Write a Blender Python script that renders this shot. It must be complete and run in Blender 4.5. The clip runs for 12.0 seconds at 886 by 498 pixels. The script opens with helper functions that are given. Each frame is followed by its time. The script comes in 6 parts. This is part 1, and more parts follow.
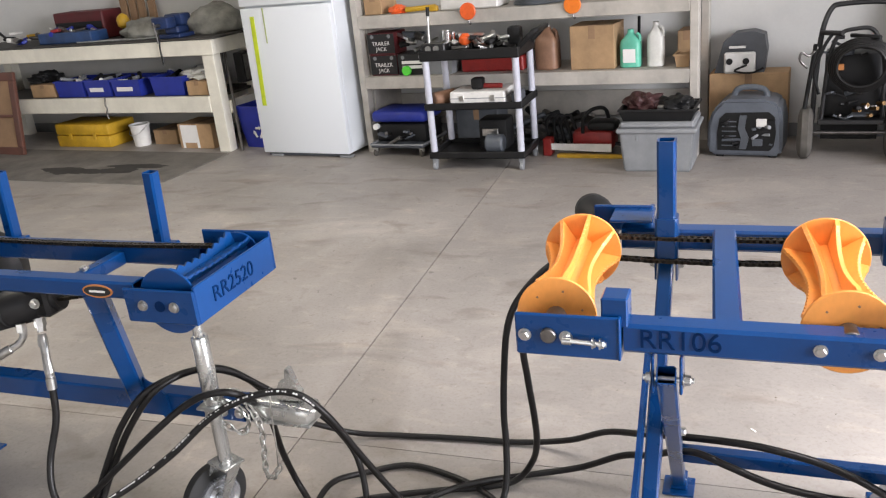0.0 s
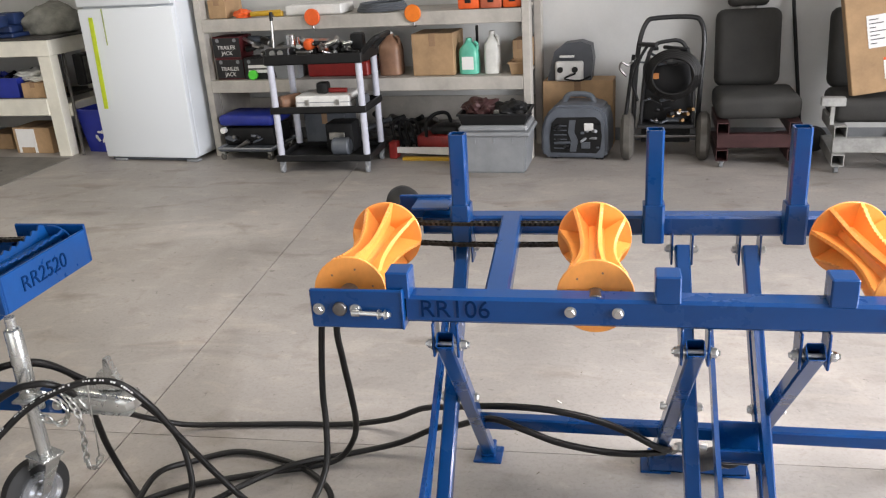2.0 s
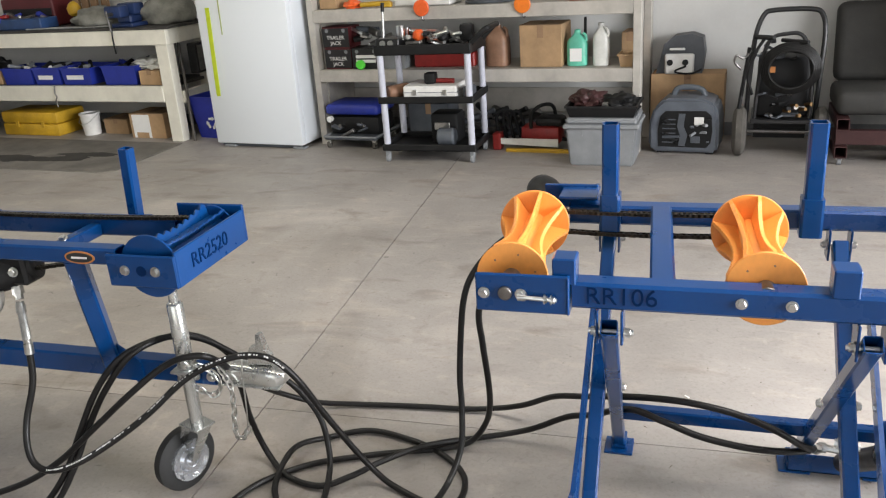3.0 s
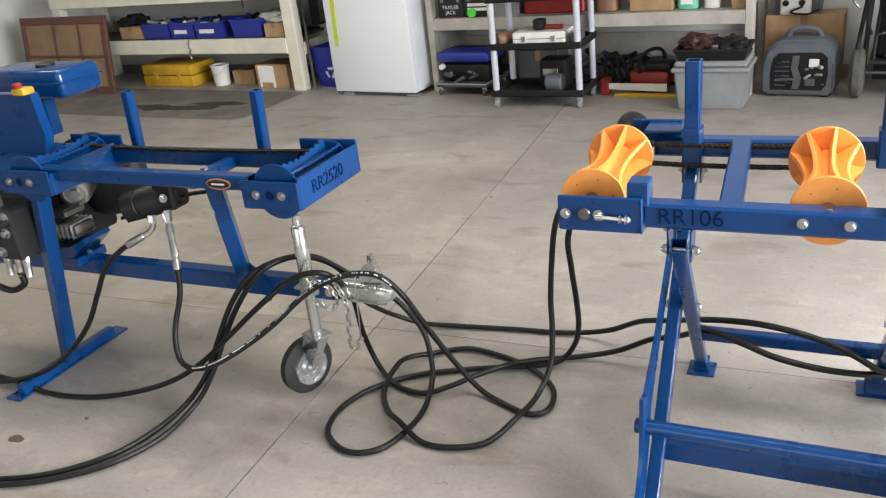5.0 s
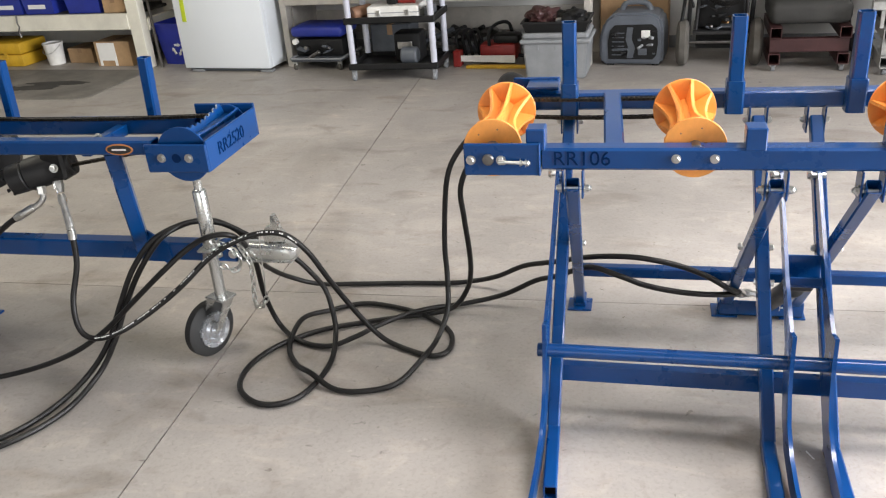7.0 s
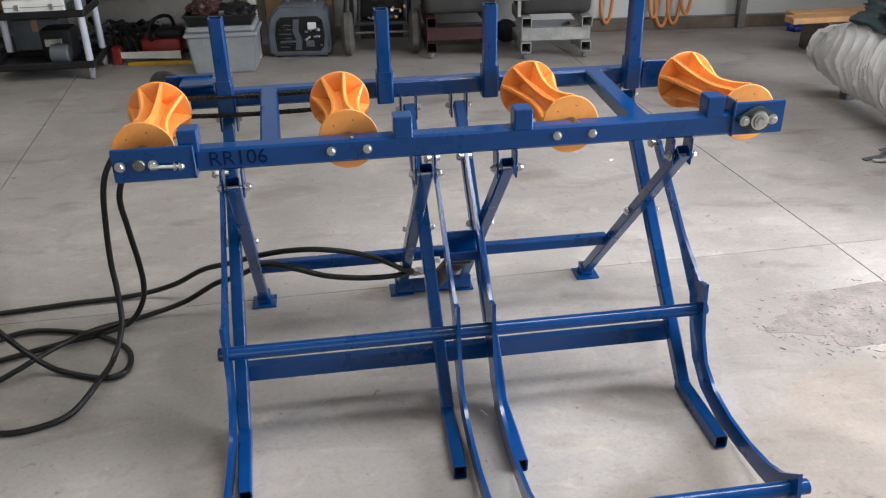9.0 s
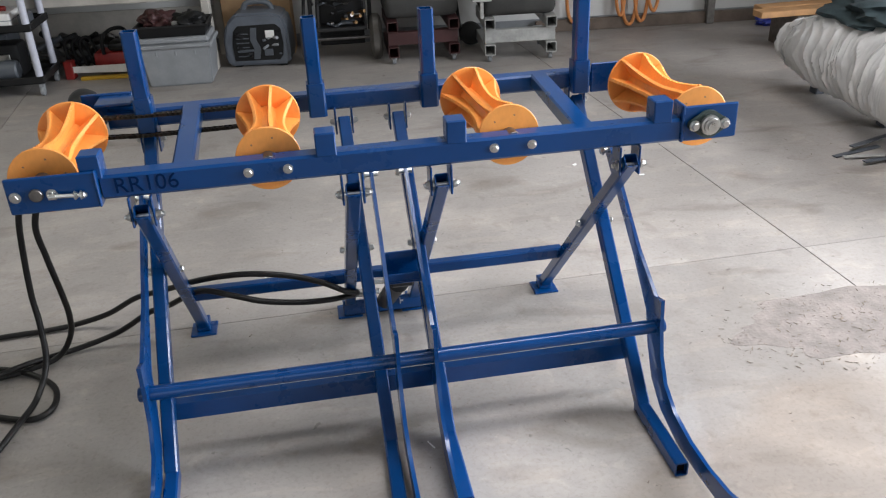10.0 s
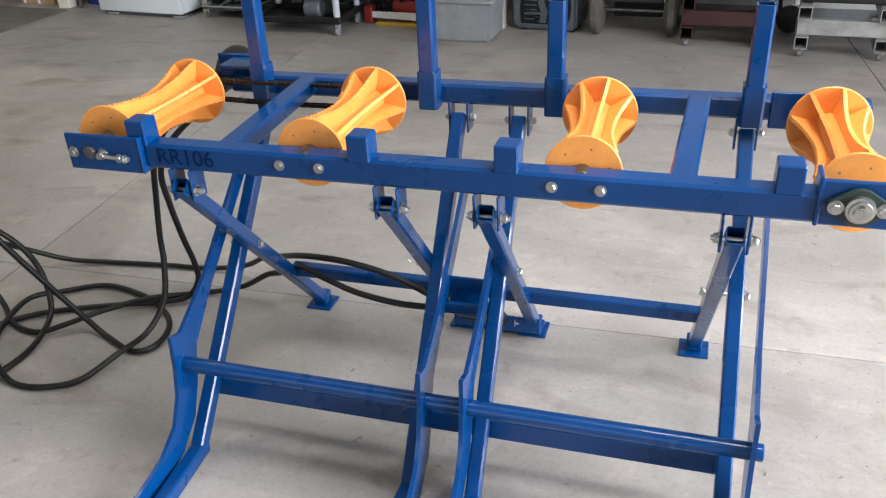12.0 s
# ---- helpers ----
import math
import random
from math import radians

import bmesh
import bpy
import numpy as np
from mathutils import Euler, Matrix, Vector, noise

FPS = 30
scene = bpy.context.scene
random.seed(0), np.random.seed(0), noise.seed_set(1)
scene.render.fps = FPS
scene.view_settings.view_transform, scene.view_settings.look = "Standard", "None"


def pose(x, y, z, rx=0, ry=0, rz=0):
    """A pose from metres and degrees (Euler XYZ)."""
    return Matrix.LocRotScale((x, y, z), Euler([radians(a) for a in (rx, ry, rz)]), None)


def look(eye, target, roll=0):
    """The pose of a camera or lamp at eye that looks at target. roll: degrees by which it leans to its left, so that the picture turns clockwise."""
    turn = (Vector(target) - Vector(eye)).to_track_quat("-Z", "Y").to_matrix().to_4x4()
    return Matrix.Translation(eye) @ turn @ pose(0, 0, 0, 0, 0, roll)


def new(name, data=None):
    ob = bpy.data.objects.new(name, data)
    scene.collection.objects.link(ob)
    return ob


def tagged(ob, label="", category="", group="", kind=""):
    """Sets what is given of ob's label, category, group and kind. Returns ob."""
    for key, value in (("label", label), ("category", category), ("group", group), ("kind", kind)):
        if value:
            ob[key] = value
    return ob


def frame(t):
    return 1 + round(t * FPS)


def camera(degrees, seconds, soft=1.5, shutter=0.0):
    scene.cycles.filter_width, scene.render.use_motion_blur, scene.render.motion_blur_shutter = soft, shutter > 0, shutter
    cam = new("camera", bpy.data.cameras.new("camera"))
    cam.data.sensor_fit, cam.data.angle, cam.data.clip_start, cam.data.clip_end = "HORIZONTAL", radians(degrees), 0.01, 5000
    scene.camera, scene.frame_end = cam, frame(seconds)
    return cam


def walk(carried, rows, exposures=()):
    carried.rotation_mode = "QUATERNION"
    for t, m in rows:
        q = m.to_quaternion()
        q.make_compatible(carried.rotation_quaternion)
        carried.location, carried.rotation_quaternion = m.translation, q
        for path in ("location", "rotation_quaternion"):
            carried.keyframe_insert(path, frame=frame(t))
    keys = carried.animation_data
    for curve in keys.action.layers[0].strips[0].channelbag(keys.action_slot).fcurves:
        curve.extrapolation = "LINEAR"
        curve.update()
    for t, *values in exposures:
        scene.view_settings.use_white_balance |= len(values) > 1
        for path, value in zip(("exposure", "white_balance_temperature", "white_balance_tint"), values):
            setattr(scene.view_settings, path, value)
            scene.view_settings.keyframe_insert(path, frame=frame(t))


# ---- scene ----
cam = camera(56.1, 12.0, soft=1.2)
PATH = [
    (0, (0.302, -1.326, 1.468), (-0.39, 0.415, 0.767), -6.0),
    (0.5, (0.457, -1.333, 1.45), (-0.053, 0.462, 0.729), -4.2),
    (1, (0.558, -1.363, 1.452), (0.17, 0.463, 0.732), -3.5),
    (1.5, (0.539, -1.393, 1.458), (0.191, 0.442, 0.744), -3.7),
    (2, (0.488, -1.435, 1.457), (0.094, 0.394, 0.75), -3.8),
    (2.5, (0.394, -1.472, 1.464), (-0.142, 0.322, 0.761), -4.7),
    (3, (0.318, -1.506, 1.465), (-0.25, 0.275, 0.753), -4.1),
    (3.5, (0.348, -1.569, 1.473), (-0.31, 0.172, 0.74), -4.6),
    (3.7, (0.378, -1.598, 1.477), (-0.392, 0.094, 0.741), -6.0),
    (5.3, (0.448, -1.716, 1.481), (-0.371, -0.076, 0.681), -6.8),
    (5.5, (0.445, -1.726, 1.482), (-0.363, -0.083, 0.678), -7.0),
    (6, (0.384, -1.792, 1.487), (-0.352, -0.123, 0.667), -7.0),
    (6.5, (0.343, -1.874, 1.481), (-0.262, -0.167, 0.633), -6.3),
    (7, (0.334, -1.931, 1.484), (-0.123, -0.188, 0.615), -4.9),
    (7.5, (0.349, -1.935, 1.477), (0.095, -0.163, 0.585), -3.0),
    (7.7, (0.361, -1.937, 1.476), (0.22, -0.157, 0.574), -2.1),
    (9.3, (0.434, -1.912, 1.494), (0.696, -0.157, 0.57), -1.6),
    (9.5, (0.449, -1.893, 1.487), (0.718, -0.136, 0.569), -1.9),
    (10, (0.575, -1.79, 1.464), (0.844, -0.034, 0.546), -2.6),
    (10.5, (0.717, -1.677, 1.467), (0.93, 0.075, 0.525), -3.2),
    (11, (0.839, -1.507, 1.444), (0.945, 0.239, 0.476), -3.5),
    (11.5, (1.056, -1.414, 1.439), (0.924, 0.327, 0.463), -2.8),
    (12, (1.214, -1.413, 1.446), (0.68, 0.25, 0.472), -3.0),
]
walk(cam, [(t, look(e, g, r)) for t, e, g, r in PATH],
     exposures=[(0, -0.04, 6680, 15), (1.0, -0.09, 6680, 15), (2.0, -0.19, 6680, 13), (3.5, -0.15, 6750, 10), (6.5, -0.07, 6780, 11), (7.5, -0.17, 6650, 11), (9.3, -0.80, 6380, 10), (10.5, -0.84, 6380, 10), (11.5, -0.84, 6380, 10), (12, -0.52, 6380, 10)])

# ---------------- world, large lights ----------------
world = bpy.data.worlds.new("sky")
scene.world = world
world.use_nodes = True
wn = world.node_tree.nodes
sky = wn.new("ShaderNodeTexSky")
sky.sky_type = "NISHITA"
sky.sun_disc = False
sky.sun_elevation, sky.sun_rotation = radians(35), radians(150)
world.node_tree.links.new(sky.outputs[0], wn["Background"].inputs[0])
wn["Background"].inputs[1].default_value = 0.12


def area(name, m, sx, sy, power, colour, spread=180):
    data = bpy.data.lights.new(name, "AREA")
    data.shape, data.size, data.size_y = "RECTANGLE", sx, sy
    data.energy, data.color, data.spread = power, colour, radians(spread)
    ob = new(name, data)
    ob.matrix_world = m
    return ob


# daylight from the right-hand doorway, plus unseen lamps placed to balance the brightness
area("door_daylight", look((5.75, -0.9, 1.7), (1.4, -0.9, 0.3)), 4.4, 2.6, 720, (0.91, 0.945, 1.0), 125)
# fill lamp behind the camera, added to brighten the front faces
area("front_fill", look((-0.6, -5.3, 1.6), (0.2, 0.5, 0.5)), 4.0, 2.6, 52, (0.95, 0.97, 1.0))
# unseen overhead lamps, inferred from highlights and shadows; number and power made up
for x, y, power, colour in ((-3.6, 0.9, 46, (1.0, 0.965, 0.84)), (-0.7, 0.2, 14, (1.0, 0.955, 0.86)), (2.3, 0.20, 115, (0.985, 0.97, 0.99)), (-2.9, 1.9, 27, (0.98, 0.97, 0.85))):
    area("unseen_ceiling_lamp", look((x, y, 3.72), (x, y + 0.001, 0)), 2.4, 0.9 if x > 1 else 0.4, power, colour, 118 if x > 1 else 140)


# ---------------- materials ----------------
def material(name, colour, rough=0.5, metal=0.0, vary=0.12, scale=8.0, fine=90.0, bump=0.08, coat=0.0, dark=None, spots=0.0, per_piece=0.0, spec=0.5):
    """A surface with variation at a coarse and a fine scale, and a fine relief."""
    m = bpy.data.materials.new(name)
    m.use_nodes = True
    n, l = m.node_tree.nodes, m.node_tree.links
    b = n["Principled BSDF"]
    co = n.new("ShaderNodeTexCoord")
    big, small = n.new("ShaderNodeTexNoise"), n.new("ShaderNodeTexNoise")
    big.inputs["Scale"].default_value, small.inputs["Scale"].default_value = scale, fine
    big.inputs["Detail"].default_value, small.inputs["Detail"].default_value = 5, 4
    big.inputs["Roughness"].default_value = 0.62
    for t in (big, small):
        l.new(co.outputs["Object"], t.inputs["Vector"])
    ramp = n.new("ShaderNodeValToRGB")
    d = dark or tuple(c * (1 - 2.2 * vary) for c in colour)
    ramp.color_ramp.elements[0].position, ramp.color_ramp.elements[1].position = 0.32, 0.68
    ramp.color_ramp.elements[0].color = (*d, 1)
    ramp.color_ramp.elements[1].color = (*(min(1, c * (1 + vary)) for c in colour), 1)
    l.new(big.outputs["Fac"], ramp.inputs[0])
    out = ramp.outputs[0]
    mix = n.new("ShaderNodeMix")
    mix.data_type, mix.blend_type = "RGBA", "MULTIPLY"
    mix.inputs["Factor"].default_value = min(1.0, vary * 2.5)
    l.new(out, mix.inputs["A"])
    r2 = n.new("ShaderNodeValToRGB")
    r2.color_ramp.elements[0].color = (0.62, 0.62, 0.62, 1)
    r2.color_ramp.elements[1].color = (1.12, 1.12, 1.12, 1)
    l.new(small.outputs["Fac"], r2.inputs[0])
    l.new(r2.outputs[0], mix.inputs["B"])
    out = mix.outputs["Result"]
    if per_piece:
        info, mul = n.new("ShaderNodeObjectInfo"), n.new("ShaderNodeHueSaturation")
        mp = n.new("ShaderNodeMapRange")
        mp.inputs["To Min"].default_value, mp.inputs["To Max"].default_value = 1 - per_piece, 1 + per_piece
        l.new(info.outputs["Random"], mp.inputs["Value"])
        l.new(mp.outputs[0], mul.inputs["Value"])
        l.new(out, mul.inputs["Color"])
        out = mul.outputs[0]
    l.new(out, b.inputs["Base Color"])
    rr = n.new("ShaderNodeMapRange")
    rr.inputs["To Min"].default_value, rr.inputs["To Max"].default_value = max(0.03, rough - 0.1), min(1, rough + 0.12)
    l.new(big.outputs["Fac"], rr.inputs["Value"])
    l.new(rr.outputs[0], b.inputs["Roughness"])
    b.inputs["Metallic"].default_value = metal
    b.inputs["Specular IOR Level"].default_value = spec
    b.inputs["Coat Weight"].default_value = coat
    b.inputs["Coat Roughness"].default_value = 0.1
    if bump:
        bp = n.new("ShaderNodeBump")
        bp.inputs["Strength"].default_value, bp.inputs["Distance"].default_value = bump, 0.004
        l.new(small.outputs["Fac"], bp.inputs["Height"])
        l.new(bp.outputs[0], b.inputs["Normal"])
    return m


def concrete():
    m = material("concrete", (0.368, 0.342, 0.318), 0.5, 0, 0.1, 1.1, 55, 0.1, per_piece=0.03)
    n, l = m.node_tree.nodes, m.node_tree.links
    b = n["Principled BSDF"]
    src = b.inputs["Base Color"].links[0].from_socket
    co = n.new("ShaderNodeTexCoord")
    geo = n.new("ShaderNodeNewGeometry")
    # broad trowel clouds, dark rubber marks, small specks
    for sc, lo, hi, dk, stretch in ((0.55, 0.35, 0.7, 0.78, 1), (2.3, 0.56, 0.76, 0.62, 2.2), (26, 0.68, 0.74, 0.62, 1), (6.5, 0.64, 0.75, 0.84, 1), (1.5, 0.54, 0.66, 1.18, 1.6), (0.9, 0.58, 0.62, 0.90, 0.5), (9.0, 0.62, 0.70, 1.13, 1), (4.0, 0.57, 0.63, 1.09, 3.5), (85, 0.50, 0.74, 0.86, 1), (15, 0.60, 0.69, 0.90, 1), (38, 0.64, 0.72, 1.14, 1)):
        warm = 0.94 if sc == 2.3 else 0.985
        mp = n.new("ShaderNodeMapping")
        mp.inputs["Scale"].default_value = (1, stretch, 1)
        l.new(geo.outputs["Position"], mp.inputs["Vector"])
        tx = n.new("ShaderNodeTexNoise")
        tx.inputs["Scale"].default_value, tx.inputs["Detail"].default_value = sc, 6
        tx.inputs["Distortion"].default_value = 0.6
        l.new(mp.outputs[0], tx.inputs["Vector"])
        rp = n.new("ShaderNodeValToRGB")
        rp.color_ramp.elements[0].position, rp.color_ramp.elements[1].position = lo, hi
        rp.color_ramp.elements[0].color, rp.color_ramp.elements[1].color = (1, 1, 1, 1), (dk, dk * warm, dk * warm ** 2.2, 1)
        l.new(tx.outputs["Fac"], rp.inputs[0])
        mx = n.new("ShaderNodeMix")
        mx.data_type, mx.blend_type = "RGBA", "MULTIPLY"
        mx.inputs["Factor"].default_value = 1
        l.new(src, mx.inputs["A"])
        l.new(rp.outputs[0], mx.inputs["B"])
        src = mx.outputs["Result"]
    # darker, browner tone with a ragged edge across the front of the slab
    xyz, tx = n.new("ShaderNodeSeparateXYZ"), n.new("ShaderNodeTexNoise")
    tx.inputs["Scale"].default_value, tx.inputs["Detail"].default_value = 1.3, 8
    l.new(geo.outputs["Position"], xyz.inputs[0])
    l.new(geo.outputs["Position"], tx.inputs["Vector"])
    slope, push, total, edge = n.new("ShaderNodeMath"), n.new("ShaderNodeMath"), n.new("ShaderNodeMath"), n.new("ShaderNodeMapRange")
    slope.operation, push.operation, total.operation = "MULTIPLY_ADD", "MULTIPLY_ADD", "ADD"
    slope.inputs[1].default_value = -0.27
    l.new(xyz.outputs[0], slope.inputs[0])
    l.new(xyz.outputs[1], slope.inputs[2])
    push.inputs[1].default_value, push.inputs[2].default_value = 0.9, 0.15
    l.new(tx.outputs["Fac"], push.inputs[0])
    l.new(slope.outputs[0], total.inputs[0])
    l.new(push.outputs[0], total.inputs[1])
    edge.inputs["From Min"].default_value, edge.inputs["From Max"].default_value = 0.05, -0.07
    l.new(total.outputs[0], edge.inputs["Value"])
    mx = n.new("ShaderNodeMix")
    mx.data_type, mx.blend_type = "RGBA", "MULTIPLY"
    mx.inputs["B"].default_value = (0.87, 0.825, 0.785, 1)
    l.new(edge.outputs[0], mx.inputs["Factor"])
    l.new(src, mx.inputs["A"])
    l.new(mx.outputs["Result"], b.inputs["Base Color"])
    return m


BLUE = material("blue_powder_coat", (0.0006, 0.042, 0.165), 0.28, 0, 0.07, 5, 160, 0.015, coat=0.5, spec=0.2)
# dark colour for the shade in cut-through letters and shaft holes
NAVY = material("cutout_shade", (0.003, 0.019, 0.075), 0.9, 0, 0.1, spec=0.05)
ORANGE = material("orange_powder_coat", (0.87, 0.335, 0.066), 0.46, 0, 0.08, 9, 140, 0.06, coat=0.15)
ZINC = material("zinc_plate", (0.62, 0.62, 0.60), 0.3, 1, 0.12, 40, 200, 0.05)
GALV = material("galvanised_steel", (0.60, 0.61, 0.60), 0.36, 1, 0.16, 22, 120, 0.06)
STEEL = material("dark_bare_steel", (0.22, 0.21, 0.20), 0.4, 1, 0.15, 30, 150, 0.06)
CHROME = material("chrome_rod", (0.75, 0.75, 0.76), 0.12, 1, 0.04, 20, 100, 0)
BLACK = material("black_paint", (0.014, 0.014, 0.015), 0.38, 0, 0.1, 10, 90, 0.06)
# black colour that stands in for the shade deep inside open tubes
HOLE = material("tube_inside_shade", (0.006, 0.006, 0.008), 0.9, 0, 0.1, spec=0.05)
WHEELP = material("silver_wheel_paint", (0.55, 0.57, 0.60), 0.25, 0.8, 0.08, 20, 90, 0.04)
PRINT = material("worn_white_print", (0.66, 0.66, 0.64), 0.8, 0, 0.2, 60, 200, 0.0)
CASTZ = material("bright_zinc_casting", (0.60, 0.61, 0.59), 0.25, 0.86, 0.04, 12, 150, 0.03)
RUBBER = material("black_rubber_hose", (0.0075, 0.0070, 0.0068), 0.42, 0, 0.14, 30, 260, 0.12, spec=0.32)
TYRE = material("tyre_rubber", (0.016, 0.016, 0.016), 0.7, 0, 0.14, 14, 120, 0.2)
GREYTYRE = material("dusty_tyre", (0.10, 0.092, 0.08), 0.85, 0, 0.15, 14, 100, 0.3)
CHAIN = material("oiled_chain", (0.07, 0.062, 0.05), 0.42, 0.7, 0.2, 60, 200, 0.1)
CONCRETE = concrete()
JOINT = material("joint_dirt", (0.06, 0.05, 0.042), 0.95, 0, 0.2, 12, 120, 0.3)
WALL = material("white_wall_paint", (0.63, 0.63, 0.612), 0.7, 0, 0.05, 1.3, 60, 0.08)
# grey for the unseen ceiling, chosen dark to cut bounced light
CEIL = material("ceiling_paint", (0.36, 0.35, 0.335), 0.85, 0, 0.04, 2, 60, 0.05)
SHELFW = material("worn_white_wood", (0.46, 0.43, 0.385), 0.65, 0, 0.12, 4, 45, 0.15, per_piece=0.06)
BENCHW = material("cream_painted_lumber", (0.78, 0.745, 0.64), 0.62, 0, 0.06, 4, 40, 0.15, per_piece=0.04)
BENCHTOP = material("dark_bench_top", (0.055, 0.05, 0.045), 0.6, 0, 0.25, 5, 60, 0.2)
WHITE = material("white_appliance_enamel", (0.73, 0.765, 0.80), 0.42, 0, 0.004, 0.6, 90, 0.0)
OFFWHITE = material("white_plastic", (0.72, 0.71, 0.68), 0.45, 0, 0.06, 12, 90, 0.05)
LIME = material("lime_green_tape", (0.50, 0.60, 0.02), 0.5, 0, 0.1, 20, 120, 0.05)
CARD = material("brown_cardboard", (0.42, 0.27, 0.145), 0.85, 0, 0.1, 7, 80, 0.12, per_piece=0.1)
BINBLUE = material("blue_plastic_bin", (0.018, 0.035, 0.30), 0.42, 0, 0.1, 9, 80, 0.05)
YELLOW = material("yellow_plastic", (0.56, 0.33, 0.02), 0.5, 0, 0.12, 6, 60, 0.08)
GREYP = material("grey_plastic", (0.235, 0.245, 0.255), 0.5, 0, 0.08, 7, 80, 0.06)
DGREY = material("dark_grey_plastic", (0.085, 0.095, 0.11), 0.48, 0, 0.1, 9, 80, 0.06)
BLACKP = material("black_plastic", (0.010, 0.010, 0.0105), 0.5, 0, 0.12, 9, 90, 0.08, spec=0.3)
LAV = material("pale_grey_posts", (0.50, 0.51, 0.58), 0.4, 0, 0.06, 10, 80, 0.04)
RED = material("red_paint", (0.27, 0.018, 0.015), 0.4, 0, 0.12, 9, 70, 0.05)
REDOR = material("orange_red_plastic", (0.85, 0.13, 0.025), 0.4, 0, 0.1, 9, 70, 0.05)
GREEN = material("mint_green_plastic", (0.12, 0.50, 0.36), 0.35, 0, 0.1, 9, 70, 0.04)
MILK = material("translucent_white_jug", (0.70, 0.70, 0.66), 0.35, 0, 0.06, 9, 70, 0.04)
BROWNJUG = material("brown_plastic_jug", (0.26, 0.14, 0.085), 0.5, 0, 0.12, 9, 70, 0.05)
MAROON = material("maroon_frame_paint", (0.06, 0.022, 0.022), 0.5, 0.2, 0.15, 9, 70, 0.08)
GREYPAINT = material("worn_grey_paint", (0.42, 0.42, 0.40), 0.5, 0.2, 0.14, 9, 70, 0.1)
VINYL = material("dusty_black_vinyl", (0.038, 0.037, 0.034), 0.8, 0, 0.16, 6, 90, 0.2)
BRASS = material("brass", (0.17, 0.105, 0.05), 0.5, 1, 0.15, 20, 90, 0.05)
TARP = material("silver_grey_tarp", (0.60, 0.59, 0.57), 0.36, 0, 0.06, 9, 60, 0.12)
PINE = material("pine_board", (0.55, 0.30, 0.13), 0.65, 0, 0.14, 6, 50, 0.15)
BROWNW = material("brown_wood_panel", (0.12, 0.045, 0.03), 0.5, 0, 0.15, 6, 60, 0.1)
TANP = material("tan_fibreboard", (0.30, 0.185, 0.105), 0.8, 0, 0.1, 5, 80, 0.1)
MAT = material("worn_rubber_mat", (0.185, 0.17, 0.15), 0.8, 0, 0.2, 3, 50, 0.25)
OIL = material("black_oil_stain", (0.045, 0.041, 0.036), 0.8, 0, 0.2, 6, 50, 0.1)
DIRT = material("dry_wood_dust", (0.255, 0.222, 0.20), 0.95, 0, 0.16, 9, 90, 0.4)
CHIP = material("wood_chips", (0.22, 0.18, 0.14), 0.9, 0, 0.25, 30, 90, 0.2)
CLOTH = material("grey_rag", (0.26, 0.255, 0.225), 0.9, 0, 0.16, 9, 80, 0.3)
PAPER = material("white_label_paper", (0.80, 0.79, 0.77), 0.7, 0, 0.03, 9, 70, 0.03)
INK = material("black_ink", (0.02, 0.02, 0.02), 0.7, 0, 0.1)
DARKRED = material("dark_red_print", (0.10, 0.012, 0.015), 0.55, 0, 0.1)
CORDOR = material("orange_cord", (0.62, 0.24, 0.07), 0.6, 0, 0.1)
PINK = material("magenta_cloth", (0.45, 0.05, 0.10), 0.85, 0, 0.15, 9, 80, 0.2)
DKCLOTH = material("dark_teal_cloth", (0.035, 0.055, 0.06), 0.9, 0, 0.25, 9, 80, 0.3)


# ---------------- mesh helpers ----------------
WORLD_AT = {}


def root(name, at, label, category, group=""):
    ob = new(name)
    ob.empty_display_size = 0.05
    ob.location = at
    WORLD_AT[ob] = Vector(at)
    return tagged(ob, label, category, group)


def part(name, bm, mat, parent=None, label="", m=None, smooth=35):
    """Links a bmesh, given in world coordinates, as one mesh object under a thing or a part."""
    if m is not None:
        bm.transform(m)
    bmesh.ops.recalc_face_normals(bm, faces=bm.faces)
    lo = Vector([min(v.co[i] for v in bm.verts) for i in range(3)])
    hi = Vector([max(v.co[i] for v in bm.verts) for i in range(3)])
    c = (lo + hi) / 2
    c.z = lo.z
    bmesh.ops.translate(bm, vec=-c, verts=bm.verts)
    me = bpy.data.meshes.new(name)
    bm.to_mesh(me)
    bm.free()
    me.materials.append(mat)
    if smooth:
        me.shade_smooth()
        me.set_sharp_from_angle(angle=radians(smooth))
    ob = new(name, me)
    WORLD_AT[ob] = c
    if parent is not None:
        ob.parent = parent
        ob.location = c - WORLD_AT[parent]
    else:
        ob.location = c
    if label:
        ob["label"] = label
    return ob


def thing(name, bm, mat, label, category, group="", m=None, kind=""):
    return tagged(part(name, bm, mat, None, "", m), label, category, group, kind)


def B():
    return bmesh.new()


def bx(bm, lo, hi, bev=0.0, m=None, seg=1):
    r = bmesh.ops.create_cube(bm, size=1)["verts"]
    lo, hi = Vector(lo), Vector(hi)
    for v in r:
        v.co = Vector([lo[i] + (v.co[i] + 0.5) * (hi[i] - lo[i]) for i in range(3)])
    if bev:
        es = list({e for v in r for e in v.link_edges})
        g = bmesh.ops.bevel(bm, geom=es, offset=bev, segments=seg, affect="EDGES", profile=0.5)
        r = list({v for f in g["faces"] for v in f.verts} | {v for v in r if v.is_valid})
    if m is not None:
        bmesh.ops.transform(bm, matrix=m, verts=r)
    return bm


def box(lo, hi, bev=0.0, m=None, seg=1):
    return bx(B(), lo, hi, bev, m, seg)


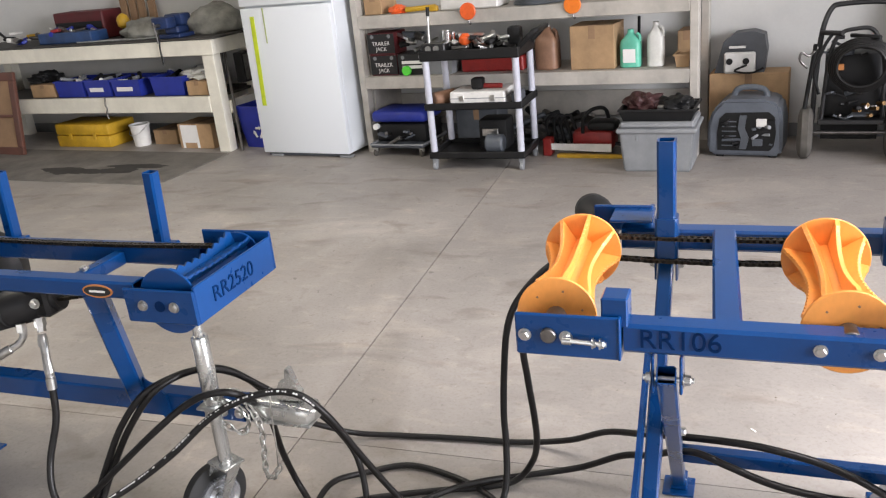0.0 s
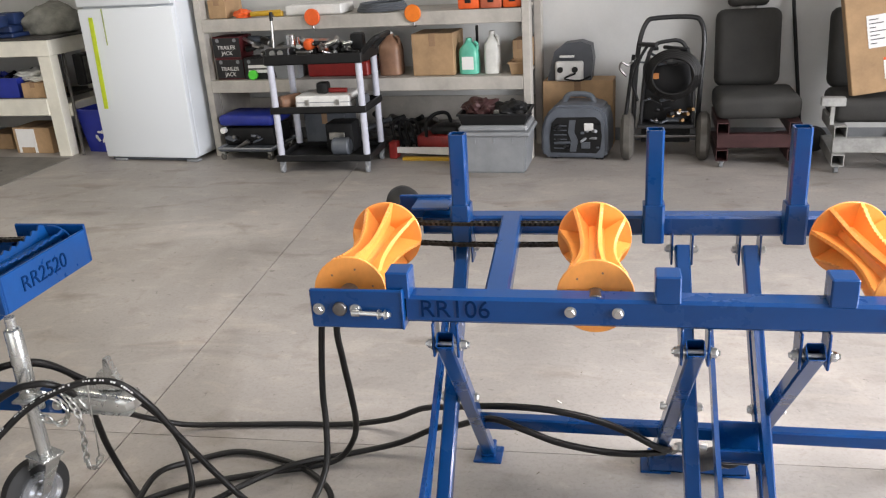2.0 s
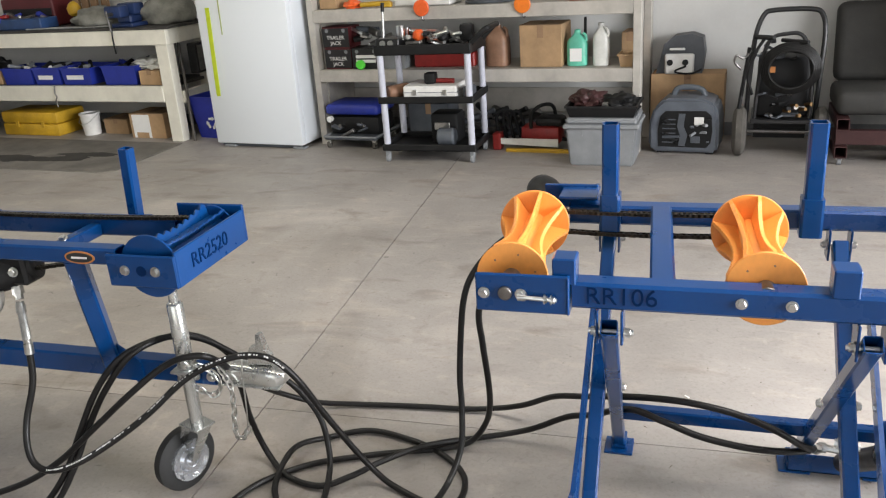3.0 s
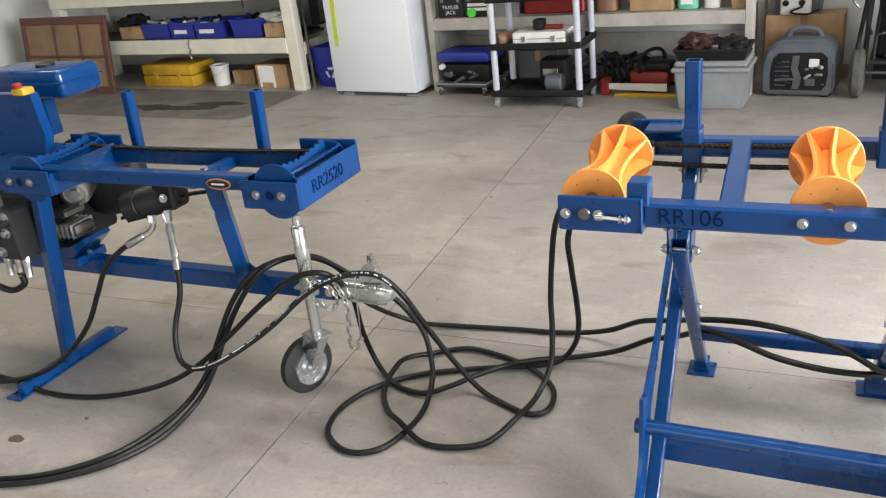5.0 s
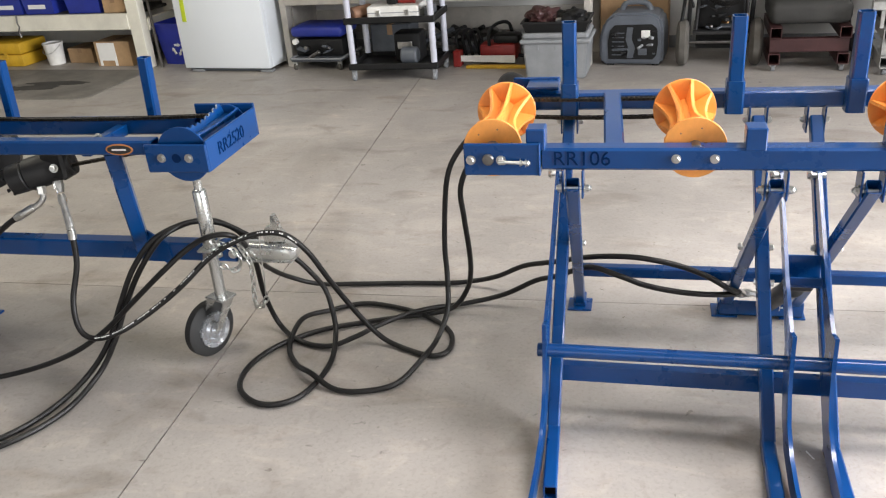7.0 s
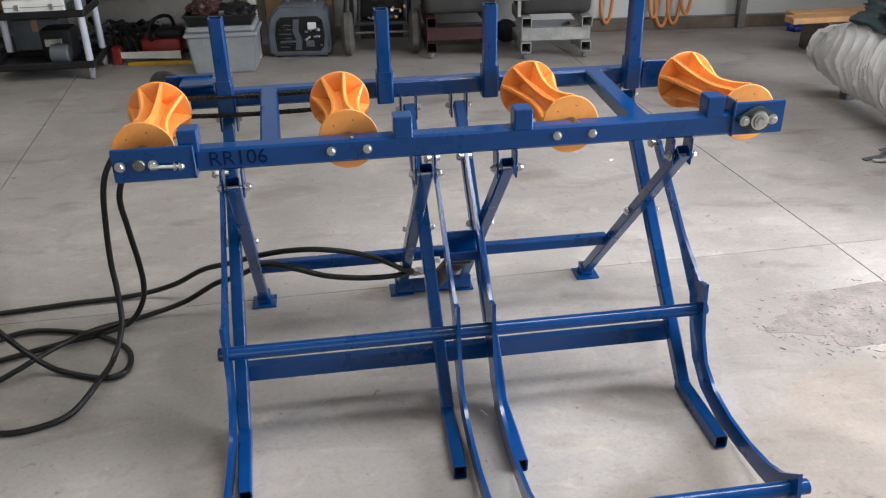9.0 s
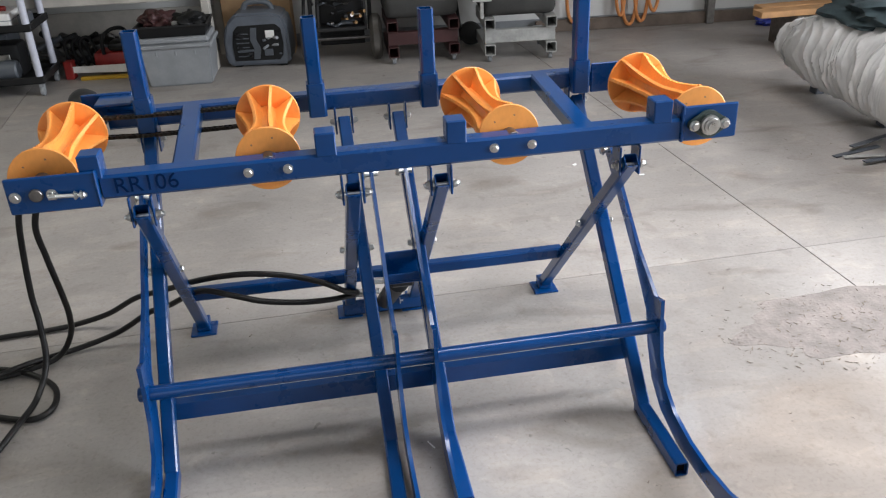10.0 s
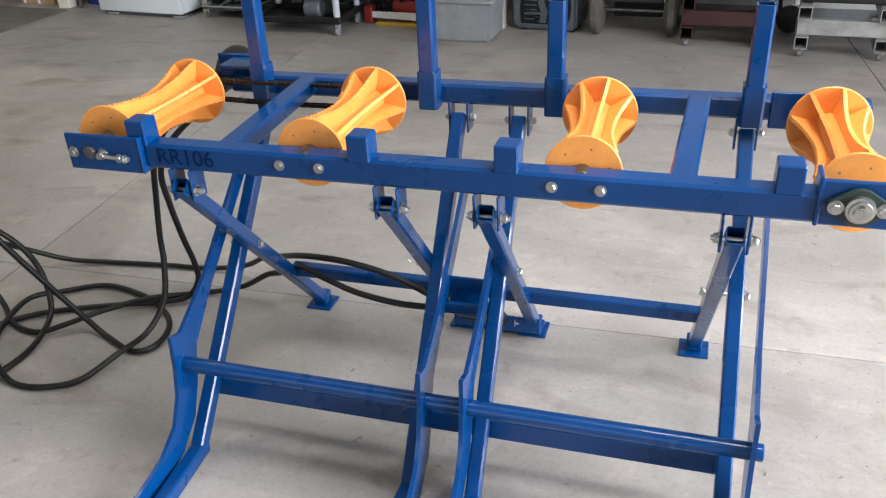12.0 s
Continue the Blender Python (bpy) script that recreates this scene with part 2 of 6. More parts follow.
def axis_frame(a, b, up=(0, 0, 1)):
    z = (Vector(b) - Vector(a)).normalized()
    u = Vector(up)
    if abs(z.dot(u)) > 0.98:
        u = Vector((0, 1, 0))
    x = u.cross(z).normalized()
    return Matrix((x, z.cross(x), z)).transposed().to_4x4()


def beam(bm, a, b, w, h, t=0.0, bev=0.003, up=(0, 0, 1)):
    """A square bar from a to b, w wide and h high; t: the wall of a hollow tube."""
    L = (Vector(b) - Vector(a)).length
    m = Matrix.Translation(a) @ axis_frame(a, b, up)
    if not t:
        return bx(bm, (-w / 2, -h / 2, 0), (w / 2, h / 2, L), bev, m)
    ring = []
    for z in (0, L):
        for k in (1, 0):
            ww, hh = w / 2 - (0 if k else t), h / 2 - (0 if k else t)
            c = bev if k else 0.001
            pts = [(ww, hh - c), (ww - c, hh), (-ww + c, hh), (-ww, hh - c), (-ww, -hh + c), (-ww + c, -hh), (ww - c, -hh), (ww, -hh + c)]
            ring.append([bm.verts.new(m @ Vector((x, y, z))) for x, y in pts])
    for i in range(8):
        j = (i + 1) % 8
        bm.faces.new((ring[0][i], ring[0][j], ring[2][j], ring[2][i]))
        bm.faces.new((ring[1][i], ring[3][i], ring[3][j], ring[1][j]))
        bm.faces.new((ring[0][i], ring[1][i], ring[1][j], ring[0][j]))
        bm.faces.new((ring[2][i], ring[2][j], ring[3][j], ring[3][i]))
    return bm


def lathe(bm, a, b, profile, seg=20, up=(0, 0, 1), squash=1.0):
    """Rings of (distance from a towards b, radius)."""
    m = Matrix.Translation(a) @ axis_frame(a, b, up)
    rings = []
    for s, r in profile:
        rings.append([bm.verts.new(m @ Vector((math.cos(2 * math.pi * i / seg) * r, math.sin(2 * math.pi * i / seg) * r * squash, s))) for i in range(seg)])
    for p, q in zip(rings, rings[1:]):
        for i in range(seg):
            j = (i + 1) % seg
            bm.faces.new((p[i], p[j], q[j], q[i]))
    bm.faces.new(rings[0][::-1])
    bm.faces.new(rings[-1])
    return bm


def cyl(bm, a, b, r, seg=16, bev=0.0):
    L = (Vector(b) - Vector(a)).length
    if bev:
        return lathe(bm, a, b, [(0, r - bev), (bev, r), (L - bev, r), (L, r - bev)], seg)
    return lathe(bm, a, b, [(0, r), (L, r)], seg)


def prism(bm, pts, axis, lo, hi):
    """A polygon swept along an axis; pts are the other two coordinates in the order x, y, z."""
    def at(p, d):
        q = list(p)
        q.insert("xyz".index(axis), d)
        return bm.verts.new(q)
    A, Z = [at(p, lo) for p in pts], [at(p, hi) for p in pts]
    bm.faces.new(A)
    bm.faces.new(Z[::-1])
    for i in range(len(pts)):
        j = (i + 1) % len(pts)
        bm.faces.new((A[i], Z[i], Z[j], A[j]))
    return bm


def spline(pts, n=10):
    """A Catmull-Rom curve through the points."""
    P = [Vector(p) for p in pts]
    P = [2 * P[0] - P[1]] + P + [2 * P[-1] - P[-2]]
    out = []
    for i in range(1, len(P) - 2):
        for k in range(n):
            t = k / n
            a, b, c, d = P[i - 1:i + 3]
            out.append(0.5 * (2 * b + (c - a) * t + (2 * a - 5 * b + 4 * c - d) * t * t + (3 * b - a - 3 * c + d) * t ** 3))
    return out + [P[-2]]


def sweep(bm, pts, r, seg=10):
    prev, n = None, len(pts)
    x = None
    for i, p in enumerate(pts):
        d = (pts[min(i + 1, n - 1)] - pts[max(i - 1, 0)]).normalized()
        if x is None:
            x = d.orthogonal().normalized()
        else:
            x = (x - d * x.dot(d)).normalized()
        y = d.cross(x)
        ring = [bm.verts.new(p + (x * math.cos(2 * math.pi * k / seg) + y * math.sin(2 * math.pi * k / seg)) * r) for k in range(seg)]
        if prev:
            for k in range(seg):
                j = (k + 1) % seg
                bm.faces.new((prev[k], prev[j], ring[j], ring[k]))
        else:
            bm.faces.new(ring[::-1])
        prev = ring
    bm.faces.new(prev)
    return bm


def hose(bm, pts, r, n=10, seg=10):
    return sweep(bm, spline(pts, n), r, seg)


def arc(cx, cy, r, a0, a1, n=12):
    return [(cx + r * math.cos(radians(a0 + (a1 - a0) * i / n)), cy + r * math.sin(radians(a0 + (a1 - a0) * i / n))) for i in range(n + 1)]


def hexbolt(bm, at, way, r=0.010, h=0.008, washer=True):
    at, way = Vector(at), Vector(way).normalized()
    if washer:
        cyl(bm, at, at + way * 0.002, r * 1.35, 14)
    lathe(bm, at + way * 0.002, at + way * (h + 0.002), [(0, r), (h * 0.8, r), (h, r * 0.82)], 6)
    return bm


def lettering(text, m, size, mat, parent, label=""):
    cu = bpy.data.curves.new("lettering", "FONT")
    cu.body, cu.size, cu.extrude, cu.align_x, cu.align_y = text, size, 0.0008, "CENTER", "CENTER"
    cu.offset = -size * 0.002
    cu.materials.append(mat)
    ob = new("lettering", cu)
    ob.parent = parent
    ob.matrix_basis = Matrix.Translation(-WORLD_AT[parent]) @ m
    if label:
        ob["label"] = label
    return ob


def on(at, turn=0):
    """The background's frame: everything along the far wall is turned with it."""
    return Matrix.Translation(at) @ pose(0, 0, 0, 0, 0, -5 + turn)


# ---------------- the room ----------------
def wall_y(x):
    return 4.44 - math.tan(radians(5)) * (x - 1.8)


bm = B()
prism(bm, [(-7.6, wall_y(-7.6)), (6.2, wall_y(6.2)), (6.2, wall_y(6.2) + 0.15), (-7.6, wall_y(-7.6) + 0.15)], "z", -0.1, 3.9)
thing("wall_north", bm, WALL, "white painted garage wall behind the shelves", "wall", kind="structure")
bm = B()
bx(bm, (-7.75, -5.75, -0.1), (-7.6, 5.3, 3.9))
thing("wall_west", bm, WALL, "white painted garage side wall", "wall", kind="structure")
bm = B()
bx(bm, (6.2, -5.75, -0.1), (6.35, -3.5, 3.9))
bx(bm, (6.2, 1.5, -0.1), (6.35, 4.05, 3.9))
bx(bm, (6.2, -3.5, 3.0), (6.35, 1.5, 3.9))
thing("wall_east", bm, WALL, "white painted garage wall with an unseen open vehicle doorway", "wall", kind="structure")
# south wall out of view; its doorway is assumed, for the front lamp
bm = B()
bx(bm, (-7.6, -5.75, -0.1), (-2.8, -5.6, 3.9))
bx(bm, (1.6, -5.75, -0.1), (6.2, -5.6, 3.9))
bx(bm, (-2.8, -5.75, 3.0), (1.6, -5.6, 3.9))
thing("wall_south", bm, WALL, "white painted garage wall with an unseen open vehicle doorway", "wall", kind="structure")
thing("ceiling", box((-7.75, -5.75, 3.9), (6.35, 5.5, 4.0)), CEIL, "plain grey garage ceiling, out of view", "ceiling", kind="structure")
thing("ground", box((-60, -60, -0.2), (60, 60, -0.11)), CONCRETE, "pale concrete yard outside the doorways", "ground", kind="structure")
floor = thing("floor", box((-7.75, -5.75, -0.12), (6.35, 5.5, -0.012)), JOINT, "bare concrete garage floor with dark saw-cut joints", "floor", kind="structure")
bm = B()
prism(bm, [(-7.55, wall_y(-7.55) - 0.012), (6.15, wall_y(6.15) - 0.012), (6.15, wall_y(6.15) - 0.001), (-7.55, wall_y(-7.55) - 0.001)], "z", 0.001, 0.09)
thing("baseboard", bm, GREYP, "grey scuffed baseboard along the wall", "baseboard", kind="structure")


def grid_pt(u, v):
    return Vector((-1.043 + u - 0.046 * v, 0.640 + 0.016 * u + v, 0))


us, vs = [-7.2, -3.4, 0, 3.35, 7.6], [-6.6, -3.3, 0, 5.3]
for i in range(4):
    for j in range(3):
        g, h = 0.0024, 0.0014
        c = [grid_pt(us[i] + g, vs[j] + h), grid_pt(us[i + 1] - g, vs[j] + h), grid_pt(us[i + 1] - g, vs[j + 1] - h), grid_pt(us[i] + g, vs[j + 1] - h)]
        bm = prism(B(), [(min(6.19, max(-7.59, p.x)), max(-5.6, min(p.y, wall_y(p.x) + 0.05))) for p in c], "z", -0.02, 0.0)
        part("slab", bm, CONCRETE, floor)
# ---------------- the roller conveyor ----------------
conv = root("log_conveyor", (0.72, 0.25, 0), "blue steel log conveyor with four orange rollers on crossed legs", "conveyor")
AX = 0.781                                      # height of the roller shafts

bm = beam(B(), (0.098, 0.025, 0.7745), (1.50, 0.025, 0.7745), 0.050, 0.056, 0.004, 0.006)
front_rail = part("front_rail", bm, BLUE, conv)
bm = beam(B(), (0.02, 0.540, 0.767), (1.60, 0.540, 0.767), 0.050, 0.050, 0.004, 0.006)
part("rear_rail", bm, BLUE, conv)
lettering("RR106", pose(0.194, -0.0012, 0.776, 90, 0, 0), 0.052, NAVY, conv, "dark cut-out lettering RR106")

# take-up plate at the drive end
bm = box((-0.096, -0.012, 0.736), (0.094, -0.003, 0.819), 0.003)
bx(bm, (0.089, -0.014, 0.736), (0.095, 0.045, 0.819), 0.002)
plate = part("take_up_plate", bm, BLUE, conv)
for x in (-0.078, -0.002):
    part("bolt", hexbolt(B(), (x, -0.012, 0.777), (0, -1, 0), 0.0092, 0.008), ZINC, plate, "zinc-plated hex bolt")
bm = cyl(B(), (-0.034, -0.020, 0.779), (-0.034, 0.06, 0.779), 0.0145, 20, 0.002)
part("shaft_end", bm, STEEL, plate, "dark steel shaft end")
bm = cyl(B(), (0.0, -0.026, 0.777), (0.072, -0.026, 0.774), 0.0045, 10)
cyl(bm, (-0.006, -0.026, 0.777), (0.010, -0.026, 0.777), 0.0075, 12)
hexbolt(bm, (0.060, -0.026, 0.7745), (1, 0, 0), 0.0075, 0.007)
hexbolt(bm, (0.047, -0.026, 0.775), (1, 0, 0), 0.0075, 0.005)
part("adjuster", bm, ZINC, plate, "zinc-plated chain adjuster bolt")

part("rear_end_plate", box((1.389, 0.506, 0.727), (1.575, 0.514, 0.814), 0.003), BLUE, conv)

# plate with the flange bearing at the far end
bm = box((1.440, -0.001, 0.745), (1.585, 0.008, 0.832), 0.003)
bx(bm, (1.440, -0.006, 0.745), (1.448, 0.05, 0.838), 0.002)
endp = part("end_plate", bm, BLUE, conv)
bm = prism(B(), arc(1.47, 0.787, 0.014, 100, 260, 6) + arc(1.508, 0.787, 0.034, 245, 295, 6) + arc(1.546, 0.787, 0.014, -80, 80, 6) + arc(1.508, 0.787, 0.034, 65, 115, 6), "y", -0.013, -0.001)
bearing = part("flange_bearing", bm, material("green_black_casting", (0.02, 0.035, 0.03), 0.5), endp, "dark green cast flange bearing")
bm = lathe(B(), (1.508, -0.013, 0.787), (1.508, -0.05, 0.787), [(0, 0.025), (0.008, 0.024), (0.009, 0.019), (0.016, 0.0185), (0.016, 0.012), (0.022, 0.012)], 24)
part("bearing_ring", bm, ZINC, bearing, "polished steel bearing ring and shaft")
for x in (1.470, 1.546):
    part("bolt", hexbolt(B(), (x, -0.013, 0.787), (0, -1, 0), 0.010, 0.009), ZINC, bearing)
for x in (0.416, 0.504, 0.981, 1.072):
    part("bolt", hexbolt(B(), (x, 0.0, 0.777), (0, -1, 0), 0.0085, 0.006), ZINC, front_rail, "zinc-plated hex bolt")

# sockets on the front rail
for x in (0.083, 0.593, 0.893, 1.394):
    bm = box((x - 0.0235, -0.0012, 0.796), (x + 0.0235, 0.0495, 0.852), 0.003)
    part("socket", bm, BLUE, conv)

# posts with their sleeves
for x, top in ((0.125, 1.008), (0.588, 1.010), (0.905, 1.010), (1.350, 1.010)):
    bm = beam(B(), (x, 0.498, 0.752), (x, 0.498, top), 0.040, 0.040, 0.004, 0.005)
    p = part("post", bm, BLUE, conv)
    bm = beam(B(), (x, 0.498, 0.738), (x, 0.498, 0.832), 0.050, 0.050, 0.0045, 0.006)
    part("sleeve", bm, BLUE, p)

# cross members
for x0, x1 in ((0.270, 0.247), (1.215, 1.235)):
    bm = beam(B(), (x0, 0.05, 0.777), (x1, 0.525, 0.774), 0.050, 0.040, 0.004, 0.005)
    part("cross_member", bm, BLUE, conv)


def roller(x, skew):
    tilt = Matrix.Translation((x, 0.058, 0.784)) @ pose(0, 0, 0, -3.3, 0, skew)      # shaft falls a little to the back
    r = part("roller", cyl(B(), (0, 0.002, 0), (0, 0.425, 0), 0.030, 18), ORANGE, conv, "orange hourglass roller with toothed ribs", m=tilt)
    for y, rad in ((0.0, 0.0752), (0.392, 0.0870)):
        part("end_disc", cyl(B(), (0, y, 0), (0, y + 0.007, 0), rad, 40, 0.0015), ORANGE, r, m=tilt)
    for k in range(6):
        a = radians(60 * k + 14)
        c = Vector((0.050 * math.cos(a), 0, 0.050 * math.sin(a)))
        part("rivet", cyl(B(), c, c + Vector((0, -0.0010, 0)), 0.0022, 8), BROWNJUG, r, m=tilt)
    prof = []
    n = 44
    for i in range(n + 1):
        u = i / n
        rr = 0.048 + (0.026 + 0.012 * u) * abs(2 * u - 1) ** 1.8
        tooth = 0.0042 if i % 2 and 1 < i < n - 1 else 0.0
        prof.append((0.0075 + u * 0.384, rr + tooth))
    for k in range(8):
        bm = prism(B(), [(0.0075, 0.026)] + prof + [(0.3915, 0.026)], "x", -0.0040, 0.0040)
        bmesh.ops.rotate(bm, cent=(0, 0, 0), matrix=Matrix.Rotation(radians(45 * k + 12), 3, "Y"), verts=bm.verts)
        part("rib", bm, ORANGE, r, m=tilt)
    part("hub", cyl(B(), (0, -0.044, 0), (0, 0, 0), 0.020, 18, 0.002), STEEL, r, "dark steel hub", m=tilt)


for x, skew in ((-0.034, 3.6), (0.461, 1.4), (1.031, 2.2), (1.513, 0.6)):
    roller(x, skew)


def chain(bm, a, b, pitch=0.0127):
    a, b = Vector(a), Vector(b)
    n = int((b - a).length / pitch)
    d = (b - a) / n
    f = axis_frame(a, b)
    for i in range(n):
        w = 0.0055 if i % 2 else 0.0075
        p = a + d * i
        for s in (-1, 1):
            bx(bm, (s * w - 0.001, -0.0045, -0.003), (s * w + 0.001, 0.0045, d.length + 0.003), 0, Matrix.Translation(p) @ f)
        lathe(bm, p + f.to_3x3() @ Vector((-0.0085, 0, 0)), p + f.to_3x3() @ Vector((0.0085, 0, 0)), [(0, 0.0042), (0.017, 0.0042)], 6)
    return bm


def sag(a, b, drop, n=4):
    return [Vector(a).lerp(Vector(b), i / n) - Vector((0, 0, 4 * drop * (i / n) * (1 - i / n))) for i in range(n + 1)]


for z, drop in ((0.790, 0.003), (0.738, 0.006)):
    bm = B()
    q = sag((-0.03, 0.474, z), (0.46, 0.474, z), drop)
    for a, b in zip(q, q[1:]):
        chain(bm, a, b)
    part("drive_chain", bm, CHAIN, conv, "black roller chain")
for x in (-0.03, 0.461):
    bm = B()
    prism(bm, [(x + (0.031 if k % 2 else 0.026) * math.cos(math.pi * k / 14), AX - 0.017 + (0.031 if k % 2 else 0.026) * math.sin(math.pi * k / 14)) for k in range(28)], "y", 0.470, 0.478)
    part("sprocket", bm, CHAIN, conv)

# hydraulic motor behind the rear rail
bm = lathe(B(), (-0.035, 0.60, AX - 0.022), (-0.095, 0.76, AX - 0.024), [(0, 0.030), (0.02, 0.045), (0.07, 0.047), (0.075, 0.050), (0.13, 0.050), (0.135, 0.046), (0.165, 0.045), (0.175, 0.038)], 24)
motor = part("hydraulic_motor", bm, BLACKP, conv, "black hydraulic drive motor")
bm = box((-0.055, 0.585, 0.762), (0.085, 0.595, 0.826), 0.003)
bx(bm, (-0.005, 0.50, 0.812), (0.09, 0.60, 0.819), 0.002)
bx(bm, (0.075, 0.575, 0.76), (0.085, 0.62, 0.82), 0.002)
part("motor_mount", bm, BLUE, conv)

# crossed legs
LONG = ((0.122, 0.121, 0.137), (0.658, 0.676, 0.671), (0.813, 0.829, 0.829), (1.346, 1.364, 1.366))
SHORT = ((0.172, 0.141), (0.645, 0.620), (0.853, 0.832), (1.317, 1.294))
for xt, xb, tip in LONG:
    bm = beam(B(), (xt, 0.512, 0.715), (xb, -0.085, 0.030), 0.034, 0.036, 0.003, 0.004)
    leg = part("long_leg", bm, BLUE, conv)
    bm = beam(B(), (xb, -0.072, 0.0215), (tip, -0.338, 0.0205), 0.034, 0.040, 0.0035, 0.004)
    foot = part("foot_tube", bm, BLUE, leg)
    a, b = Vector((xb, -0.072, 0.0215)), Vector((tip, -0.338, 0.0205))
    d = (a - b).normalized()
    # added black cap: paints the dark of the open tube end
    part("end_shade", beam(B(), b + d * 0.014, b + d * 0.020, 0.028, 0.034, 0, 0), HOLE, foot, "black cap standing in for the shade inside the tube")
    for o in (-0.026, 0.021):
        part("bracket_plate", box((xt + o, 0.500, 0.672), (xt + o + 0.005, 0.550, 0.750), 0.002), BLUE, conv)
    bm = cyl(B(), (xt - 0.040, 0.525, 0.706), (xt + 0.040, 0.525, 0.706), 0.0055, 10)
    hexbolt(bm, (xt + 0.027, 0.525, 0.706), (1, 0, 0), 0.0095, 0.010)
    hexbolt(bm, (xt - 0.027, 0.525, 0.706), (-1, 0, 0), 0.0095, 0.008)
    part("pivot_bolt", bm, ZINC, leg, "zinc-plated pivot bolt")
for xt, xb in SHORT:
    bm = beam(B(), (xt, -0.010, 0.715), (xb, 0.640, 0.016), 0.034, 0.034, 0.002, 0.004)
    leg = part("short_leg", bm, BLUE, conv)
    a, b = Vector((xt, -0.010, 0.715)), Vector((xb, 0.640, 0.016))
    d = (b - a).normalized()
    part("end_shade", beam(B(), a + d * 0.060, a + d * 0.066, 0.0295, 0.0295, 0, 0), HOLE, leg, "black cap standing in for the shade inside the tube")
    bm = box((xb - 0.041, 0.592, 0.0), (xb + 0.041, 0.674, 0.008), 0.002)
    bx(bm, (xb - 0.022, 0.612, 0.008), (xb + 0.022, 0.655, 0.045), 0.003)
    part("foot_plate", bm, BLUE, leg)
    for o in (-0.027, 0.0215):
        part("bracket_plate", box((xt + o, -0.004, 0.672), (xt + o + 0.0055, 0.050, 0.7465), 0.002), BLUE, conv)
    bm = cyl(B(), (xt - 0.042, 0.008, 0.697), (xt + 0.046, 0.008, 0.697), 0.0055, 10)
    hexbolt(bm, (xt + 0.028, 0.008, 0.697), (1, 0, 0), 0.0095, 0.011)
    hexbolt(bm, (xt - 0.028, 0.008, 0.697), (-1, 0, 0), 0.0095, 0.008)
    part("pivot_bolt", bm, ZINC, leg, "zinc-plated pivot bolt")
for (xt, xb, tip), (st, sb) in zip(LONG, SHORT):
    xm = (xt + xb) / 2
    sm = (st + sb) / 2
    lo, hi = min(xm, sm) - 0.030, max(xm, sm) + 0.030
    bm = cyl(B(), (lo, 0.262, 0.424), (hi, 0.262, 0.424), 0.005, 10)
    hexbolt(bm, (hi - 0.012, 0.262, 0.424), (1, 0, 0), 0.009, 0.009)
    hexbolt(bm, (lo + 0.010, 0.262, 0.424), (-1, 0, 0), 0.009, 0.007)
    part("scissor_bolt", bm, ZINC, conv, "zinc-plated bolt at the leg crossing")

bm = prism(B(), [(0.030, 0.103), (0.058, 0.103), (0.058, 0.108), (0.035, 0.108), (0.035, 0.148), (0.058, 0.148), (0.058, 0.153), (0.030, 0.153)], "x", 0.121, 1.364)
part("front_tie", bm, BLUE, conv)
bm = beam(B(), (0.15, 0.462, 0.232), (1.30, 0.462, 0.232), 0.034, 0.036, 0, 0.004)
part("rear_tie", bm, BLUE, conv)
bm = box((0.600, 0.575, 0.020), (0.860, 0.582, 0.075), 0.002)
bx(bm, (0.600, 0.575, 0.020), (0.860, 0.655, 0.027), 0.002)
part("cylinder_base", bm, BLUE, conv)

# lift cylinder, drawn in
CA, CB = Vector((0.737, 0.585, 0.055)), Vector((0.760, 0.185, 0.360))
d = (CB - CA).normalized()
bm = lathe(B(), CA, CB, [(0, 0.018), (0.012, 0.024), (0.02, 0.028), (0.395, 0.028), (0.402, 0.031), (0.428, 0.031), (0.432, 0.02)], 20)
liftc = part("lift_cylinder", bm, BLACKP, conv, "black hydraulic lift cylinder")
part("rod", cyl(B(), CA + d * 0.43, CB, 0.0125, 14), CHROME, liftc, "chromed piston rod")
bm = box((0.728, 0.17, 0.335), (0.792, 0.20, 0.375), 0.006)
cyl(bm, (0.715, 0.185, 0.355), (0.805, 0.185, 0.355), 0.008, 10)
part("clevis", bm, BLACK, liftc)
bm = cyl(B(), (0.69, 0.585, 0.055), (0.79, 0.585, 0.055), 0.009, 12)
hexbolt(bm, (0.785, 0.585, 0.055), (1, 0, 0), 0.012, 0.010)
part("base_pin", bm, ZINC, liftc, "zinc-plated base pin")
for y, z in ((0.56, 0.11), (0.33, 0.275)):
    bm = cyl(B(), (0.72, y, z), (0.665, y + 0.01, z), 0.010, 8)
    lathe(bm, (0.69, y + 0.005, z), (0.66, y + 0.01, z), [(0, 0.014), (0.02, 0.014)], 6)
    part("port_fitting", bm, ZINC, liftc, "zinc-plated hydraulic fitting")

# loading arm, lowered to the floor
arm = part("loading_arm", cyl(B(), (0.078, -0.045, 0.250), (1.425, -0.045, 0.250), 0.0185, 20, 0.002), BLUE, conv, "lowered blue log-loading arm of curved plates and tubes")
part("outer_tube", cyl(B(), (0.058, -0.600, 0.100), (1.445, -0.600, 0.100), 0.0185, 20, 0.002), BLUE, arm)


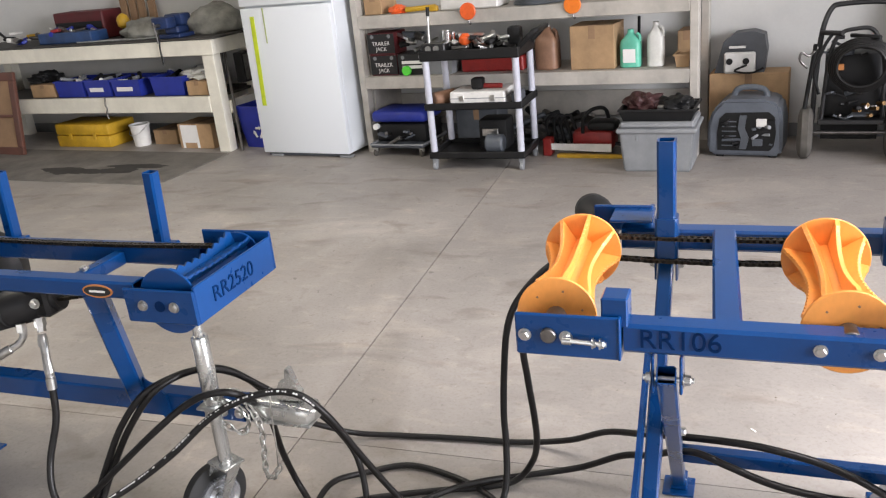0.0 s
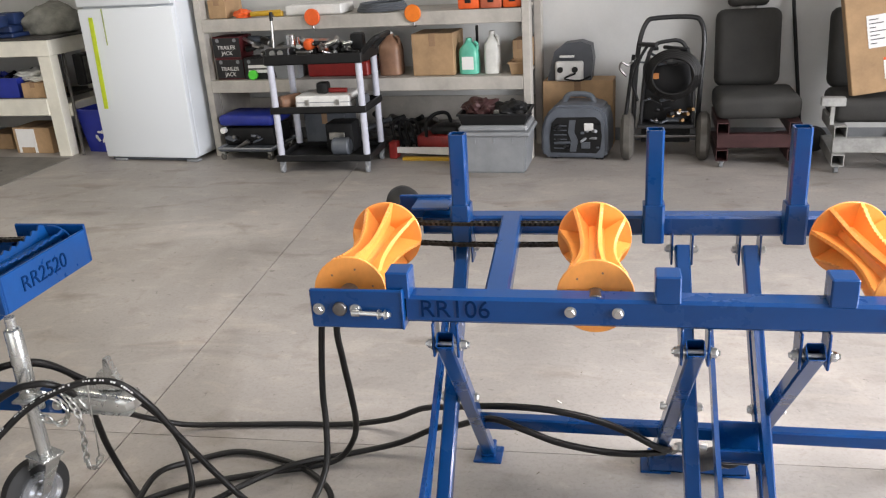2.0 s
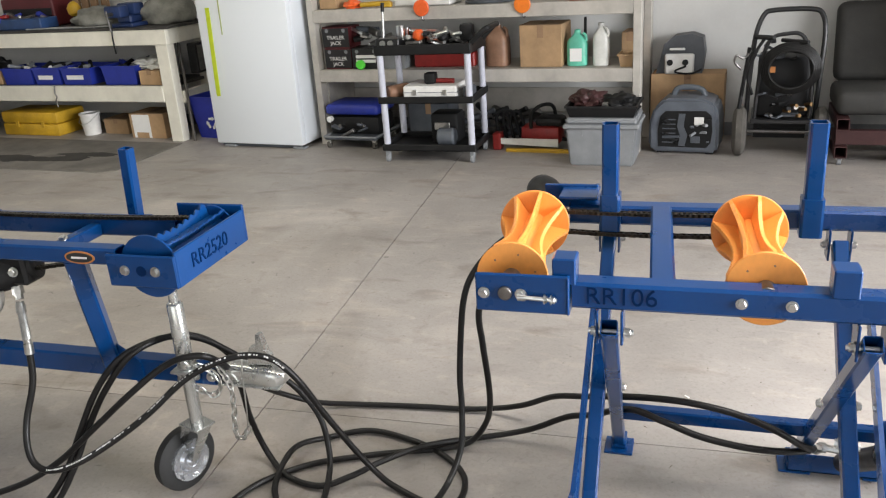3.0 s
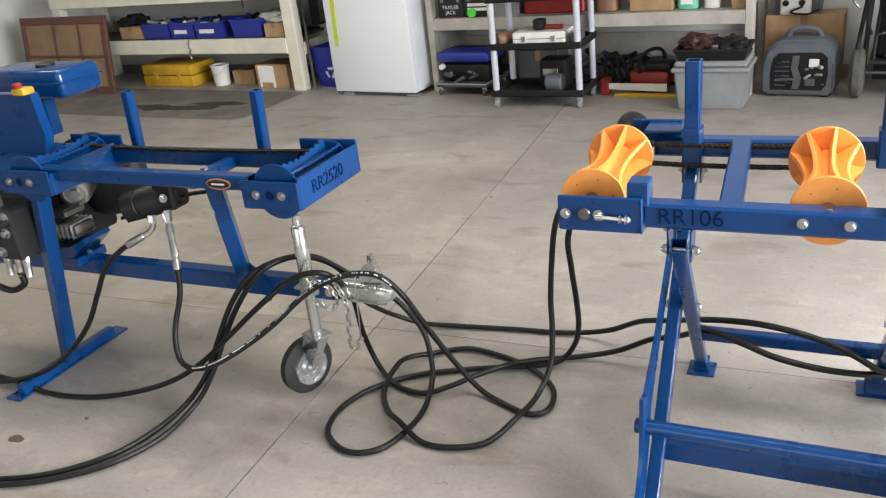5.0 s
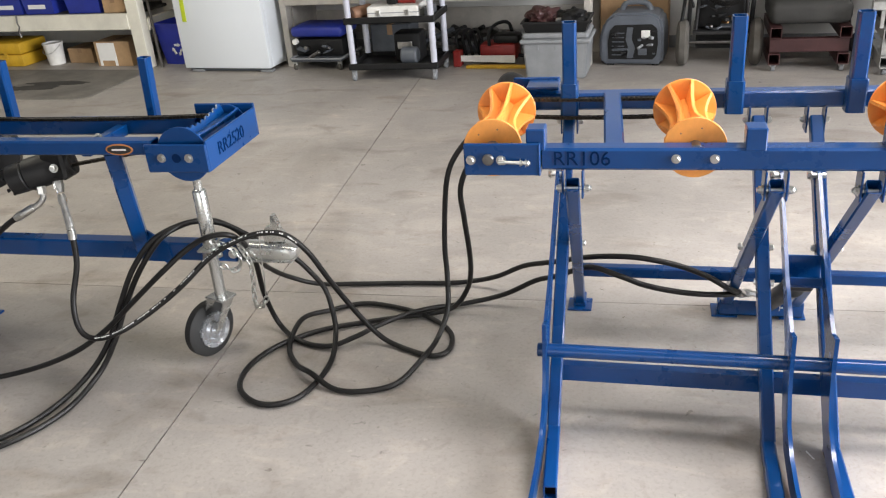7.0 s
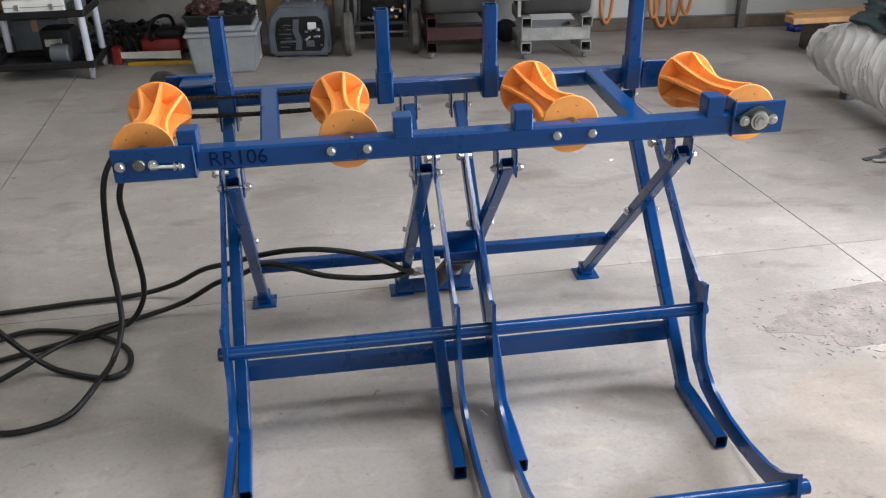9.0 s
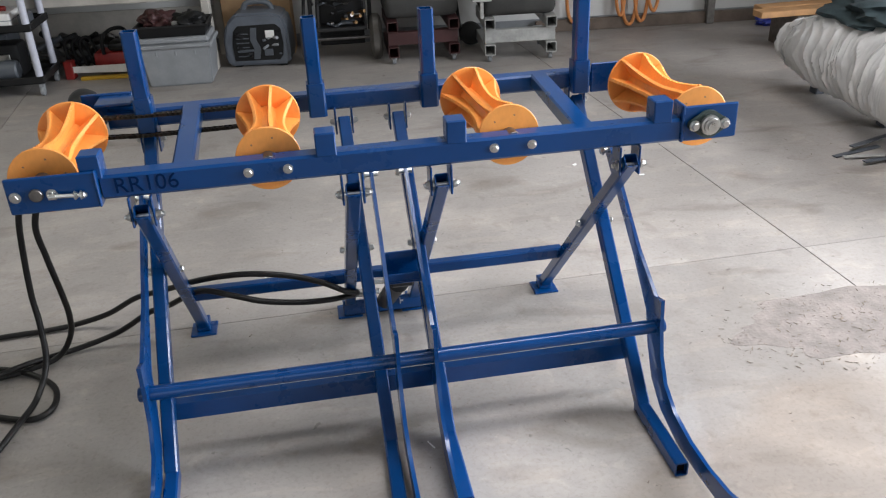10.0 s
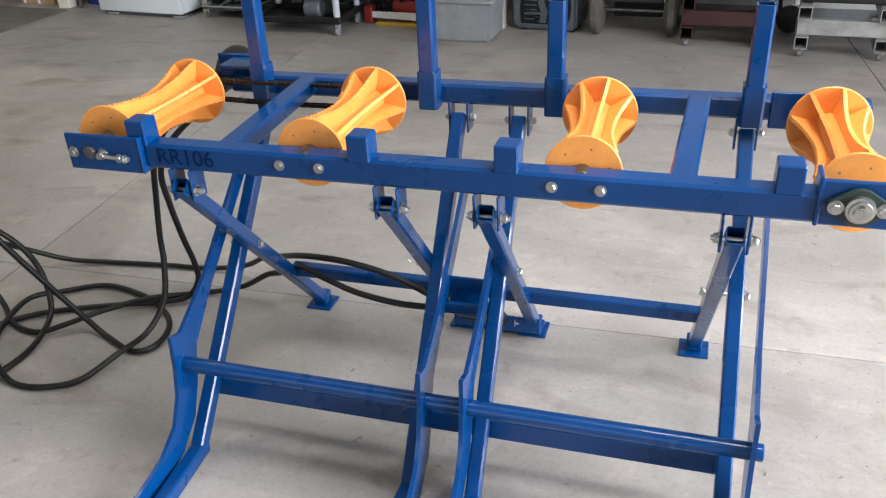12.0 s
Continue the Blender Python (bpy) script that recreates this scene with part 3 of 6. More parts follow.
def arm_plate(x):
    # hook outline in y, z: link up to the pivot, saddle, horn at the outer tube
    out = [(0.372, 0.612), (0.345, 0.612), (0.10, 0.412), (-0.035, 0.335), (-0.075, 0.345)]
    out += [(-0.082, 0.262), (-0.098, 0.190), (-0.135, 0.125), (-0.205, 0.085), (-0.300, 0.070), (-0.400, 0.072), (-0.500, 0.088), (-0.560, 0.112), (-0.625, 0.165)]
    out += [(-0.640, 0.085), (-0.590, 0.050), (-0.480, 0.030), (-0.360, 0.018), (-0.240, 0.014), (-0.130, 0.040), (-0.055, 0.095), (-0.015, 0.175), (0.012, 0.268), (0.12, 0.375), (0.385, 0.592)]
    bm = prism(B(), out, "x", x - 0.005, x + 0.005)
    part("arm_plate", bm, BLUE, arm)
    bm = cyl(B(), (x - 0.018, 0.362, 0.598), (x + 0.018, 0.362, 0.598), 0.008, 10)
    hexbolt(bm, (x - 0.018, 0.362, 0.598), (-1, 0, 0), 0.011, 0.008)
    part("pin", bm, ZINC, arm, "zinc-plated pivot pin")


for x in (0.100, 0.712, 0.808, 1.402):
    arm_plate(x)
bm = box((0.713, 0.176, 0.372), (0.807, 0.182, 0.444), 0.002)
bx(bm, (0.713, 0.128, 0.372), (0.807, 0.176, 0.378), 0.002)
bx(bm, (0.713, 0.128, 0.378), (0.807, 0.134, 0.402), 0.002)
part("arm_box", bm, BLUE, arm)

# ---------------- the wood processor beside it ----------------
proc = root("firewood_processor", (-1.5, 0.2, 0), "blue towable firewood processor with engine, jack wheel and zinc coupler", "machine")
for name, a, b, w, h in (("front_rail", (-1.80, 0.052, 0.793), (-0.99, 0.052, 0.793), 0.044, 0.042),
                         ("rear_rail", (-1.80, 0.300, 0.775), (-0.99, 0.300, 0.775), 0.044, 0.050),
                         ("main_beam", (-2.60, 0.225, 0.385), (-0.90, 0.225, 0.385), 0.052, 0.062)):
    part(name, beam(B(), a, b, w, h, 0.004, 0.005), BLUE, proc)


def hopper(x0, x1, tall, name):
    o = part(name, box((x0, 0.006, 0.731), (x1, 0.014, 0.812), 0.003), BLUE, proc)
    part("rear_panel", box((x0 - 0.012, 0.330, 0.731), (x1, 0.338, 0.832), 0.003), BLUE, o)
    part("end_panel", box((x1 - 0.008, 0.0145, 0.731), (x1, 0.3295, 0.819 if tall else 0.800), 0.002), BLUE, o)
    part("floor_strip", box((x0, 0.0145, 0.728), (x0 + 0.03, 0.3295, 0.734)), BLUE, o)
    return o


def spiked(x, z=0.775):
    r = part("feed_roller", cyl(B(), (x, 0.03, z), (x, 0.32, z), 0.032, 18), BLUE, proc, "blue toothed feed roller")
    for y, rad in ((0.030, 0.079), (0.316, 0.058)):
        part("end_disc", cyl(B(), (x, y, z), (x, y + 0.006, z), rad, 36, 0.0015), BLUE, r)
    for k in range(6):
        pts = [(0.036, 0.025)]
        n = 20
        for i in range(n + 1):
            s = i / n
            pts.append((0.036 + s * 0.28, 0.044 + 0.017 * abs(2 * s - 1) ** 1.6 + (0.009 if i % 2 else 0)))
        pts.append((0.316, 0.025))
        bm = prism(B(), pts, "x", -0.0028, 0.0028)
        bmesh.ops.rotate(bm, cent=(0, 0, 0), matrix=Matrix.Rotation(radians(60 * k + 40), 3, "Y"), verts=bm.verts)
        bmesh.ops.translate(bm, vec=(x, 0, z), verts=bm.verts)
        part("rib", bm, BLUE, r)


hopper(-1.000, -0.812, True, "end_box")
lettering("RR2520", pose(-0.8108, 0.155, 0.775, 90, 0, 90), 0.052, NAVY, proc, "dark cut-out lettering RR2520")
spiked(-0.896)
hopper(-1.960, -1.735, False, "middle_box")
spiked(-1.850)
for x in (-0.950, -0.867, -1.912, -1.822):
    part("bolt", hexbolt(B(), (x, 0.006, 0.773), (0, -1, 0), 0.0095, 0.007), ZINC, proc, "zinc-plated hex bolt")
for x in (-0.905, -1.867):
    part("shaft_hole", cyl(B(), (x, 0.0045, 0.773), (x, 0.012, 0.773), 0.013, 18), NAVY, proc)
bm = B()
q = sag((-1.85, 0.275, 0.812), (-0.915, 0.275, 0.812), 0.008, 6)
for a, b in zip(q, q[1:]):
    chain(bm, a, b)
part("drive_chain", bm, CHAIN, proc, "black oily roller chain")
for x in (-1.178, -1.713):
    part("post", beam(B(), (x - 0.028, 0.405, 0.735), (x - 0.016, 0.405, 0.963), 0.034, 0.036, 0.004, 0.005), BLUE, proc)
    part("post_bracket", box((x - 0.024, 0.322, 0.738), (x + 0.016, 0.426, 0.764), 0.003), BLUE, proc)
bm = prism(B(), [(-1.738, 0.040), (-1.615, 0.076), (-1.615, 0.125), (-1.738, 0.300)], "z", 0.808, 0.815)
part("corner_plate", bm, BLUE, proc)
bm = box((-1.255, 0.074, 0.752), (-1.222, 0.278, 0.786), 0.003)
ct = part("cross_tab", bm, BLUE, proc)
part("bolt", hexbolt(B(), (-1.240, 0.15, 0.786), (-0.2, -0.3, 1), 0.010, 0.008), ZINC, ct)
bm = prism(B(), arc(0, 0, 1, 0, 360, 31)[:-1], "y", 0, 0.0016)
bmesh.ops.scale(bm, vec=(0.043, 1, 0.0165), verts=bm.verts)
bmesh.ops.translate(bm, vec=(-1.092, 0.0284, 0.790), verts=bm.verts)
badge = part("oval_badge", bm, CORDOR, proc, "black oval badge with an orange rim")
bm = prism(B(), arc(0, 0, 1, 0, 360, 31)[:-1], "y", 0, 0.001)
bmesh.ops.scale(bm, vec=(0.038, 1, 0.0125), verts=bm.verts)
bmesh.ops.translate(bm, vec=(-1.092, 0.0272, 0.790), verts=bm.verts)
part("badge_face", bm, INK, badge)
part("badge_bar", box((-1.114, 0.0262, 0.7875), (-1.070, 0.0275, 0.7925)), PAPER, badge)

# support leg with gussets
part("leg", beam(B(), (-1.150, 0.075, 0.772), (-1.222, 0.205, 0.400), 0.046, 0.048, 0.004, 0.005), BLUE, proc)
bm = prism(B(), [(-1.195, 0.465), (-1.125, 0.418), (-1.120, 0.353), (-1.132, 0.332), (-1.148, 0.353), (-1.215, 0.353)], "y", 0.192, 0.1985)
part("gusset", bm, BLUE, proc)

# coupler
bm = B()
prof = [(-0.985, 0.030, 0.036), (-0.86, 0.030, 0.036), (-0.815, 0.034, 0.036), (-0.775, 0.040, 0.038), (-0.745, 0.036, 0.032), (-0.728, 0.020, 0.018)]
rings = []
for x, hy, hz in prof:
    rings.append([bm.verts.new((x + 0.024, 0.245 + hy * math.copysign(abs(math.cos(a)) ** 0.6, math.cos(a)), 0.380 + 0.78 * hz * math.copysign(abs(math.sin(a)) ** 0.6, math.sin(a)))) for a in [2 * math.pi * k / 20 for k in range(20)]])
for p, q in zip(rings, rings[1:]):
    for k in range(20):
        bm.faces.new((p[k], p[(k + 1) % 20], q[(k + 1) % 20], q[k]))
bm.faces.new(rings[0][::-1])
bm.faces.new(rings[-1])
bx(bm, (-0.936, 0.211, 0.349), (-0.716, 0.279, 0.357), 0.004)
coupler = part("coupler", bm, CASTZ, proc, "zinc-plated ball coupler")
bm = prism(B(), [(-0.812, 0.410), (-0.744, 0.414), (-0.742, 0.440), (-0.752, 0.452), (-0.766, 0.502), (-0.776, 0.502), (-0.782, 0.464), (-0.800, 0.462), (-0.810, 0.440)], "y", 0.235, 0.255)
part("latch", bm, CASTZ, coupler, "zinc coupler latch")
for x in (-0.955, -0.905):
    part("bolt", hexbolt(B(), (x, 0.196, 0.385), (0, -1, 0), 0.011, 0.009), ZINC, coupler)


def link_chain(bm, pts, L=0.020):
    q = spline(pts, 14)
    acc, last, k = 0, q[0], 0
    for p in q[1:]:
        if (p - last).length >= L:
            m = Matrix.Translation((p + last) / 2) @ axis_frame(last, p) @ Matrix.Rotation(math.pi / 2 * (k % 2) + 0.4, 4, "Z")
            ring = [m @ Vector((math.cos(a) * 0.0075, 0, math.sin(a) * 0.0155)) for a in [2 * math.pi * i / 10 for i in range(11)]]
            sweep(bm, ring, 0.0028, 6)
            last, k = p, k + 1
    return bm


bm = link_chain(B(), [(-0.99, 0.185, 0.42), (-0.955, 0.165, 0.44), (-0.915, 0.185, 0.42), (-0.885, 0.200, 0.375), (-0.905, 0.20, 0.325), (-0.945, 0.19, 0.345), (-0.985, 0.18, 0.395), (-1.01, 0.19, 0.36)])
link_chain(bm, [(-0.96, 0.19, 0.395), (-0.925, 0.175, 0.455), (-0.89, 0.185, 0.455), (-0.875, 0.195, 0.41), (-0.855, 0.20, 0.36), (-0.856, 0.20, 0.293), (-0.863, 0.20, 0.232), (-0.858, 0.20, 0.182), (-0.838, 0.20, 0.200), (-0.818, 0.20, 0.234)])
part("safety_chain", bm, ZINC, coupler, "bright zinc safety chain")
part("pin_wire", hose(B(), [(-0.800, 0.195, 0.470), (-0.806, 0.190, 0.400), (-0.812, 0.192, 0.300), (-0.822, 0.198, 0.232)], 0.0022, 8, 6), ZINC, coupler, "thin bright wire hanging from the latch")

# jack with its caster
jt, jb = Vector((-0.966, 0.182, 0.64)), Vector((-0.970, 0.182, 0.235))
bm = lathe(B(), jt, jb, [(0, 0.013), (0.028, 0.013), (0.030, 0.0175), (0.036, 0.0215), (0.215, 0.0225), (0.225, 0.018), (0.405, 0.018)], 24)
jack = part("jack", bm, CASTZ, proc, "galvanised trailer jack")
bm = box((-1.005, 0.155, 0.405), (-0.935, 0.205, 0.414), 0.003)
part("jack_clamp", bm, GALV, jack)
wa = Vector((0.94, -0.34, 0)).normalized()
wc = Vector((-1.058, 0.214, 0.0955))
bm = lathe(B(), wc - wa * 0.022, wc + wa * 0.022, [(0, 0.062), (0.002, 0.084), (0.010, 0.0955), (0.034, 0.0955), (0.042, 0.084), (0.044, 0.062)], 40)
tyre = part("jack_wheel", bm, TYRE, jack, "black rubber jack wheel")
bm = lathe(B(), wc - wa * 0.024, wc + wa * 0.030, [(0, 0.05), (0.004, 0.064), (0.046, 0.062), (0.055, 0.061), (0.055, 0.057), (0.0475, 0.049), (0.0475, 0.036), (0.057, 0.029), (0.057, 0.020), (0.064, 0.017), (0.070, 0.010)], 36)
part("rim", bm, WHEELP, tyre, "zinc wheel rim")
side = wa * 0.036
bm = B()
for s in (-1, 1):
    o = side * s
    t = wa * 0.0025
    top = Vector((-0.972, 0.184, 0.238))
    fw = Vector((wa.y, -wa.x, 0)) * -1
    quad = [top + o + fw * 0.022, top + o - fw * 0.022, wc + o - fw * 0.011 + Vector((0, 0, -0.012)), wc + o + fw * 0.011 + Vector((0, 0, -0.012))]
    A, Z = [bm.verts.new(p + t) for p in quad], [bm.verts.new(p - t) for p in quad]
    bm.faces.new(A)
    bm.faces.new(Z[::-1])
    for i in range(4):
        bm.faces.new((A[i], Z[i], Z[(i + 1) % 4], A[(i + 1) % 4]))
m = Matrix.Translation((-0.972, 0.184, 0.238)) @ Matrix.Rotation(math.atan2(wa.y, wa.x), 4, "Z")
bx(bm, (-0.040, -0.032, -0.004), (0.040, 0.032, 0.004), 0.002, m)
cyl(bm, wc - wa * 0.045, wc + wa * 0.045, 0.007, 10)
part("fork", bm, CASTZ, jack)

# feed motor, its chain and fittings
ma, mb = Vector((-1.555, 0.105, 0.661)), Vector((-1.385, 0.175, 0.700))
bm = lathe(B(), ma, mb, [(0, 0.030), (0.006, 0.046), (0.05, 0.048), (0.055, 0.044), (0.060, 0.050), (0.12, 0.050), (0.13, 0.044), (0.20, 0.042)], 26)
for k in range(7):
    a = 2 * math.pi * k / 7
    f = axis_frame(ma, mb).to_3x3()
    o = f @ Vector((math.cos(a) * 0.040, math.sin(a) * 0.040, 0))
    lathe(bm, ma + o, ma + o - (mb - ma).normalized() * 0.006, [(0, 0.006), (0.006, 0.006)], 6)
bx(bm, (-1.45, 0.125, 0.655), (-1.37, 0.195, 0.745), 0.008)
fm = part("feed_motor", bm, BLACKP, proc, "black hydraulic feed motor")
bm = hexbolt(B(), (-1.395, 0.115, 0.700), (0.2, -1, 0.2), 0.010, 0.010)
bx(bm, (-1.435, 0.118, 0.685), (-1.412, 0.125, 0.697))
part("motor_bolt", bm, ZINC, fm)
part("motor_chain", chain(B(), (-1.385, 0.165, 0.690), (-1.10, 0.165, 0.738)), CHAIN, proc, "black roller chain")
bm = hose(B(), [(-1.452, 0.105, 0.635), (-1.450, 0.10, 0.612), (-1.462, 0.088, 0.593), (-1.485, 0.073, 0.582)], 0.0095, 8)
lathe(bm, (-1.452, 0.105, 0.645), (-1.450, 0.10, 0.620), [(0, 0.014), (0.022, 0.014)], 6)
cyl(bm, (-1.476, 0.078, 0.586), (-1.512, 0.064, 0.568), 0.0125, 12)
lathe(bm, (-1.395, 0.115, 0.660), (-1.387, 0.105, 0.625), [(0, 0.015), (0.022, 0.015), (0.022, 0.011), (0.036, 0.011)], 6)
lathe(bm, (-1.385, 0.10, 0.622), (-1.352, 0.06, 0.520), [(0, 0.010), (0.012, 0.013), (0.03, 0.013), (0.03, 0.010), (0.10, 0.0115), (0.113, 0.0105)], 10)
part("hose_fitting", bm, ZINC, fm, "zinc-plated hydraulic fittings")

# stand, foot bar, engine side
part("stand_leg", beam(B(), (-1.862, 0.065, 0.75), (-2.030, 0.10, 0.045), 0.048, 0.048, 0.004, 0.005), BLUE, proc)
bm = box((-2.115, -0.13, 0.0), (-2.045, 0.40, 0.008), 0.002)
bx(bm, (-2.085, -0.10, 0.008), (-2.048, 0.34, 0.045), 0.004)
part("foot_bar", bm, BLUE, proc)
bm = box((-2.60, 0.02, 0.735), (-1.955, 0.33, 0.80), 0.004)
part("deck", bm, BLUE, proc)
bm = prism(B(), [(-2.60, 0.80), (-1.955, 0.80), (-1.93, 0.86), (-1.945, 1.005), (-2.60, 1.012)], "y", 0.20, 0.235)
part("guard_panel", bm, BLUE, proc)
bm = box((-2.50, 0.44, 0.925), (-2.075, 0.64, 1.030), 0.02, seg=3)
bx(bm, (-2.505, 0.433, 0.980), (-2.068, 0.647, 0.988), 0.003)
tank = part("tank_box", bm, BLUE, proc, "glossy blue steel box with a rounded lid")
bm = lathe(B(), (-2.24, 0.54, 1.028), (-2.24, 0.54, 1.055), [(0, 0.035), (0.010, 0.035), (0.014, 0.028)], 24)
part("cap", bm, BLACKP, tank)
part("tank_post", beam(B(), (-2.25, 0.50, 0.78), (-2.25, 0.50, 0.94), 0.05, 0.05, 0.004), BLUE, proc)
bm = box((-1.995, 0.172, 1.006), (-1.938, 0.222, 1.030), 0.007, Matrix.Identity(4), 2)
es = part("stop_switch", bm, YELLOW, proc, "yellow emergency stop box with a red button")
part("button", lathe(B(), (-1.975, 0.19, 1.028), (-1.975, 0.187, 1.06), [(0, 0.009), (0.006, 0.009), (0.008, 0.015), (0.014, 0.016), (0.018, 0.011)], 20), RED, es, "red mushroom button")
bm = lathe(B(), (-2.085, 0.42, 0.63), (-2.085, 0.56, 0.63), [(0, 0.07), (0.01, 0.12), (0.03, 0.148), (0.11, 0.148), (0.13, 0.12), (0.14, 0.07)], 36)
part("drive_wheel", bm, TYRE, proc, "black rubber-rimmed drive wheel")
# engine: block, bright cover, belt cover, muffler
bm = box((-2.34, 0.22, 0.44), (-1.99, 0.46, 0.68), 0.02, seg=2)
eng = part("engine", bm, BLACKP, proc, "grey and black petrol engine")
part("starter_cover", lathe(B(), (-1.98, 0.33, 0.655), (-1.895, 0.20, 0.645), [(0, 0.052), (0.06, 0.054), (0.10, 0.052), (0.118, 0.046), (0.121, 0.036), (0.112, 0.032), (0.112, 0.018), (0.126, 0.014)], 28), GALV, eng, "bright metal engine cover")
part("belt_cover", lathe(B(), (-1.97, 0.47, 0.640), (-1.905, 0.37, 0.630), [(0, 0.125), (0.03, 0.135), (0.09, 0.130), (0.115, 0.10), (0.12, 0.05)], 32), BLACKP, eng, "black belt cover")
part("muffler", box((-1.965, 0.16, 0.512), (-1.875, 0.25, 0.556), 0.012, seg=2), STEEL, eng, "bright finned muffler")
for k in range(4):
    part("cooling_fin", box((-1.960 + 0.022 * k, 0.154, 0.508), (-1.955 + 0.022 * k, 0.255, 0.562), 0.001), GALV, eng)
part("carburettor", box((-1.975, 0.16, 0.580), (-1.90, 0.25, 0.612), 0.008), STEEL, eng)
bm = prism(B(), [(-2.02, 0.425), (-1.91, 0.44), (-1.835, 0.50), (-1.845, 0.512), (-1.92, 0.478), (-2.02, 0.47)], "y", 0.15, 0.27)
part("engine_bracket", bm, BLUE, proc)
bm = box((-2.10, -0.02, 0.50), (-1.935, 0.10, 0.68), 0.008)
for k in range(3):
    cyl(bm, (-2.06 + 0.05 * k, -0.02, 0.64), (-2.06 + 0.05 * k, -0.05, 0.64), 0.016, 12)
valve = part("valve_block", bm, BLACK, proc, "black hydraulic valve block")
bm = B()
for x, z in ((-1.975, 0.60), (-2.02, 0.53), (-1.96, 0.655), (-2.06, 0.66)):
    hexbolt(bm, (x, -0.02, z), (0, -1, 0), 0.013, 0.012)
for x in (-2.035, -1.985, -1.945):
    lathe(bm, (x, 0.0, 0.51), (x, -0.01, 0.44), [(0, 0.013), (0.02, 0.015), (0.03, 0.011), (0.07, 0.012)], 8)
hose(bm, [(-2.06, -0.03, 0.60), (-2.10, -0.06, 0.60), (-2.11, -0.06, 0.56), (-2.11, -0.05, 0.51)], 0.011, 6)
bx(bm, (-2.10, -0.035, 0.665), (-2.00, 0.03, 0.72), 0.01)
part("valve_fitting", bm, ZINC, valve, "zinc-plated fittings")
bm = hose(B(), [(-2.11, -0.05, 0.52), (-2.10, -0.05, 0.44), (-2.04, -0.03, 0.39), (-1.985, -0.01, 0.41), (-1.985, -0.01, 0.455)], 0.011)
part("short_hose", bm, RUBBER, valve)
bm = box((-1.985, 0.16, 0.400), (-1.905, 0.29, 0.432), 0.003)
cyl(bm, (-1.90, 0.20, 0.43), (-1.875, 0.19, 0.45), 0.008, 8)
part("beam_bracket", bm, BLUE, proc)

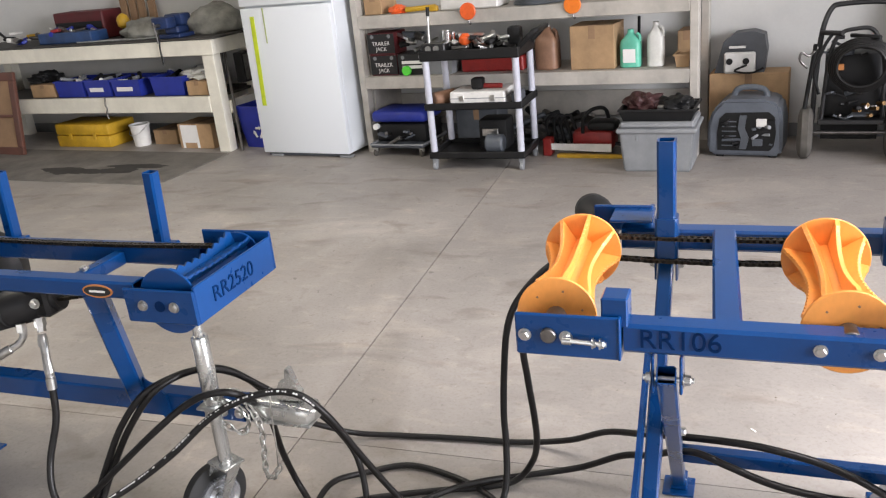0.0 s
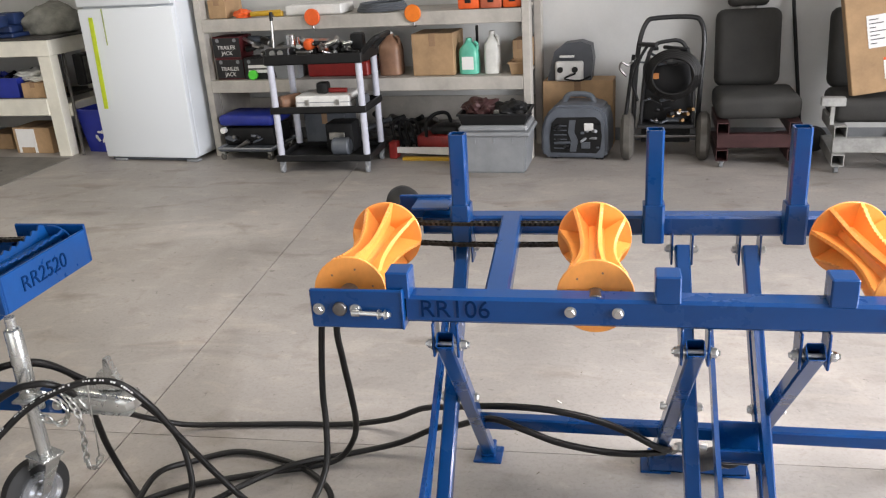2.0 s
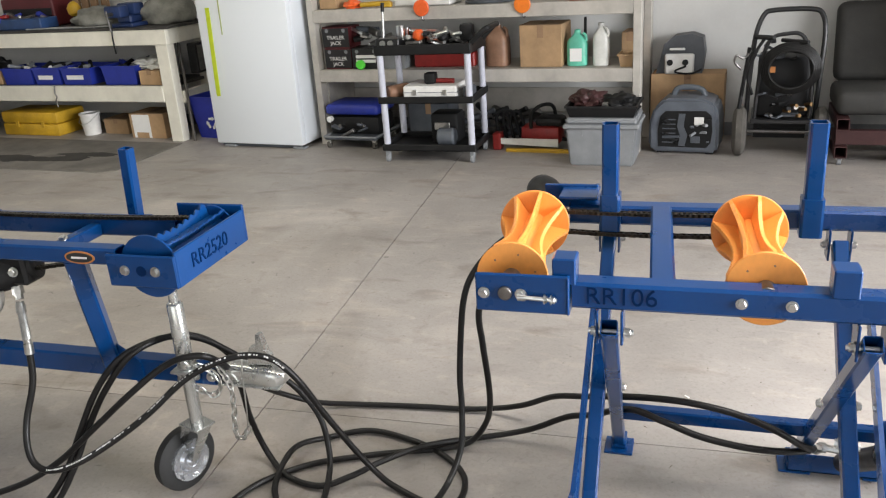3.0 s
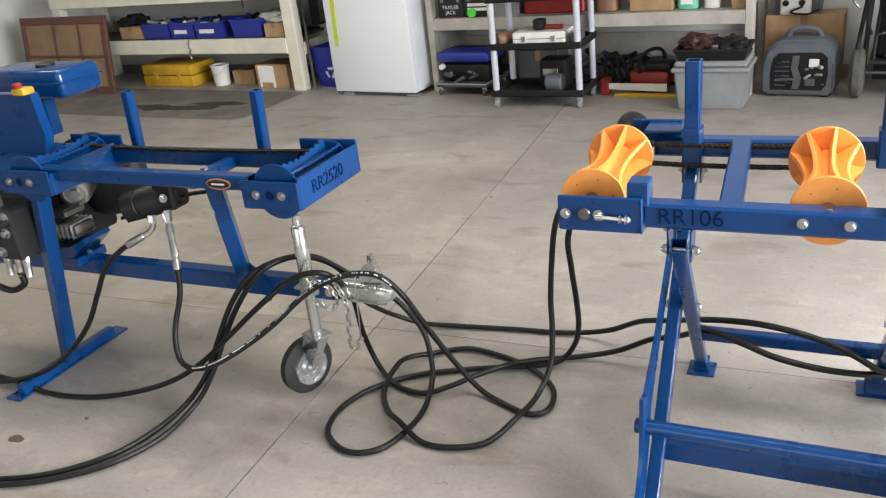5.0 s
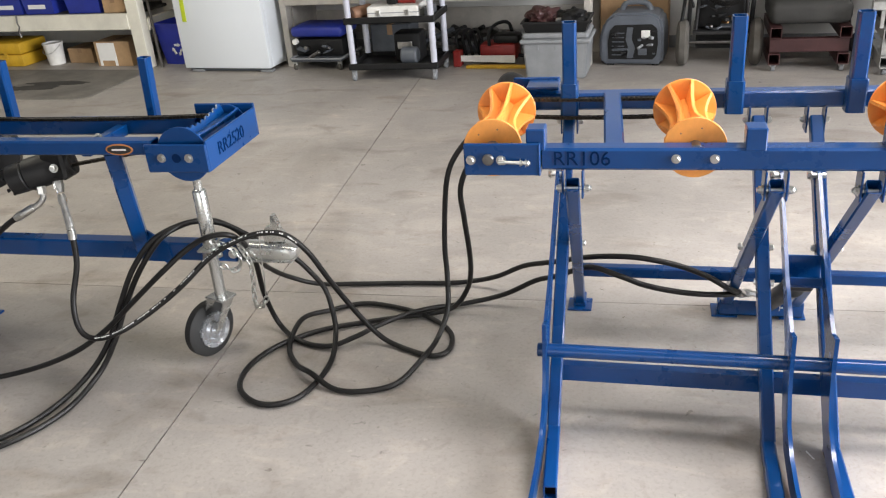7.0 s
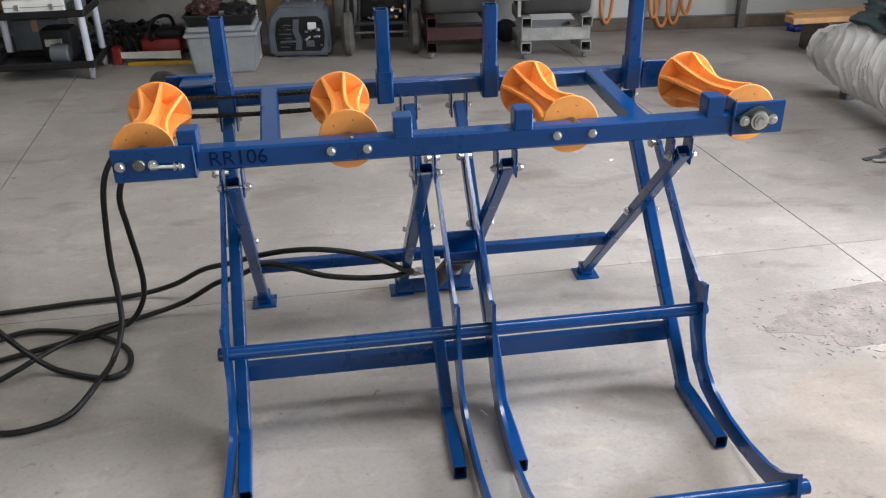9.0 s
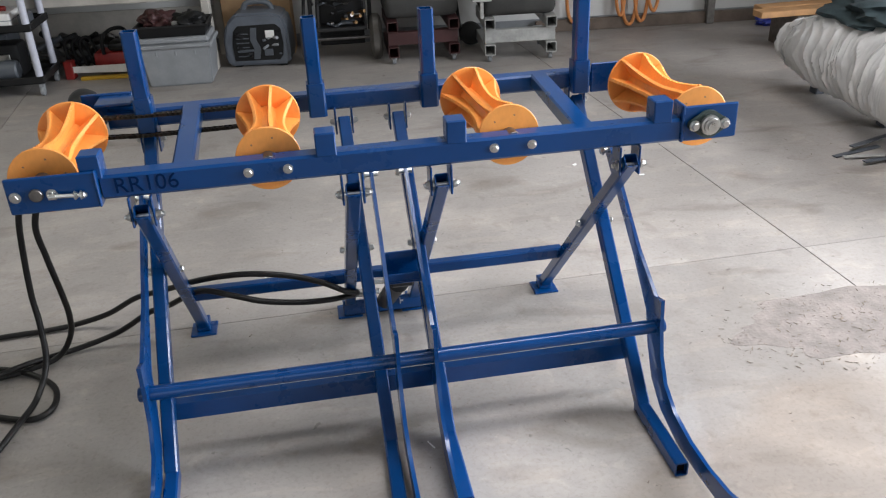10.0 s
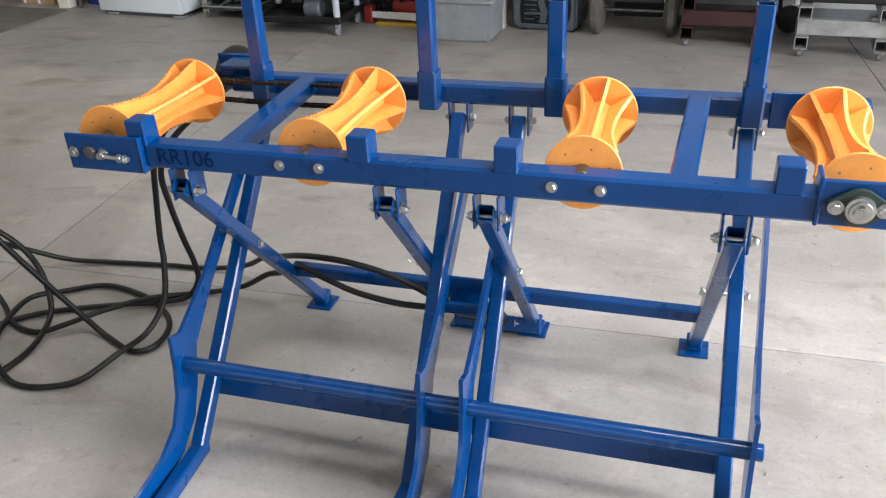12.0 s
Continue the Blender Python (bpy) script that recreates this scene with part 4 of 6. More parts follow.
# ---------------- hydraulic hoses ----------------
R = 0.0090
runs = {
    "from_motor": ([(-1.510, 0.065, 0.569), (-1.575, 0.060, 0.534), (-1.652, 0.050, 0.472), (-1.717, 0.040, 0.369), (-1.786, 0.030, 0.260), (-1.870, 0.000, 0.165), (-1.978, -0.040, 0.088), (-2.168, -0.070, 0.030), (-2.42, -0.10, 0.012), (-2.6, -0.16, 0.012)], "black rubber hydraulic hose curving down from the feed motor"),
    "over_beam": ([(-2.66, -0.02, 0.012), (-2.20, -0.035, 0.012), (-1.973, -0.068, 0.012), (-1.787, -0.047, 0.012), (-1.630, -0.005, 0.030), (-1.446, 0.000, 0.102), (-1.323, 0.030, 0.174), (-1.208, 0.060, 0.273), (-1.091, 0.080, 0.374), (-0.998, 0.118, 0.446), (-0.917, 0.130, 0.481), (-0.868, 0.170, 0.455), (-0.882, 0.280, 0.330), (-0.905, 0.345, 0.159), (-0.880, 0.365, 0.030), (-0.778, 0.290, 0.013), (-0.665, 0.264, 0.015), (-0.581, 0.304, 0.032), (-0.527, 0.373, 0.034), (-0.452, 0.450, 0.036), (-0.371, 0.508, 0.034), (-0.257, 0.590, 0.014), (-0.122, 0.600, 0.050), (-0.003, 0.560, 0.132), (0.070, 0.520, 0.172), (0.183, 0.440, 0.252), (0.274, 0.412, 0.241), (0.363, 0.410, 0.209), (0.470, 0.410, 0.190), (0.560, 0.430, 0.175), (0.626, 0.470, 0.158), (0.665, 0.55, 0.115)], "long black hydraulic hose looped over the drawbar to the lift cylinder"),
    "striped": ([(-1.352, 0.06, 0.522), (-1.355, 0.045, 0.415), (-1.375, 0.010, 0.310), (-1.364, -0.020, 0.246), (-1.336, -0.035, 0.206), (-1.282, -0.040, 0.199), (-1.210, -0.020, 0.218), (-1.127, 0.030, 0.262), (-1.034, 0.070, 0.329), (-0.946, 0.120, 0.407), (-0.872, 0.150, 0.448), (-0.792, 0.180, 0.467), (-0.718, 0.200, 0.454), (-0.662, 0.220, 0.387), (-0.620, 0.260, 0.266), (-0.566, 0.300, 0.135), (-0.510, 0.318, 0.045), (-0.445, 0.301, 0.013), (-0.317, 0.247, 0.013), (-0.261, 0.274, 0.013), (-0.258, 0.348, 0.013), (-0.293, 0.418, 0.013), (-0.376, 0.487, 0.013), (-0.480, 0.534, 0.013), (-0.625, 0.559, 0.013), (-0.741, 0.499, 0.013), (-0.807, 0.399, 0.033), (-0.801, 0.257, 0.013), (-0.738, 0.155, 0.013), (-0.655, 0.080, 0.034), (-0.561, 0.033, 0.013), (-0.462, 0.035, 0.013), (-0.375, 0.088, 0.013), (-0.321, 0.201, 0.034), (-0.300, 0.318, 0.034), (-0.279, 0.400, 0.100), (-0.282, 0.445, 0.205), (-0.287, 0.462, 0.290), (-0.282, 0.480, 0.412), (-0.269, 0.490, 0.522), (-0.245, 0.510, 0.590), (-0.19, 0.545, 0.655), (-0.12, 0.61, 0.70), (-0.085, 0.69, 0.728)], "black hydraulic hose with white print coiled on the concrete"),
    "coil": ([(-2.009, -0.552, 0.012), (-1.720, -0.473, 0.012), (-1.572, -0.397, 0.012), (-1.462, -0.276, 0.012), (-1.414, -0.134, 0.014), (-1.385, -0.010, 0.040), (-1.316, 0.035, 0.136), (-1.263, 0.070, 0.256), (-1.207, 0.100, 0.368), (-1.135, 0.130, 0.455), (-1.073, 0.190, 0.481), (-1.025, 0.245, 0.474), (-0.967, 0.280, 0.450), (-0.904, 0.300, 0.406), (-0.847, 0.330, 0.349), (-0.792, 0.370, 0.295), (-0.744, 0.390, 0.227), (-0.693, 0.375, 0.167), (-0.669, 0.355, 0.084), (-0.652, 0.310, 0.034), (-0.627, 0.193, 0.013), (-0.630, 0.079, 0.013), (-0.659, -0.016, 0.013), (-0.713, -0.061, 0.013), (-0.778, -0.062, 0.013), (-0.845, -0.020, 0.013), (-0.881, 0.041, 0.013), (-0.888, 0.130, 0.013), (-0.855, 0.230, 0.013), (-0.789, 0.312, 0.013), (-0.711, 0.373, 0.013), (-0.606, 0.422, 0.013), (-0.479, 0.468, 0.015), (-0.371, 0.506, 0.014), (-0.290, 0.534, 0.030), (-0.240, 0.535, 0.098), (-0.214, 0.500, 0.187), (-0.205, 0.462, 0.290), (-0.210, 0.442, 0.415), (-0.214, 0.440, 0.517), (-0.180, 0.462, 0.600), (-0.12, 0.56, 0.672), (-0.07, 0.68, 0.715)], "black hydraulic hose coiled on the concrete floor"),
    "low": ([(-1.968, -0.584, 0.012), (-1.698, -0.494, 0.012), (-1.549, -0.420, 0.012), (-1.432, -0.311, 0.012), (-1.368, -0.163, 0.014), (-1.345, -0.015, 0.045), (-1.293, 0.035, 0.139), (-1.249, 0.080, 0.252), (-1.187, 0.110, 0.364), (-1.109, 0.140, 0.460), (-1.055, 0.212, 0.480), (-0.996, 0.268, 0.467), (-0.940, 0.300, 0.423), (-0.916, 0.340, 0.352), (-0.932, 0.420, 0.243), (-0.945, 0.510, 0.165), (-0.925, 0.590, 0.095), (-0.849, 0.665, 0.028), (-0.710, 0.702, 0.013), (-0.497, 0.725, 0.013), (-0.372, 0.733, 0.013), (-0.271, 0.738, 0.022), (-0.164, 0.715, 0.060), (-0.056, 0.660, 0.135), (0.050, 0.580, 0.194), (0.163, 0.480, 0.265), (0.256, 0.430, 0.298), (0.345, 0.415, 0.302), (0.450, 0.412, 0.283), (0.539, 0.415, 0.247), (0.613, 0.440, 0.191), (0.655, 0.50, 0.145)], "long black hydraulic hose lying along the floor"),
}
for key, (pts, text) in runs.items():
    o = root("hydraulic_hose", pts[len(pts) // 2], text, "hose", "hydraulic hoses")
    part("rubber_line", hose(B(), pts, R, 12, 12), RUBBER, o)
    q = spline(pts, 12)
    for i, j in ((0, 4), (-1, -5)):
        d = (q[j] - q[i]).normalized()
        part("ferrule", lathe(B(), q[i] + d * 0.03, q[i] - d * 0.012, [(0, 0.0125), (0.030, 0.0125), (0.031, 0.009), (0.042, 0.009)], 12), ZINC, o, "crimped zinc ferrule")
    if key == "striped":
        bm = B()
        rnd = random.Random(7)
        for i in range(58, 150):
            if rnd.random() < 0.75:
                d = q[i + 1] - q[i]
                side = Vector((-0.25, -0.75, 0.6))
                side = (side - d.normalized() * side.dot(d.normalized())).normalized()
                c0, c1 = q[i] + side * (R + 0.0003), q[i] + d * rnd.uniform(0.5, 1.0) + side * (R + 0.0003)
                w = d.normalized().cross(side) * rnd.uniform(0.0014, 0.0024)
                v = [bm.verts.new(p + side * h) for h in (0, -0.002) for p in (c0 + w, c1 + w, c1 - w, c0 - w)]
                bm.faces.new(v[:4])
                bm.faces.new(v[7:3:-1])
                for k in range(4):
                    bm.faces.new((v[k], v[k + 4], v[(k + 1) % 4 + 4], v[(k + 1) % 4]))
        pr = part("print_line", bm, PRINT, o, "worn white print along the hose", smooth=0)
        pr["kind"] = "stuff"
# ---------------- workbench and what it holds ----------------
WB = on((-6.63, 4.545, 0))


def local_root(name, m, at, label, category, group=""):
    return root(name, m @ Vector(at), label, category, group)


bench = local_root("workbench", WB, (1.5, 0.3, 0), "cream-painted lumber workbench with a dark worn top", "workbench")
for x in (-0.1, 2.84):
    for y in (0.0, 0.49):
        part("leg", box((x, y, 0), (x + 0.115, y + 0.09, 0.785), 0.004), BENCHW, bench, m=WB)
part("top_apron", box((-0.1, -0.012, 0.780), (2.97, 0.030, 0.900), 0.004), BENCHW, bench, m=WB)
part("shelf_apron", box((-0.1, -0.010, 0.325), (2.84, 0.030, 0.455), 0.004), BENCHW, bench, m=WB)
part("end_apron", box((2.925, 0.03, 0.780), (2.965, 0.58, 0.900), 0.004), BENCHW, bench, m=WB)
part("end_rail", box((2.925, 0.09, 0.30), (2.965, 0.58, 0.40), 0.004), BENCHW, bench, m=WB)
part("shelf", box((-0.1, 0.030, 0.430), (2.885, 0.58, 0.452), 0.002), BENCHTOP, bench, m=WB)
part("top", box((-0.12, -0.02, 0.900), (3.0, 0.60, 0.918), 0.004), BENCHTOP, bench, m=WB)


def carton(m, lo, hi, text="brown cardboard carton", mat=CARD, parts=True, cat="box"):
    o = local_root("carton", m, ((lo[0] + hi[0]) / 2, (lo[1] + hi[1]) / 2, lo[2]), text, cat)
    part("body", box(lo, hi, 0.004), mat, o, m=m)
    x = (lo[0] + hi[0]) / 2
    part("packing_tape", box((x - 0.022, lo[1] - 0.0015, lo[2] + 0.7 * (hi[2] - lo[2])), (x + 0.022, hi[1] - 0.01, hi[2] + 0.0015)), TANP, o, m=m)
    return o


def tub(m, lo, hi, mat, text, wall=0.006, flare=0.012):
    """An open plastic bin, wider at the rim."""
    o = local_root("storage_bin", m, ((lo[0] + hi[0]) / 2, (lo[1] + hi[1]) / 2, lo[2]), text, "bin")
    bm = B()
    rings = []
    for z, g in ((lo[2], flare), (hi[2] - 0.012, 0), (hi[2] - 0.012, -0.008), (hi[2], -0.008), (hi[2], wall), (lo[2] + wall, flare + wall)):
        rings.append([bm.verts.new((x, y, z)) for x, y in ((lo[0] + g, lo[1] + g), (hi[0] - g, lo[1] + g), (hi[0] - g, hi[1] - g), (lo[0] + g, hi[1] - g))])
    for p, q in zip(rings, rings[1:]):
        for k in range(4):
            bm.faces.new((p[k], p[(k + 1) % 4], q[(k + 1) % 4], q[k]))
    bm.faces.new(rings[0][::-1])
    bm.faces.new(rings[-1])
    part("tub", bm, mat, o, m=m)
    return o


def junk(o, m, lo, hi, mats, n, seed, size=0.05, name="part"):
    """Loose odds and ends lying in a bin or on a surface."""
    rnd = random.Random(seed)
    for k in range(n):
        c = Vector([rnd.uniform(lo[i], hi[i]) for i in range(3)])
        t = Matrix.Translation(c) @ Euler((rnd.uniform(-0.5, 0.5), rnd.uniform(-0.5, 0.5), rnd.uniform(0, 6.28))).to_matrix().to_4x4()
        a, b, d = (rnd.uniform(0.5, 1.4) * size * s for s in (1.4, 0.6, 0.4))
        bm = B()
        if k % 3 == 0:
            cyl(bm, (-a, 0, 0), (a, 0, 0), d * 0.7, 10, d * 0.15)
        else:
            bx(bm, (-a / 2, -b / 2, -d / 2), (a / 2, b / 2, d / 2), min(b, d) * 0.2)
        part(name, bm, rnd.choice(mats), o, m=m @ t)


for i, (x0, x1, z1) in enumerate(((1.06, 1.40, 0.595), (1.42, 1.72, 0.60), (1.74, 2.06, 0.595), (2.19, 2.54, 0.61))):
    o = tub(WB, (x0, 0.06, 0.4535), (x1, 0.40, z1), BINBLUE, "open blue plastic parts bin on the bench shelf")
    junk(o, WB, (x0 + 0.05, 0.10, z1 - 0.03), (x1 - 0.05, 0.34, z1 + 0.005), (OFFWHITE, BLACKP, GREYP, BINBLUE), 7, 10 + i, 0.06, "loose_item")
    if i in (1, 2):
        part("paper_label", box((x0 + 0.06, 0.0565, 0.50), (x1 - 0.08, 0.0585, 0.535)), PAPER, o, m=WB)
carton(WB, (0.72, 0.08, 0.4535), (1.02, 0.36, 0.57), "low open cardboard tray on the bench shelf")
carton(WB, (2.58, 0.05, 0.4535), (2.79, 0.30, 0.57), "small cardboard carton on the bench shelf")


def blob(m, c, r, mat, name, text, cat, seed=1, rough=0.35, parent=None, flat=False):
    bm = B()
    bmesh.ops.create_icosphere(bm, subdivisions=4, radius=1)
    for v in bm.verts:
        n = noise.fractal(v.co * 1.7 + Vector((seed * 7.3, 0, 0)), 1.0, 2.0, 4)
        f = noise.noise(v.co * 5.1 + Vector((0, seed * 3.1, 0)))
        v.co = v.co * (1 + rough * n + rough * 0.35 * f)
        v.co = Vector((v.co.x * r[0], v.co.y * r[1], max(v.co.z * r[2], -r[2] * 0.55)))
        v.co += Vector(c) + Vector((0, 0, r[2] * 0.55))
    if parent is not None:
        return part(name, bm, mat, parent, m=m, smooth=60)
    return tagged(part(name, bm, mat, None, "", m, 60), text, cat)


blob(WB, (2.62, 0.20, 0.573), (0.15, 0.11, 0.055), MILK, "plastic_bag", "crumpled clear plastic bag on a carton", "bag", 3, 0.5)
blob(WB, (0.80, 0.22, 0.575), (0.16, 0.11, 0.06), BLACKP, "work_glove_pile", "dark pile of work gloves on the bench shelf", "gloves", 5, 0.5)
# under the bench
o = local_root("tool_case", WB, (1.24, 0.2, 0), "yellow moulded plastic tool case lying on the floor", "case")
part("lower_shell", box((0.915, 0.06, 0.0), (1.57, 0.40, 0.105), 0.012, seg=2), YELLOW, o, m=WB)
part("upper_shell", box((0.915, 0.06, 0.107), (1.57, 0.40, 0.212), 0.02, seg=2), YELLOW, o, m=WB)
for x in (1.08, 1.38):
    part("latch", box((x, 0.052, 0.075), (x + 0.04, 0.062, 0.13), 0.003), YELLOW, o, m=WB)
o = local_root("pail", WB, (1.835, 0.18, 0), "white plastic pail smeared with paint", "bucket")
part("bucket", lathe(B(), (1.835, 0.18, 0), (1.835, 0.18, 1), [(0, 0.070), (0.175, 0.083), (0.177, 0.089), (0.190, 0.089), (0.190, 0.079), (0.175, 0.077)], 28), OFFWHITE, o, m=WB)
part("handle", hose(B(), [(1.747, 0.18, 0.176), (1.78, 0.10, 0.12), (1.835, 0.082, 0.105), (1.89, 0.10, 0.12), (1.923, 0.18, 0.176)], 0.003, 6, 6), ZINC, o, m=WB)
carton(WB, (1.96, 0.20, 0.0), (2.22, 0.45, 0.13), "flat cardboard carton on the floor under the bench")
o = carton(WB, (2.36, 0.08, 0.0), (2.72, 0.36, 0.21), "cardboard carton with white printed sides under the bench")
part("white_panel", box((2.39, 0.0775, 0.05), (2.57, 0.0805, 0.20)), PAPER, o, m=WB)
for x in (2.39, 2.545):
    part("white_panel", box((x, 0.0775, 0.005), (x + 0.025, 0.0805, 0.05)), PAPER, o, m=WB)
# on the bench top
o = local_root("tool_box", WB, (1.35, 0.2, 0.9185), "long blue steel tool tray full of tools", "toolbox")
part("tray", box((0.98, 0.08, 0.9185), (1.62, 0.28, 1.01), 0.008), material("dark_blue_enamel", (0.02, 0.06, 0.17), 0.45, 0, 0.2), o, m=WB)
junk(o, WB, (1.02, 0.12, 1.01), (1.58, 0.24, 1.03), (STEEL, ZINC, BINBLUE, RED), 9, 44, 0.07, "hand_tool")
o = local_root("red_tool_chest", WB, (1.30, 0.42, 0.9185), "dusty red steel tool chest on the bench", "toolbox")
part("body", box((0.95, 0.32, 0.9185), (1.55, 0.56, 1.16), 0.01), DARKRED, o, m=WB)
for k in range(2):
    part("drawer", box((0.97, 0.312, 0.935 + k * 0.075), (1.53, 0.319, 1.0 + k * 0.075), 0.003), BLACKP, o, m=WB)
o = local_root("work_light", WB, (1.78, 0.32, 0.9185), "orange cage work light standing on the bench", "lamp")
part("base", lathe(B(), (1.78, 0.32, 0.9185), (1.78, 0.32, 2), [(0, 0.05), (0.02, 0.05), (0.03, 0.02), (0.09, 0.018)], 18), BLACKP, o, m=WB)
part("head", lathe(B(), (1.78, 0.32, 1.0), (1.78, 0.32, 2), [(0, 0.03), (0.02, 0.05), (0.07, 0.055), (0.10, 0.04), (0.12, 0.015)], 18), YELLOW, o, m=WB)
blob(WB, (2.10, 0.22, 0.919), (0.22, 0.14, 0.10), CLOTH, "rag", "crumpled grey rag draped on the bench", "rag", 9, 0.26)
blob(WB, (2.74, 0.36, 0.919), (0.25, 0.19, 0.15), CLOTH, "cover_cloth", "grey-green dust sheet heaped on the bench end", "cloth", 12, 0.22)
o = local_root("bench_vise", WB, (2.52, 0.12, 0.9185), "blue cast bench vise bolted to the bench top", "vise")
VB = material("vise_blue", (0.012, 0.032, 0.11), 0.5, 0, 0.2)
bm = box((2.42, 0.02, 0.9185), (2.64, 0.24, 0.95), 0.008)
bx(bm, (2.46, 0.06, 0.95), (2.60, 0.20, 1.01), 0.012)
part("base", bm, VB, o, m=WB)
part("fixed_jaw", box((2.44, 0.10, 1.01), (2.62, 0.22, 1.10), 0.015, seg=2), VB, o, m=WB)
part("moving_jaw", box((2.45, -0.06, 1.0), (2.61, 0.05, 1.09), 0.015, seg=2), VB, o, m=WB)
part("screw", cyl(B(), (2.53, -0.12, 1.03), (2.53, 0.12, 1.03), 0.014, 12), STEEL, o, m=WB)
part("handle", cyl(B(), (2.535, -0.115, 0.90), (2.525, -0.115, 1.06), 0.007, 8), STEEL, o, m=WB)
o = local_root("bench_clutter", WB, (0.6, 0.25, 0.9185), "loose tools and plastic bottles on the bench", "tools")
junk(o, WB, (0.3, 0.05, 0.935), (0.95, 0.40, 1.02), (OFFWHITE, BINBLUE, STEEL, YELLOW, BLACKP), 12, 71, 0.08, "hand_tool")
o = local_root("wood_offcuts", WB, (1.72, 0.5, 0.9185), "dull brown wood offcuts leaning on the wall behind the bench", "wood")
for k, (x, h) in enumerate(((1.60, 0.34), (1.70, 0.42), (1.80, 0.30), (1.92, 0.36))):
    part("board", box((x, 0.50, 0.9185), (x + 0.07, 0.53, 0.9185 + h), 0.002), TANP, o, m=WB)
o = local_root("steel_rods", WB, (1.95, 0.06, 0.9185), "loose steel rods lying along the bench", "rod")
for k in range(3):
    part("rod", cyl(B(), (1.50 + k * 0.1, 0.03 + 0.03 * k, 0.926), (2.25 + k * 0.1, 0.05 + 0.03 * k, 0.926), 0.007, 8), ZINC, o, m=WB)
o = local_root("speaker_box", WB, (2.97, 0.30, 0.53), "black box hung on the end of the bench", "box")
part("body", box((2.967, 0.22, 0.52), (3.05, 0.42, 0.76), 0.006), BLACKP, o, m=WB)
part("front_grille", box((3.051, 0.24, 0.54), (3.055, 0.40, 0.74), 0.001), STEEL, o, m=WB)
bm = hose(B(), [(2.47, -0.02, 0.97), (2.46, -0.03, 0.85), (2.465, -0.03, 0.72)], 0.006, 6, 6)
thing("power_cord", bm, BLACKP, "black cord hanging down from the vise", "cord", m=WB)
bm = hose(B(), [(1.72, -0.02, 0.46), (1.715, -0.028, 0.40), (1.73, -0.03, 0.37), (1.71, -0.03, 0.33), (1.715, -0.022, 0.28)], 0.006, 6, 6)
thing("tie_wire", bm, STEEL, "short wire hooked over the bench shelf", "wire", m=WB)

# worn mat with an oil stain in front of the bench
bm = prism(B(), [(-6.7, 3.58), (-3.83, 3.36), (-3.70, 3.43), (-3.66, 4.22), (-6.7, 4.49)], "z", 0.0005, 0.007)
thing("floor_mat", bm, MAT, "worn dark grey rubber mat on the floor", "mat")
bm = B()
rnd = random.Random(4)
for k in range(5):
    cx, cy = -4.55 + rnd.uniform(-0.45, 0.35), 3.78 + rnd.uniform(-0.12, 0.10)
    pts = []
    for i in range(28):
        a = 2 * math.pi * i / 28
        r = 1 + 0.5 * noise.noise(Vector((math.cos(a) * 2, math.sin(a) * 2, k * 3.3)))
        pts.append((cx + 0.20 * r * math.cos(a) * (1 + 0.4 * (k % 2)), cy + 0.065 * r * math.sin(a)))
    prism(bm, pts, "z", 0.0072 + 0.0002 * k, 0.0078 + 0.0002 * k)
tagged(thing("oil_stain", bm, OIL, "black oil stain soaked into the mat", "stain"), kind="stuff")

bm = B()
for k, (cx, cy, rx, ry) in enumerate(((-1.872, -0.297, 0.030, 0.019), (-1.72, -0.14, 0.008, 0.006), (-0.62, -0.46, 0.010, 0.007))):
    pts = []
    for i in range(18):
        a = 2 * math.pi * i / 18
        r = 1 + 0.25 * noise.noise(Vector((math.cos(a) * 1.5, math.sin(a) * 1.5, 9.1 + k)))
        pts.append((cx + rx * r * math.cos(a), cy + ry * r * math.sin(a)))
    prism(bm, pts, "z", 0.0003, 0.0008)
tagged(thing("oil_spot", bm, material("brown_oil_spot", (0.10, 0.078, 0.060), 0.7, 0, 0.2), "small brown oil drips on the concrete", "stain"), kind="stuff")

# framed brown panel leaning beside the bench
PM = Matrix.Translation((-5.83, 4.22, 0)) @ pose(0, 0, 0, -8, 0, -6)
o = root("wooden_frame", (-6.3, 4.3, 0), "brown wooden frame with tan fibreboard panels leaning at the bench", "panel")
for lo, hi in (((-1.3, 0, 0), (0, 0.035, 0.075)), ((-1.3, 0, 0.66), (0, 0.035, 0.735)), ((-0.075, 0, 0.075), (0, 0.035, 0.66)), ((-1.3, 0, 0.075), (-1.225, 0.035, 0.66)), ((-0.42, 0.002, 0.075), (-0.385, 0.033, 0.66)), ((-0.80, 0.002, 0.075), (-0.765, 0.033, 0.66)), ((-1.3, -0.002, 0.34), (-0.075, 0.034, 0.365))):
    part("frame_bar", box(lo, hi, 0.006), BROWNW, o, m=PM)
part("backing", box((-1.25, 0.012, 0.05), (-0.05, 0.020, 0.70)), TANP, o, m=PM)

